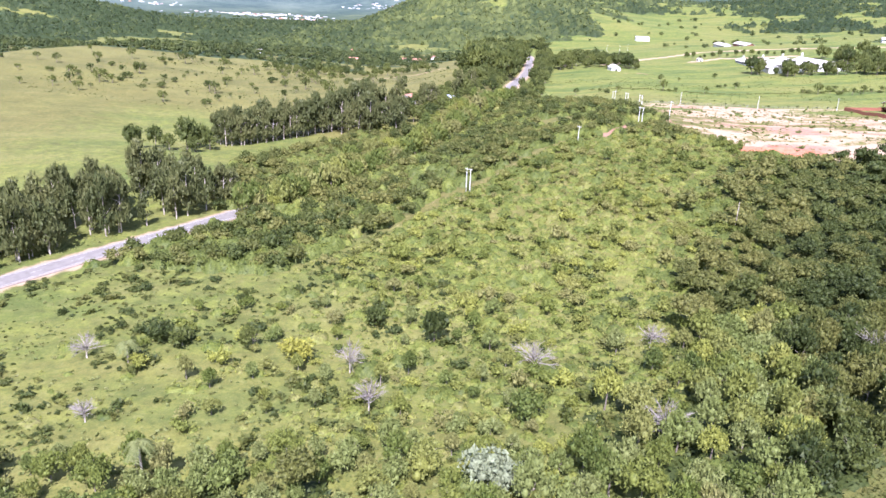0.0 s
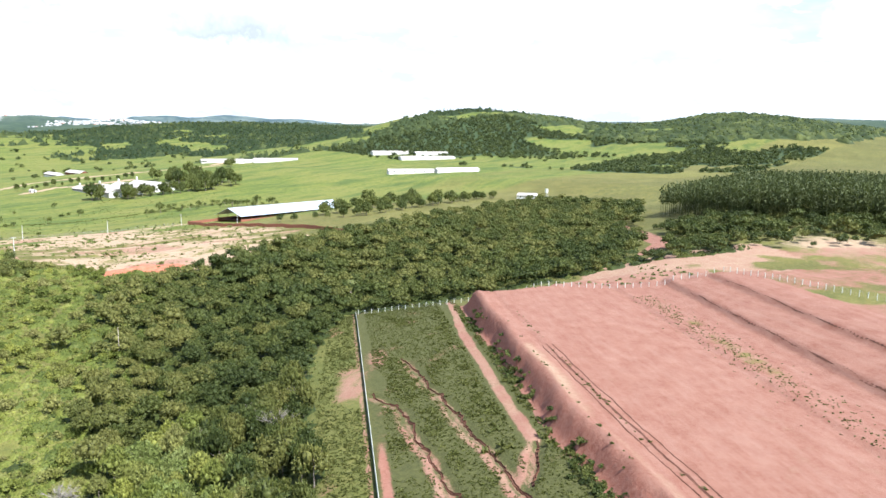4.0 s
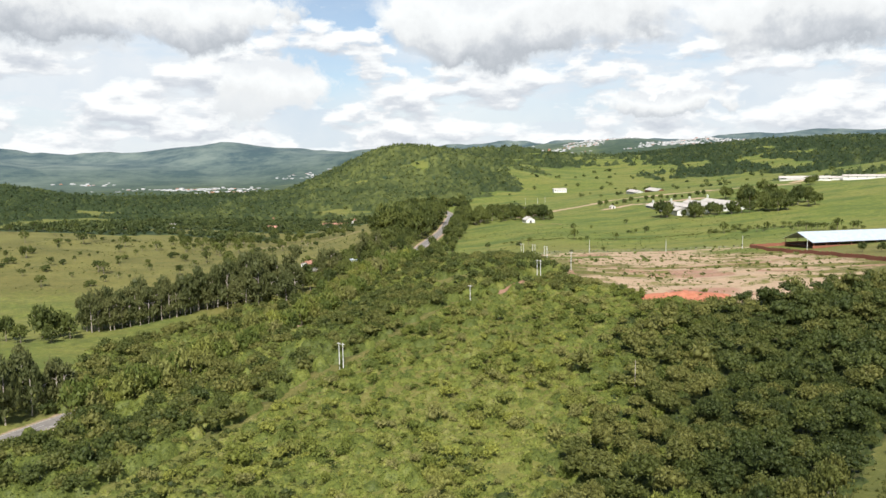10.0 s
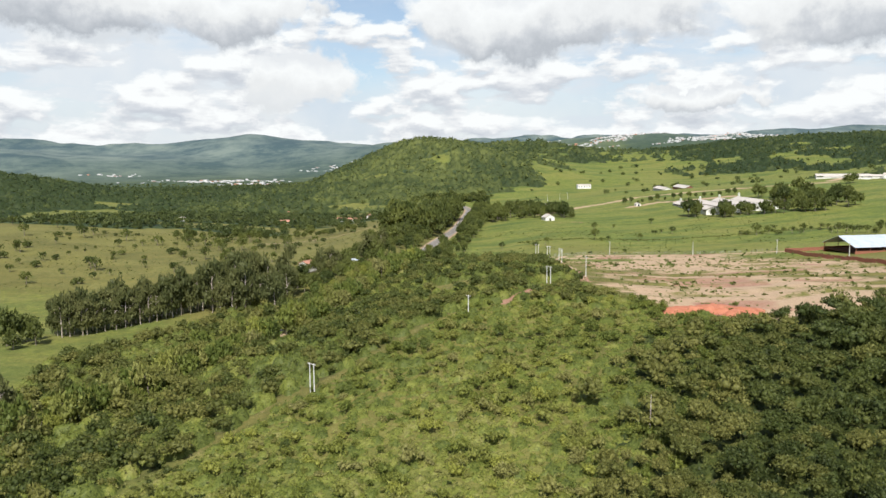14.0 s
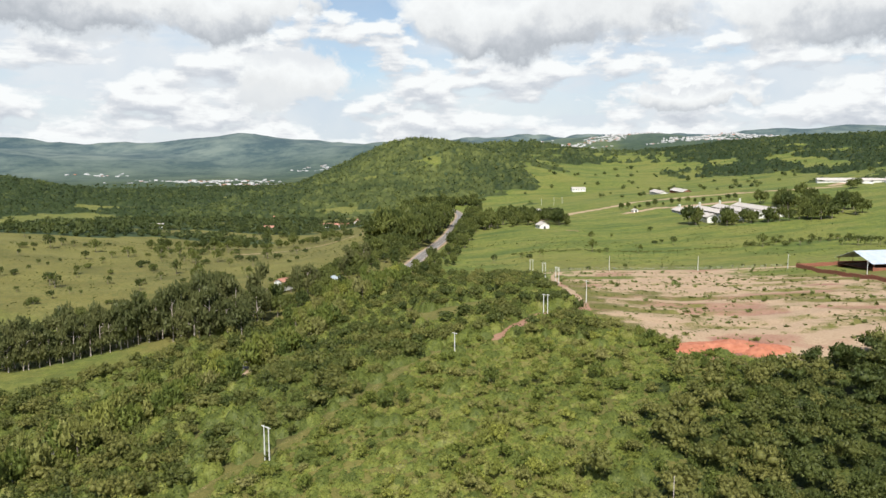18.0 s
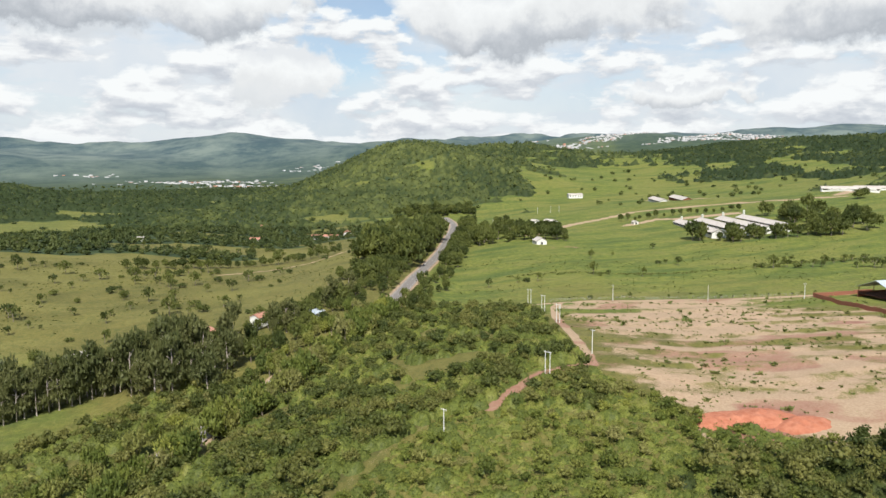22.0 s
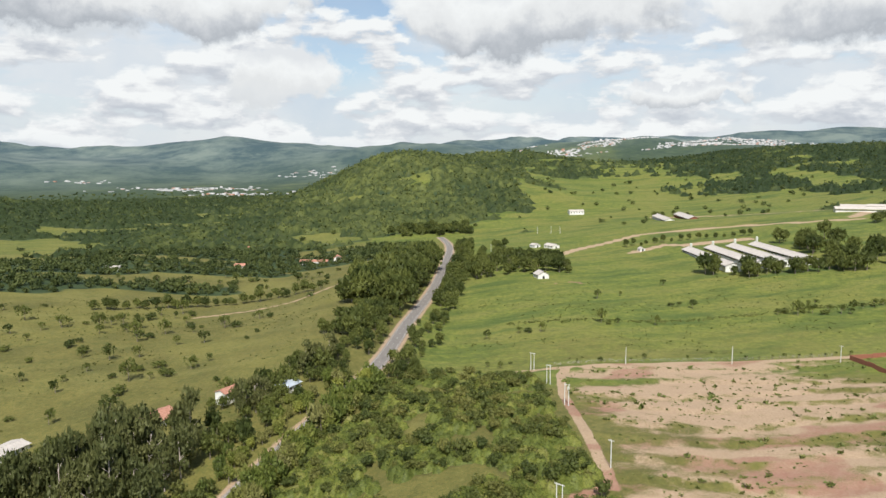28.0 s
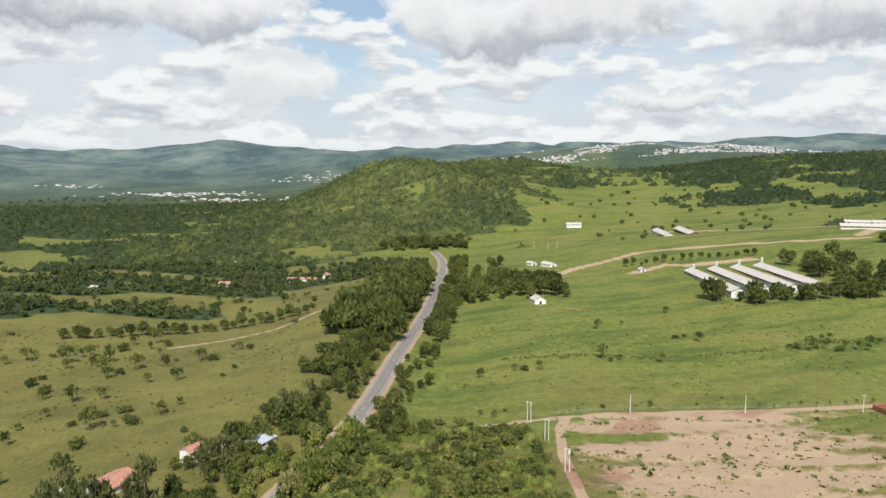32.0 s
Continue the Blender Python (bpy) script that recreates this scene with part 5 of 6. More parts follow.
def make_dry(seed, x, y, tall, r, label):
    """A bare tree: forking limbs and a haze of fine twigs."""
    rs = np.random.RandomState(seed)
    t = thing("dry_tree", pose(x, y, ground_z(x, y)), label, "tree", "dry trees")
    part("trunk", trunk_mesh(seed, tall * 0.62, 0.15, 8, r * 0.7, 0.4, 0.05), M["pale_bark"], t)
    bm = bmesh.new()
    for _ in range(46):
        a, el = rs.uniform(0, 6.283), rs.uniform(0.15, 1.45)
        d = Vector((math.cos(a) * math.cos(el), math.sin(a) * math.cos(el), math.sin(el)))
        base_ = Vector((0, 0, tall * rs.uniform(0.35, 0.62))) + Vector((d.x, d.y, 0)) * r * 0.2
        mid = base_ + Vector((d.x * r, d.y * r, d.z * tall * 0.40)) * rs.uniform(0.45, 0.75)
        tube(bm, base_, mid, 0.055, 0.035, 3)
        for _ in range(4):
            e = mid + Vector((d.x * r * 0.45, d.y * r * 0.45, d.z * tall * 0.16)) * rs.uniform(0.5, 1.1) + Vector(rs.normal(0, 0.22, 3)) * r * 0.5
            tube(bm, mid, e, 0.035, 0.012, 3)
    part("twigs", bm, M["twig"], t, "fine grey twigs")


k = Nodes("twig")
M["twig"] = k.done(k.ramp(k.noise(2.0, 5), 0.3, 0.7, (0.17, 0.145, 0.125), (0.30, 0.265, 0.235)), 0.9)
for q, (x_, y_, h_, r_, lb) in enumerate(((-109, 77, 5.0, 3.0, "leafless grey twiggy tree in the clearing"), (-55, 77, 6.4, 3.2, "leafless grey twiggy tree in the clearing"),
                                          (-49, 62, 8.0, 3.0, "tall leafless tree with pale bare branches"), (-18, 80, 6.4, 4.6, "wide leafless tree with pinkish grey twigs"),
                                          (0, 50, 8.4, 3.6, "rounded purplish grey bare tree in the wood"), (-97, 54, 4.6, 1.9, "small bare pale tree in the clearing"),
                                          (-30, 28, 5.0, 2.6, "fallen-looking bare pale tree among bushes"), (8, 92, 6.0, 3.4, "bare pinkish tree among the scrub"), (46, 76, 7.5, 3.6, "bare pale tree in the dense wood"))):
    make_dry(400 + q, x_, y_, h_, r_, lb)


def make_palm(x, y, tall, seed):
    """A feather palm: ringed trunk and arching fronds with leaflets on both sides."""
    rs = np.random.RandomState(seed)
    t = thing("palm", pose(x, y, ground_z(x, y)), "feather palm with drooping yellow-green fronds", "palm", "palms")
    bm = bmesh.new()
    for i in range(6):
        tube(bm, (0.05 * math.sin(i), 0, tall * i / 6 - 0.2 * (i == 0)), (0.05 * math.sin(i + 1), 0, tall * (i + 1) / 6), 0.22 - 0.015 * i, 0.20 - 0.015 * i, 8)
    part("trunk", bm, M["pale_bark"], t)
    for i in range(17):
        a, lift, ln = i * 2.4 + rs.uniform(-0.2, 0.2), rs.uniform(-0.1, 1.1), rs.uniform(2.3, 3.1)
        bm = bmesh.new()
        out = Vector((math.cos(a), math.sin(a), 0))
        side = Vector((-math.sin(a), math.cos(a), 0))
        spine = [Vector((0, 0, tall)) + out * (ln * f) + Vector((0, 0, lift * ln * (f - 1.05 * f * f) - 0.55 * ln * f * f)) for f in np.linspace(0, 1, 7)]
        for p, q in zip(spine, spine[1:]):
            tube(bm, p, q, 0.035, 0.03, 4)
            for sgn in (-1, 1):
                for m in (0.1, 0.55):
                    b0 = p.lerp(q, m)
                    tip = b0 + side * sgn * 0.62 + out * 0.25 + Vector((0, 0, -0.34))
                    w = (q - p).normalized() * 0.14
                    bm.faces.new([bm.verts.new(c) for c in (b0 - w, b0 + w, tip)])
        part("frond", bm, M["leaf_palm"], t)


make_palm(-80, 39, 7.2, 1)
make_palm(-100, 76, 4.4, 2)
make_palm(150, 178, 6.0, 3)


# nearest trees of the wood as single things
near_spots = near_spots[np.argsort(near_spots[:, 0])]
shade = near_spots[:, 0] - wood_edge(near_spots[:, 1]) + 16 * (vnoise(near_spots[:, 0], near_spots[:, 1], 14) - 0.5)
NEAR = [make_tree("woodland_tree", 90 + s, h, r, b, M[lf], M["bark"], lb, "tree", "woodland trees", 13, 900, 0.108, 0.8, 0.6, 5) for s, h, r, b, lf, lb in (
    (0, 7.0, 3.6, 1.2, "leaf_near", "rounded broadleaf tree with olive green crown"), (1, 8.2, 3.2, 1.8, "leaf_near", "upright broadleaf tree with mid green crown"),
    (2, 6.0, 4.0, 0.8, "leaf_light", "low spreading tree with light green crown"), (3, 7.4, 3.0, 1.4, "leaf_light", "broadleaf tree with yellowish green crown"))]
plant(NEAR, near_spots[shade < 15], 0.72, 1.12, 40)
# paler trees and bushes crowd the lower end of the clearing
plant(NEAR, cloud(-112, -14, 18, 66, 120, 41, 4.0, lambda a, b: b < 40 + 14 * vnoise(np.array([a]), np.array([b]), 22)[0] + 0.12 * (a + 60)), 0.45, 0.95, 42)
plant(NEAR, cloud(-96, -20, 55, 120, 42, 43, 6.0, lambda a, b: a > -118 + 0.45 * b), 0.35, 0.70, 44)
drop_models(NEAR)
NEAR = [make_tree("forest_tree", 190 + s, h, r, b, M["leaf_wood"], M["bark"], lb, "tree", "dark woodland trees", 13, 900, 0.108, 0.8, 0.6, 5) for s, h, r, b, lb in (
    (0, 8.0, 4.0, 1.2, "broad dark green tree of the dense wood"), (1, 9.2, 3.4, 1.8, "tall dark green tree of the dense wood"), (2, 7.0, 4.4, 0.8, "spreading dark green tree of the dense wood"))]
plant(NEAR, near_spots[shade >= 15], 0.72, 1.15, 45)
drop_models(NEAR)


# ---- cuts in the earth ----
GROUND_Z = gzf.reshape(len(YS), len(XS))


HEAPS = ((96, 257, 15, 7, 1.6, 0.1), (108, 252, 9, 5, 1.3, 0.25), (84, 255, 7, 4, 1.0, -0.3))


def sheet_z(x, y):
    """Height of the ground sheet itself."""
    i = np.clip(np.searchsorted(XS, x) - 1, 0, len(XS) - 2)
    j = np.clip(np.searchsorted(YS, y) - 1, 0, len(YS) - 2)
    u, v = (x - XS[i]) / (XS[i + 1] - XS[i]), (y - YS[j]) / (YS[j + 1] - YS[j])
    return (GROUND_Z[j, i] * (1 - u) + GROUND_Z[j, i + 1] * u) * (1 - v) + (GROUND_Z[j + 1, i] * (1 - u) + GROUND_Z[j + 1, i + 1] * u) * v


# dark earth with the shade of deep, narrow channels put into its colour
k = Nodes("shaded_earth")
M["shaded_earth"] = k.done(k.ramp(k.noise(1.1, 6, 0.7), 0.3, 0.7, (0.060, 0.024, 0.014), (0.160, 0.070, 0.042)), 0.9, k.noise(5.0, 4), 0.05)


def gully(name, stops, wide, lip, label, seed, jag=0.35):
    """A crooked washed-out channel with raised crumbling lips."""
    rs = np.random.RandomState(seed)
    pts, t = along([from_sd(a, b) for a, b in stops], 0.7)
    nrm = np.stack([t[:, 1], -t[:, 0]], 1)
    wob = np.convolve(rs.normal(0, jag, len(pts) + 8), np.ones(9) / 4, "valid")[:, None]
    pts = pts + nrm * wob
    w = wide * (0.35 + 1.3 * vnoise(pts[:, 0], pts[:, 1], 4))
    bm = bmesh.new()
    prev = None
    for i in range(len(pts)):
        row = []
        for o, dz in ((-1.35, -0.12), (-0.75, lip), (-0.30, 0.03), (0.30, 0.03), (0.75, lip * 0.6), (1.35, -0.12)):
            q = pts[i] + nrm[i] * o * w[i] * rs.uniform(0.85, 1.15)
            row.append(bm.verts.new((q[0], q[1], float(sheet_z(q[:1], q[1:])[0]) + dz)))
        if prev:
            for a in range(5):
                bm.faces.new((prev[a], prev[a + 1], row[a + 1], row[a]))
        prev = row
    return tagged(part(name, bm, M["shaded_earth"]), label, "gully", kind="structure")


for q, stops in enumerate(RUTS):
    gully("gully", stops[::-1], (0.22, 0.24, 0.20, 0.16)[q], 0.26, "crooked eroded gully, its shade put into dark red earth", 300 + q, 0.55)
for q, (off, wd) in enumerate(((0.0, 0.22), (1.4, 0.14), (-1.2, 0.10))):
    gully("tyre_rut", [(-96, 46.6 + off), (-148, 47.4 + off), (-162, 48 + off), (-176, 48.5 + off), (-194, 46.7 + off), (-202, 45.4 + 0.8 * off), (-207, 43.6 + 0.6 * off), (-209.5 - 0.7 * off, 40), (-211 - off, 36)], wd, 0.06, "dark tyre rut pressed into the red earth", 310 + q, 0.12)
for q, tw_ in enumerate((105.2, 117.2)):
    gully("gully", [(s_, tw_ - 0.055 * (-s_ - 50)) for s_ in (-175, -140, -100, -66, -52)], 0.20, 0.05, "thin dark gully along the foot of a terrace", 320 + q, 0.15)


k = Nodes("red_soil")
M["red_soil"] = k.done(k.ramp(k.noise(0.5, 6, 0.7), 0.3, 0.7, (0.330, 0.105, 0.055), (0.480, 0.200, 0.120)), 0.95, k.noise(2.5, 5), 0.2)


def heap(x, y, rx, ry, tall, turn_, seed, label):
    """A low ragged heap of tipped earth."""
    n = 56
    g = np.linspace(-1.15, 1.15, n)
    u, v = np.meshgrid(g, g)
    c, s = math.cos(turn_), math.sin(turn_)
    px, py = x + c * u * rx - s * v * ry, y + s * u * rx + c * v * ry
    q = 1 - np.sqrt(u * u + v * v) + 0.55 * (vnoise(px + seed, py, 7, 3) - 0.5)
    pz = height(px, py) + np.clip(q * 1.5, -0.25, 1) * tall * (0.35 + 0.8 * vnoise(px, py + seed, 3.5, 2) + 0.7 * (vnoise(px * 1.6, py * 0.7 + seed, 1.6, 3) - 0.3)) - 0.05
    me = grid_mesh("earth_mound", n, n, np.stack([px.ravel(), py.ravel(), pz.ravel()], 1))
    me.materials.append(M["red_soil"])
    tagged(new("earth_mound", me), label, "earth mound", "earth mounds")


for hx, hy, a, b, hh, tt in HEAPS:
    heap(hx, hy, a, b, hh, tt, int(hx), "low mound of fresh red earth tipped on the lot's edge")


# ---- low growth ----
def tufts(name, rows, label, mat="leaf_scrub", kinds=None):
    x, y, r = np.array(rows).T
    z = height(x, y)
    rs = np.random.RandomState(len(rows))
    scatter(name, kinds or BUSH_T, np.stack([x, y, z - 0.05, r, rs.uniform(0.6, 1.1, len(x)), rs.uniform(0.0, 0.8, len(x))], 1), M[mat], label, "bushes")


rs = np.random.RandomState(77)
rows = []
for _ in range(30000):
    s_, d_ = rs.uniform(-225, -2), rs.uniform(-9, 36)
    n_ = vnoise(np.array([s_]), np.array([d_ * 2.0]), 11)[0]
    cutn = max(float(rut(np.array([s_]), np.array([d_]), st, 1.6, 1.0)[1][0]) for st in RUTS)
    if n_ > 0.22 and cutn < 0.35 and not (s_ > -142 and 29.8 < d_ < 34.2) and abs(d_ - wall_d(s_)) > 0.7 and not 0.5 < d_ - wall_d(s_) < 3.0 and (s_ + 92) ** 2 / 240 + (d_ - 1) ** 2 / 42 > 1:
        rows.append((*from_sd(s_, d_), rs.uniform(0.16, 0.36) * (1.0 + 0.7 * (n_ > 0.62))))
for _ in range(260):
    s_ = rs.uniform(-200, -30)
    d_ = rs.normal(33.0, 1.6) if rs.rand() < 0.6 else rs.normal(27, 2.5)
    if vnoise(np.array([s_]), np.array([0.0]), 17)[0] > 0.42 and (s_ < -142 or not 29.8 < d_ < 34.2):
        rows.append((*from_sd(s_, d_), rs.uniform(0.5, 1.3)))
for _ in range(90):
    s_ = rs.uniform(-205, -60)
    rows.append((*from_sd(s_, 47.0 + rs.normal(0, 0.35) + 4 * smooth(-150, -205, s_)), rs.uniform(0.15, 0.5)))
for _ in range(26):
    rows.append((*from_sd(rs.uniform(-205, -40), 41.6 + rs.normal(0, 0.25)), rs.uniform(0.25, 0.55)))
for _ in range(900):
    s_ = rs.uniform(-170, -46)
    rows.append((*from_sd(s_, 92 - 0.055 * (-s_ - 50) + rs.normal(0, 2.6)), rs.uniform(0.12, 0.36)))
for _ in range(1500):
    s_ = rs.uniform(-222, -2)
    d_ = wall_d(s_) - 0.8 - rs.gamma(2.0, 3.0)
    if (s_ + 92) ** 2 / 300 + (d_ + 2) ** 2 / 60 > 1:
        rows.append((*from_sd(s_, d_), rs.uniform(0.20, 0.60)))
tufts("slope_weeds", rows, "rough green weeds and grass tussocks on the eroded slope", "leaf_grass", kinds=WEED_T)
rows = [(*from_sd(a, b), 1.3) for a, b in ((-184, 17.4), (-191, 13.8), (-193, 17.1), (-78, 20.2), (-92, 35.3))]
for _ in range(420):
    s_ = rs.uniform(-206, -40)
    if vnoise(np.array([s_]), np.array([3.0]), 14)[0] > 0.40:
        rows.append((*from_sd(s_, 36.6 + 1.8 * smooth(-150, -190, s_) + rs.normal(0, 0.9)), rs.uniform(0.4, 1.5)))
tufts("bank_shrubs", rows, "dark green shrubs along the foot of the red bank", "leaf_forest")
rows = []
for _ in range(4200):
    x_, y_ = rs.uniform(56, 236), rs.uniform(236, 450)
    if inside(np.array([x_]), np.array([y_]), LOT)[0] > 0 and (vnoise(np.array([x_ * 0.6]), np.array([y_ * 1.5]), 16, 4)[0] < 0.42 or lot_step(np.array([x_]), np.array([y_]))[1][0] > 0.80):
        rows.append((x_, y_, rs.uniform(0.2, 0.8) * (2.4 if rs.rand() < 0.14 else 1)))
for _ in range(700):
    x_ = rs.uniform(60, 330)
    rows.append((x_, 538 + 0.03 * (x_ - 60) + 5 * math.sin(x_ * 0.03) + rs.normal(0, 2.2), rs.uniform(0.4, 1.1)))
tussocks = []
for _ in range(5200):
    x_, y_ = (rs.uniform(-330, -55), rs.uniform(385, 640)) if rs.rand() < 0.5 else (rs.uniform(10, 330), rs.uniform(452, 660))
    if road_gap(np.array([x_]), np.array([y_]))[0][0] > 14 and vnoise(np.array([x_ * 0.7]), np.array([y_ * 1.3]), 34, 4)[0] > 0.50:
        tussocks.append((x_, y_, rs.uniform(0.25, 0.8)))
tufts("pasture_tussocks", tussocks, "rough tussocks and low weeds in the pastures", "leaf_grass", kinds=WEED_T)
tufts("lot_weeds", rows, "grey-green weeds and bushes scattered on the bare lot", kinds=WEED_T)
rows = []
for _ in range(6500):
    x_, y_ = rs.uniform(-165, 5), rs.uniform(-5, 165)
    g_ = road_gap(np.array([x_]), np.array([y_]))[0][0]
    if g_ > 9 and vnoise(np.array([x_]), np.array([y_]), 20)[0] > 0.46 + 0.06 * (x_ < -70) and x_ > -150 + 0.2 * y_:
        rows.append((x_, y_, rs.uniform(0.3, 1.0) * (2.6 if rs.rand() < 0.16 else 1)))
tufts("clearing_scrub", rows, "scattered low bushes on the grassy clearing", "leaf_forest")
rows = []
for _ in range(5200):
    x_, y_ = rs.uniform(-165, -20), rs.uniform(-5, 160)
    if road_gap(np.array([x_]), np.array([y_]))[0][0] > 8 and vnoise(np.array([x_]), np.array([y_]), 9)[0] > 0.42:
        rows.append((x_, y_, rs.uniform(0.25, 0.75)))
tufts("clearing_grass", rows, "tall tussocks of yellow-green grass in the clearing", "leaf_scrub", kinds=WEED_T)
rows = [(*p, rs.uniform(0.8, 1.8)) for p in along_road(70, 215, 7, 15, 150, 55)]
tufts("verge_thicket", rows, "thick grey-green growth along the road verge", "leaf_forest")
rows = []
for _ in range(900):
    s_, d_ = rs.uniform(-60, 20), rs.uniform(10, 118)
    if s_ > -0.30 * d_ + 1 and s_ < 18 and vnoise(np.array([s_]), np.array([d_]), 12)[0] > 0.45:
        rows.append((*from_sd(s_, d_), rs.uniform(0.4, 1.1)))
tufts("fence_scrub", rows, "low olive scrub beyond the post fence", "leaf_scrub")

# plantation: straight rows of slender trees
def stick_tree(seed):
    rs = np.random.RandomState(seed)
    h = np.linspace(0.50, 0.97, 5)
    c = np.stack([rs.normal(0, 0.12, 5), rs.normal(0, 0.12, 5), h * 10], 1)
    v, f = leaves(rs, c, np.interp(h, (0.5, 0.7, 1), (0.75, 0.95, 0.45)), 26, 0.75, 1.0, 0.5)
    a = np.array([(math.cos(t), math.sin(t)) for t in (0, 2.1, 4.2)]) * 0.07
    tv = np.array([(*p, z_) for z_ in (0, 8.0) for p in a])
    tf = np.array([(0, 1, 4), (0, 4, 3), (1, 2, 5), (1, 5, 4), (2, 0, 3), (2, 3, 5)])
    return np.concatenate([v, tv]), np.concatenate([f, tf + len(v)])


STICKS = [stick_tree(s) for s in range(6)]
u, w = np.meshgrid(np.arange(0, 330, 4.0), np.arange(-160, 190, 2.6))
rs = np.random.RandomState(8)
px, py = 286 + u * 0.88 + w * 0.47, 62 - u * 0.47 * 0 + u * 0.12 + w * 0.80 - 60
px, py = px.ravel() + rs.uniform(-0.4, 0.4, px.size), py.ravel() + rs.uniform(-0.4, 0.4, px.size)
bear, dist = np.degrees(np.arctan2(px + 34, py + 47)), np.hypot(px + 34, py + 47)
ok = (bear > 62.0 + 0.006 * (dist - 380)) & (bear < 96) & (dist > 392 + 1.1 * np.clip(bear - 66, 0, 20) - 12 * smooth(66, 63, bear)) & (dist < 660) & (rs.rand(px.size) < 0.9)
px, py = px[ok], py[ok]
scatter("eucalyptus_plantation", STICKS, np.stack([px, py, height(px, py), rs.uniform(1.30, 1.6, len(px)), np.full(len(px), 1.25), rs.uniform(0, 1, len(px))], 1), M["leaf_plantation"], "planted rows of slender eucalyptus", "plantation")

# ---- boundary wall, fences ----
k = Nodes("whitewash")
M["whitewash"] = k.done(k.mix(k.math("MULTIPLY", k.ramp(k.noise(2.2, 6, 0.7), 0.45, 0.75), 0.5), (0.58, 0.58, 0.51), (0.30, 0.32, 0.23)), 0.85, k.noise(14, 3), 0.01)
k = Nodes("concrete")
M["concrete"] = k.done(k.ramp(k.noise(1.7, 6, 0.65), 0.3, 0.7, (0.50, 0.49, 0.46), (0.70, 0.69, 0.65)), 0.85, k.noise(22, 3), 0.006)
k = Nodes("wire")
M["wire"] = k.done((0.32, 0.31, 0.30), 0.45, metal=0.9)
k = Nodes("brick_red")
M["brick_red"] = k.done(k.ramp(k.noise(3.0, 6, 0.7), 0.3, 0.7, (0.20, 0.075, 0.045), (0.33, 0.14, 0.09)), 0.9, k.noise(18, 3), 0.015)

wall = thing("boundary_wall", Matrix.Identity(4), "long low whitewashed concrete slab wall", "wall", kind="structure")
bm = boxed(-0.045, 0.045, 0.06, 2.44, 0.0, 1.15, 0.015)
slab_mesh = bpy.data.meshes.new("slab")
bm.to_mesh(slab_mesh), bm.free(), slab_mesh.materials.append(M["whitewash"])
bm = boxed(-0.065, 0.065, -0.06, 0.06, -0.4, 1.3, 0.02)
post_mesh = bpy.data.meshes.new("post")
bm.to_mesh(post_mesh), bm.free(), post_mesh.materials.append(M["whitewash"])
turn = math.degrees(math.atan2(-WU[0], WU[1])) + 1.3
for i in range(106):
    x_, y_ = from_sd(-265 + 2.5 * i, wall_d(-265 + 2.5 * i))
    z_ = ground_z(x_, y_)
    z2 = ground_z(*from_sd(-262.5 + 2.5 * i, wall_d(-262.5 + 2.5 * i)))
    tilt = math.degrees(math.atan2(z2 - z_, 2.5))
    for nm, ms, rx in (("slab", slab_mesh, tilt), ("post", post_mesh, 0)):
        o = new(nm, ms)
        o.matrix_world = pose(x_, y_, z_, 0, 0, turn) @ pose(0, 0, 0, rx)
        o.parent = wall


def fence(corners, step, tall, label, name="fence", mat="whitewash"):
    """White posts with four strands of wire."""
    f = thing(name, Matrix.Identity(4), label, "fence")
    bm = boxed(-0.09, 0.09, -0.09, 0.09, -0.4, tall, 0.02)
    ms = bpy.data.meshes.new("post")
    bm.to_mesh(ms), bm.free(), ms.materials.append(M[mat])
    q, _ = along(corners, step)
    z = height(q[:, 0], q[:, 1])
    for (x_, y_), z_ in zip(q, z):
        o = new("post", ms)
        o.matrix_world = pose(x_, y_, z_, 0, 0, turn + 20)
        o.parent = f
    for h in (0.35, 0.75, 1.15, 1.5):
        bm = bmesh.new()
        for (x0, y0), z0, (x1, y1), z1 in zip(q, z, q[1:], z[1:]):
            tube(bm, (x0, y0, z0 + h), (x1, y1, z1 + h), 0.012, 0.012, 3)
        part("wire", bm, M["wire"], f)


fence([(132.6, 152.6), (152, 121), (175, 83), (198, 45)], 2.6, 1.75, "white concrete post fence with wire strands", "post_fence")
fence([(199, 43.5), (192, 22), (180, -6), (160, -50)], 2.6, 1.75, "white concrete post fence with wire strands", "post_fence")
fence([(72, 446.5), (110, 449), (160, 450), (212, 448)], 3.2, 1.3, "weathered wooden post fence along the pasture", "pasture_fence", "bark")

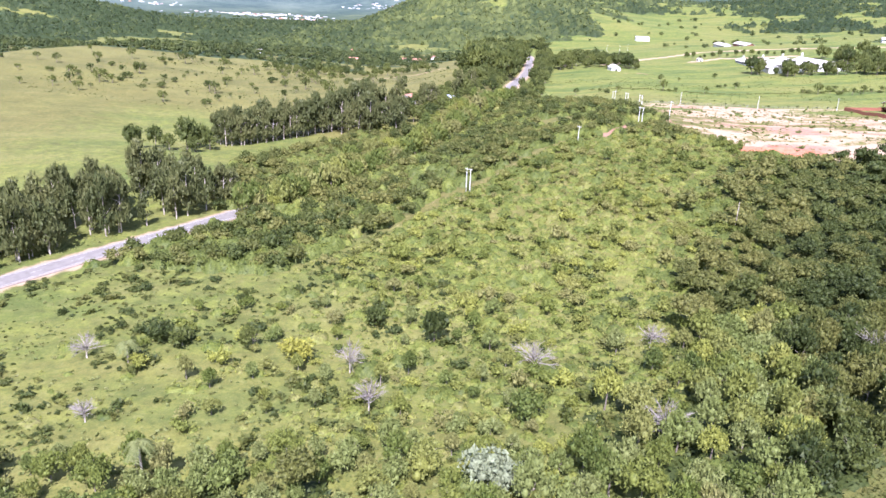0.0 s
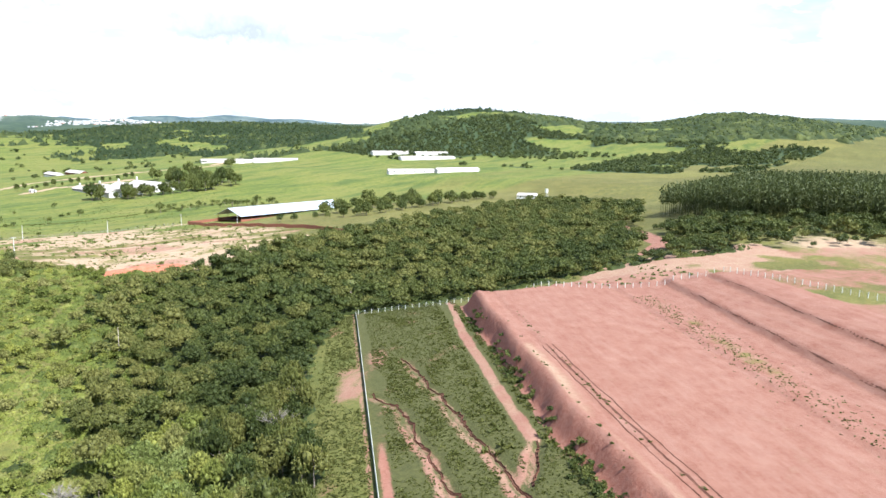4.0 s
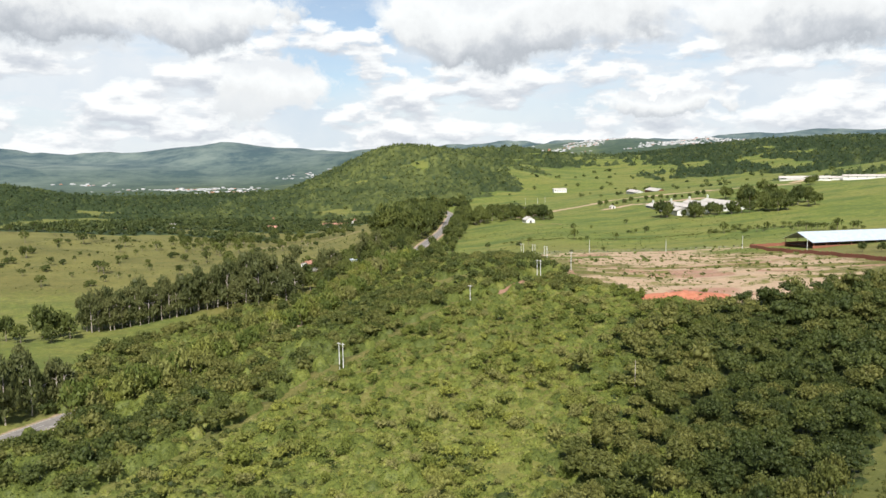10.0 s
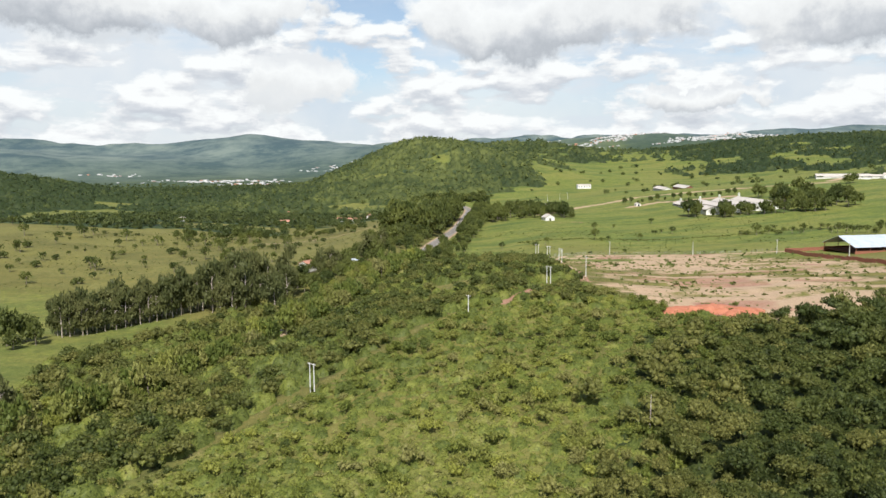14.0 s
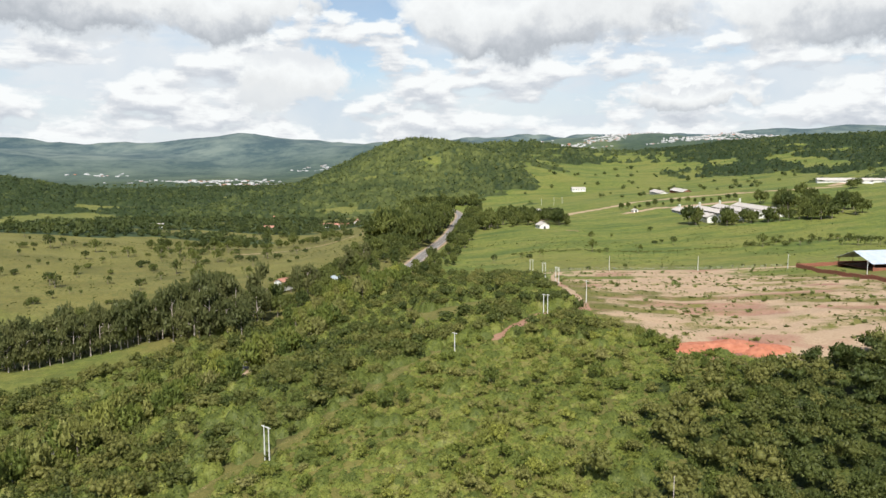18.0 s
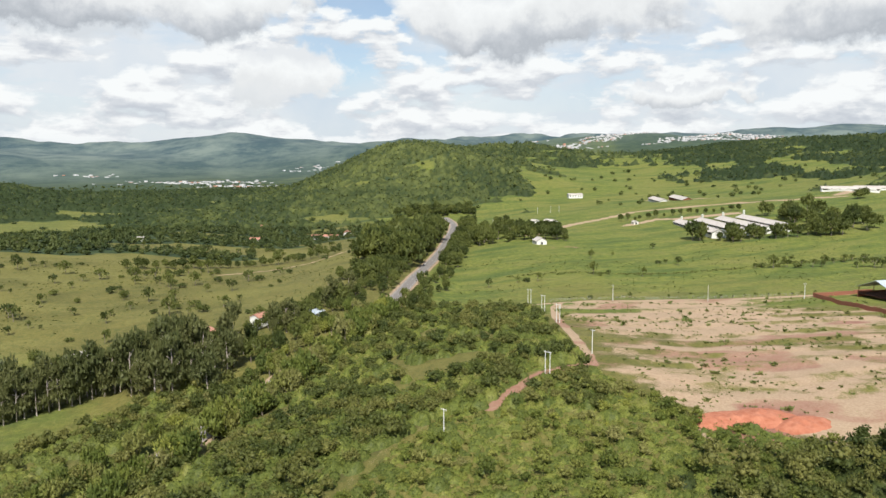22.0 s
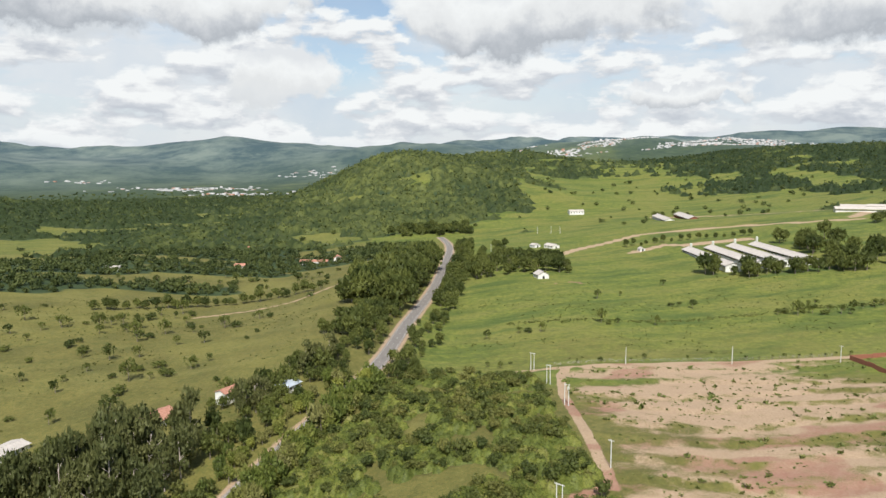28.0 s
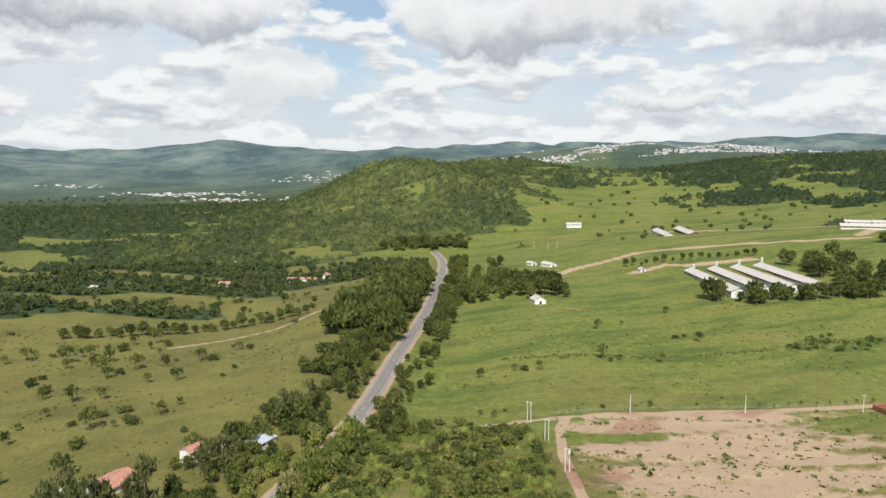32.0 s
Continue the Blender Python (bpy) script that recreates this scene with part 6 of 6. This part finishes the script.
# ---- power poles ----
def pole_thing(x, y, tall, arm, label, group="power poles", along_dir=(0.65, 0.76), trans=False, twin=0.0, name="power_pole"):
    """Tapered concrete pole, or a pair, with a cross arm, braces and insulators."""
    z = ground_z(x, y)
    a = math.degrees(math.atan2(along_dir[1], along_dir[0])) - 90
    t = thing(name, pose(x, y, z, 0, 0, a), label, "pole", group)
    for off in ((-twin / 2, twin / 2) if twin else (0.0,)):
        bm = bmesh.new()
        tube(bm, (off, 0, -0.6), (off, 0, tall), 0.19, 0.11, 10)
        part("pole", bm, M["concrete"], t)
    if arm:
        part("cross_arm", boxed(-arm / 2, arm / 2, -0.07, 0.07, tall - 0.42, tall - 0.26, 0.01), M["concrete"], t)
        for o in (-arm / 2 + 0.12, 0.0, arm / 2 - 0.12):
            bm = bmesh.new()
            tube(bm, (o, 0, tall - 0.26), (o, 0, tall - 0.02), 0.06, 0.045, 8)
            part("insulator", bm, M["porcelain"], t)
    if trans:
        bm = bmesh.new()
        tube(bm, (twin / 2 + 0.1, -0.42, tall - 2.0), (twin / 2 + 0.1, -0.42, tall - 0.95), 0.42, 0.42, 12)
        tube(bm, (twin / 2 + 0.1, -0.42, tall - 0.95), (twin / 2 + 0.1, -0.42, tall - 0.85), 0.44, 0.2, 12)
        part("transformer", bm, M["whitewash"], t, "pale grey transformer tank")


k = Nodes("porcelain")
M["porcelain"] = k.done((0.42, 0.38, 0.34), 0.3)
pole_thing(-33.6, 193.8, 8.4, 3.2, "twin concrete power pole with a cross arm", twin=1.7)
pole_thing(10.8, 246.4, 8.4, 1.9, "single concrete power pole with a short arm")
pole_thing(64.6, 312.4, 8.8, 1.9, "single concrete power pole beside the lot lane")
pole_thing(44.2, 285.0, 8.8, 3.0, "twin concrete power pole above the trees", twin=1.7)
pole_thing(60.5, 440, 8.6, 3.2, "twin concrete power pole at the lane", twin=1.8)
pole_thing(63.5, 413, 8.6, 3.0, "twin concrete power pole at the lane", twin=1.7)
pole_thing(64.5, 378, 8.6, 2.6, "twin concrete pole carrying a transformer", twin=1.7, trans=True)
pole_thing(106.5, 445, 8.6, 0, "plain concrete pole at the lot's edge")
pole_thing(158, 444, 8.6, 0, "plain concrete pole at the lot's edge")
pole_thing(207, 437, 8.4, 1.6, "concrete power pole beside the brick yard")
pole_thing(230, 400, 8.0, 1.4, "concrete power pole beside the brick yard")
pole_thing(166, 990, 9, 1.6, "distant concrete pole on the farm hill")
pole_thing(176, 985, 9, 1.6, "distant concrete pole on the farm hill")
pole_thing(152, 1010, 9, 1.6, "distant concrete pole on the farm hill")
pole_thing(78, 850, 8, 1.6, "concrete pole by the farm entrance")
lone = thing("lone_pole", pose(50.1, 166.2, ground_z(50.1, 166.2)), "thin weathered wooden pole rising from the wood", "pole")
bm = bmesh.new()
tube(bm, (0, 0, -0.5), (0.1, 0, 10.2), 0.13, 0.08, 8)
part("pole", bm, M["pale_bark"], lone)

# ---- buildings ----
k = Nodes("fibre_roof")
wv = k.noise(0.35, 6, 0.65)
M["fibre_roof"] = k.done(k.mix(k.math("MULTIPLY", k.ramp(k.noise(1.6, 5, 0.7), 0.45, 0.75), 0.4), k.ramp(wv, 0.3, 0.7, (0.42, 0.375, 0.335), (0.57, 0.515, 0.46)), (0.27, 0.235, 0.205)), 0.9, k.noise(3, 4), 0.03)
k = Nodes("metal_roof")
M["metal_roof"] = k.done(k.ramp(k.noise(0.4, 5, 0.6), 0.3, 0.7, (0.52, 0.57, 0.63), (0.68, 0.73, 0.78)), 0.42, k.noise(2.0, 3), 0.01, metal=0.35)
k = Nodes("clay_roof")
M["clay_roof"] = k.done(k.ramp(k.noise(1.1, 6, 0.7), 0.3, 0.7, (0.30, 0.13, 0.085), (0.52, 0.28, 0.20)), 0.9, k.noise(8, 3), 0.03)
k = Nodes("white_wall")
M["white_wall"] = k.done(k.ramp(k.noise(0.8, 6, 0.7), 0.3, 0.75, (0.80, 0.79, 0.75), (0.62, 0.59, 0.53)), 0.85, k.noise(10, 3), 0.01)
k = Nodes("dark_opening")
M["dark_opening"] = k.done(k.ramp(k.noise(1.5, 3), 0.3, 0.7, (0.025, 0.025, 0.028), (0.06, 0.058, 0.055)), 0.25)


def slope_mesh(w, l, eave, ridge, side, over, ribs):
    """One roof slope with thickness and raised ribs."""
    bm = bmesh.new()
    run = w / 2 + over
    dz = (ridge - eave) * run / (w / 2)
    n = 2 * max(1, ribs)
    prev = None
    for i in range(n + 1):
        yy = -l / 2 - over + (l + 2 * over) * i / n
        lift = 0.10 * (i % 2)
        row = [bm.verts.new(c) for c in ((0, yy, ridge + lift), (side * run, yy, ridge - dz + lift), (side * run, yy, ridge - dz - 0.12 + lift), (0, yy, ridge - 0.12 + lift))]
        if prev:
            for j in range(4):
                bm.faces.new((prev[j], row[j], row[(j + 1) % 4], prev[(j + 1) % 4]))
        else:
            bm.faces.new(row)
        prev = row
    bm.faces.new(prev[::-1])
    bmesh.ops.recalc_face_normals(bm, faces=bm.faces)
    return bm


def building(name, x, y, turn_, w, l, eave, ridge, roof, walls, label, category, group="", openside=False, over=0.5, bays=4, z=None, door=True, gables=True):
    """A gabled building: l along its ridge. openside: low walls, pillars and a dark hall."""
    zb = ground_z(x, y) if z is None else z
    t = thing(name, pose(x, y, zb, 0, 0, turn_), label, category, group)
    top = 0.9 if openside else eave
    for nm, b in (("wall", (-w / 2, -w / 2 + 0.2, -l / 2, l / 2)), ("wall", (w / 2 - 0.2, w / 2, -l / 2, l / 2))):
        part(nm, boxed(*b, -2.5, top), M[walls], t)
    for yy in (-l / 2, l / 2 - 0.2) if gables else ():
        bm = bmesh.new()
        pts = [(-w / 2 + 0.2, -2.5), (w / 2 - 0.2, -2.5), (w / 2 - 0.2, eave), (0, ridge - 0.15), (-w / 2 + 0.2, eave)]
        a = [bm.verts.new((px_, yy, pz_)) for px_, pz_ in pts]
        b = [bm.verts.new((px_, yy + 0.2, pz_)) for px_, pz_ in pts]
        bm.faces.new(a), bm.faces.new(b[::-1])
        for i in range(5):
            bm.faces.new((a[i], b[i], b[(i + 1) % 5], a[(i + 1) % 5]))
        bmesh.ops.recalc_face_normals(bm, faces=bm.faces)
        part("gable_wall", bm, M[walls], t)
    for side in (-1, 1):
        part("roof_slope", slope_mesh(w, l, eave, ridge, side, over, int(l / 1.6)), M[roof], t)
    part("ridge_cap", boxed(-0.3, 0.3, -l / 2 - over, l / 2 + over, ridge - 0.02, ridge + 0.12, 0.03), M[roof], t)
    # without gables: dark earth, the dimness under the roof put into its colour
    part("floor", boxed(-w / 2 + 0.2, w / 2 - 0.2, -l / 2 + 0.2, l / 2 - 0.2, -0.3, 0.05), M["concrete" if gables else "shaded_earth"], t)
    for i in range(bays + 1):
        yy = -l / 2 + 0.6 + (l - 1.2) * i / bays
        for sx in (-1, 1):
            if openside:
                part("pillar", boxed(sx * (w / 2 - 0.1) - 0.15, sx * (w / 2 - 0.1) + 0.15, yy - 0.15, yy + 0.15, top, eave), M[walls], t)
            elif i < bays:
                yc = yy + (l - 1.2) / bays / 2
                win = part("window", boxed(sx * w / 2 - 0.04, sx * w / 2 + 0.04, yc - 0.55, yc + 0.55, eave * 0.38, eave * 0.78), M["dark_opening"], t)
                part("sill", boxed(sx * w / 2 - 0.1, sx * w / 2 + 0.1, yc - 0.65, yc + 0.65, eave * 0.34, eave * 0.38), M["concrete"], win)
    if door:
        for yy in (-l / 2 - 0.03, l / 2 + 0.03):
            part("door", boxed(-0.9, 0.9, yy - 0.04, yy + 0.04, 0.0, min(2.4, eave - 0.3)), M["dark_opening"], t)
    return t


for i in range(4):
    building("poultry_shed", 256.5 + 21 * i, 719 + 0 * i, -1.5, 12.5, 104, 3.0, 5.6, "fibre_roof", "white_wall", "long white poultry shed with weathered grey roof", "shed", "poultry sheds", True, 0.9, 16, z=13.5 + 1.4 * i)
    bm = bmesh.new()
    tube(bm, (0, 0, -2), (0, 0, 5.2), 1.1, 1.1, 12)
    tube(bm, (0, 0, 5.2), (0, 0, 5.9), 1.1, 0.25, 12)
    silo = part("feed_silo", bm, M["whitewash"])
    silo.matrix_world = pose(262 + 21 * i, 777, ground_z(262 + 21 * i, 777))
    tagged(silo, "small white feed silo at the shed's end", "silo", "feed silos")
building("white_barn", 103, 678, 12, 9, 11, 3.4, 6.0, "fibre_roof", "white_wall", "small white barn with a steep grey roof", "barn", bays=2)
building("farmhouse", 144, 862, 30, 9, 15, 3.0, 4.8, "fibre_roof", "white_wall", "white farmhouse with pale roof by the track", "house", bays=3)
building("farmhouse", 128, 874, 30, 7, 9, 2.8, 4.2, "fibre_roof", "white_wall", "white outbuilding beside the farmhouse", "house", bays=2)
building("hut", 220, 795, 10, 5, 6, 2.6, 3.8, "fibre_roof", "white_wall", "small white hut at the poultry farm", "hut", bays=1)
building("old_shed", 330, 1060, -6, 13, 74, 3.2, 6.0, "fibre_roof", "white_wall", "old long shed with dark weathered roof", "shed", "old sheds", True, 0.9, 12)
building("old_shed", 362, 1062, -6, 14, 80, 3.2, 6.4, "fibre_roof", "brick_red", "old long brick shed with grey roof", "shed", "old sheds", True, 0.9, 12)
building("manor_house", 236, 1176, 4, 10, 22, 5.0, 7.0, "fibre_roof", "white_wall", "wide white house at the foot of the wood", "house", bays=5).rotation_euler.z = radians(94)
building("far_shed", 520, 925, 70, 12, 62, 3.2, 5.6, "fibre_roof", "white_wall", "pale roofed shed near the wood", "shed", "far sheds", True, 0.8, 8)
building("metal_shed", 293, 434, -80, 26, 112, 3.6, 8.6, "metal_roof", "brick_red", "large open shed with a blue-grey metal roof", "shed", "", True, 1.2, 12, z=8.0, door=False, gables=False)
for x_, y_, a_, w_, l_ in ((815, 870, 68, 14, 75), (810, 780, 66, 16, 95), (600, 590, 65, 9, 80), (640, 560, 70, 9, 60), (575, 1010, 62, 12, 60), (630, 950, 60, 12, 70), (600, 985, 60, 12, 66), (860, 820, 66, 14, 60)):
    building("far_shed", x_, y_, a_, w_, l_, 3.2, 5.4, "fibre_roof", "white_wall", "distant white poultry shed on the green slope", "shed", "far sheds", False, 0.6, 6)
building("farmhouse", 468, 322, 20, 9, 17, 3.2, 5.0, "fibre_roof", "white_wall", "white house among trees at the wood's edge", "house", bays=3)
tank = thing("water_tank", pose(482, 312, ground_z(482, 312)), "white cylindrical water tank on a tower", "tank")
bm = bmesh.new()
tube(bm, (0, 0, 5), (0, 0, 8.5), 1.5, 1.5, 12)
part("tank", bm, M["whitewash"], tank)
for sx in (-1, 1):
    for sy in (-1, 1):
        part("leg", boxed(sx * 0.9 - 0.12, sx * 0.9 + 0.12, sy * 0.9 - 0.12, sy * 0.9 + 0.12, -0.4, 5.0), M["concrete"], tank)
building("tiled_house", -99, 391, -24, 11, 15, 3.0, 4.9, "clay_roof", "white_wall", "single-storey house with faded clay tile roof", "house", "roadside houses", bays=3)
building("annex", -149, 372, -20, 9, 16, 2.9, 3.9, "fibre_roof", "white_wall", "low white house with a pale sheet roof among trees", "house", "roadside houses", bays=3)
building("annex", -111, 387, -24, 8, 11, 2.7, 3.4, "fibre_roof", "white_wall", "low annex with a pale sheet roof", "house", "roadside houses", bays=2)
building("tiled_house", -75, 409, -30, 6, 8, 5.2, 6.4, "clay_roof", "white_wall", "small two-storey white house behind trees", "house", "roadside houses", bays=2)
building("sheet_roof_house", -51, 418, -28, 7, 10, 2.8, 3.8, "metal_roof", "white_wall", "small house with blue-grey sheet roof", "house", "roadside houses", bays=2)
building("roadside_hut", -72, 313, -35, 5, 8, 2.5, 3.4, "clay_roof", "white_wall", "small shaded hut with red and grey roof", "hut", "roadside houses", bays=2)
building("tiled_house", -87, 884, 10, 9, 12, 3.4, 5.6, "clay_roof", "white_wall", "white house with orange tile roof", "house", "valley houses", bays=3)
building("long_house", -112, 880, 86, 8, 30, 2.8, 4.4, "clay_roof", "white_wall", "long low house with clay tile roof", "house", "valley houses", bays=5)
building("tiled_house", -218, 1010, 80, 9, 22, 3.0, 5.0, "clay_roof", "white_wall", "white walled house with red roof among trees", "house", "valley houses", bays=3)
building("tiled_house", -184, 862, 84, 8, 18, 2.8, 4.6, "clay_roof", "white_wall", "low red-roofed house behind the hedge", "house", "valley houses", bays=3)
building("hut", -288, 787, 88, 6, 14, 2.6, 3.8, "fibre_roof", "white_wall", "small pale hut in the meadow", "hut", "valley houses", bays=2)

# brick yard wall beside the lot, built of panels between piers
yard = thing("yard_wall", Matrix.Identity(4), "unplastered red brick wall round the yard", "wall")
corners = [(214, 441), (219, 400), (223, 350), (226, 300), (224, 268)]
q, tt = along(corners, 4.0)
for (x0, y0), (x1, y1) in zip(q, q[1:]):
    z_ = min(ground_z(x0, y0), ground_z(x1, y1))
    ln, a = math.hypot(x1 - x0, y1 - y0), math.degrees(math.atan2(y1 - y0, x1 - x0))
    for nm, b in (("panel", (0.15, ln - 0.15, -0.09, 0.09, -0.5, 2.3)), ("pier", (-0.15, 0.15, -0.15, 0.15, -0.5, 2.5))):
        o = part(nm, boxed(*b), M["brick_red"], yard)
        o.matrix_world = pose(x0, y0, z_, 0, 0, a)
for (x0, y0), (x1, y1) in zip([(214, 441.3), (226, 443), (238, 445)], [(226, 443), (238, 445), (250, 447)]):
    ln, a = math.hypot(x1 - x0, y1 - y0), math.degrees(math.atan2(y1 - y0, x1 - x0))
    o = part("panel", boxed(0.2, ln, -0.09, 0.09, -0.8, 2.3), M["brick_red"], yard)
    o.matrix_world = pose(x0, y0, ground_z(x0, y0), 0, 0, a)

# road sign: a green board on two posts
k = Nodes("sign_green")
M["sign_green"] = k.done(k.ramp(k.noise(2, 3), 0.3, 0.7, (0.01, 0.16, 0.07), (0.02, 0.21, 0.10)), 0.4)
sign = thing("road_sign", pose(37, 800, ground_z(37, 800), 0, 0, 4), "green direction board on two posts beside the road", "sign")
part("board", boxed(-2.6, 2.6, -0.04, 0.04, 2.2, 4.6, 0.02), M["sign_green"], sign)
for sx in (-1.6, 1.6):
    part("post", boxed(sx - 0.08, sx + 0.08, 0.05, 0.2, -0.5, 4.4), M["concrete"], sign)
for zz_, w_ in ((4.1, 1.7), (3.5, 1.9), (2.9, 1.3)):
    part("lettering", boxed(-w_, w_ * 0.6, -0.055, -0.045, zz_ - 0.14, zz_ + 0.14), M["road_paint"], sign)

# far town: houses too many to count
def town(name, spots, lo, hi, label):
    rs_ = np.random.RandomState(len(spots))
    vs, fs, ts = [], [], []
    cube = np.array([(x, y, z) for z in (0, 1) for x, y in ((-.5, -.5), (.5, -.5), (.5, .5), (-.5, .5))])
    faces = np.array([(0, 1, 5, 4), (1, 2, 6, 5), (2, 3, 7, 6), (3, 0, 4, 7), (4, 5, 6, 7)])
    sp = np.array(spots)
    for (x_, y_), z_ in zip(sp, height(sp[:, 0], sp[:, 1])):
        a = rs_.uniform(-0.5, 0.5)
        d = np.array((rs_.uniform(lo, hi), rs_.uniform(lo, hi), rs_.uniform(0.35, 0.9) * lo * (2.2 if rs_.rand() < 0.06 else 1)))
        c = cube * d
        fs.append(faces + 8 * len(vs))
        vs.append(np.stack([c[:, 0] * math.cos(a) - c[:, 1] * math.sin(a) + x_, c[:, 0] * math.sin(a) + c[:, 1] * math.cos(a) + y_, c[:, 2] + z_ - 0.5], 1))
        ts.append(np.full(8, rs_.rand()))
    tagged(new(name, raw_mesh(name, np.concatenate(vs), np.concatenate(fs), M["town"], np.concatenate(ts))), label, "town", kind="stuff")


k = Nodes("town")
M["town"] = k.done(k.mix(k.ramp(k.attr("tint"), 0.88, 0.94), k.ramp(k.noise(0.15, 3), 0.3, 0.7, (0.28, 0.28, 0.28), (0.55, 0.54, 0.53)), (0.36, 0.19, 0.13)), 0.8)
rs = np.random.RandomState(12)
sp = [(rs.uniform(150, 1750), rs.uniform(2930, 3300)) for _ in range(2800)]
sp = [p for p in sp if vnoise(np.array([p[0]]), np.array([p[1] * 2]), 260)[0] > 0.47]
town("hill_town", sp, 5, 11, "white and grey houses of a town along the ridge")
sp = [(rs.normal(-620, 70), rs.normal(2420, 50)) for _ in range(40)] + [(rs.normal(-880, 130), rs.normal(2820, 60)) for _ in range(90)] + [(rs.normal(-1450, 60), rs.normal(3120, 30)) for _ in range(20)] + [(rs.normal(-430, 120), rs.normal(3420, 50)) for _ in range(50)]
town("valley_town", sp, 5, 17, "scattered white houses and sheds in the far valley")
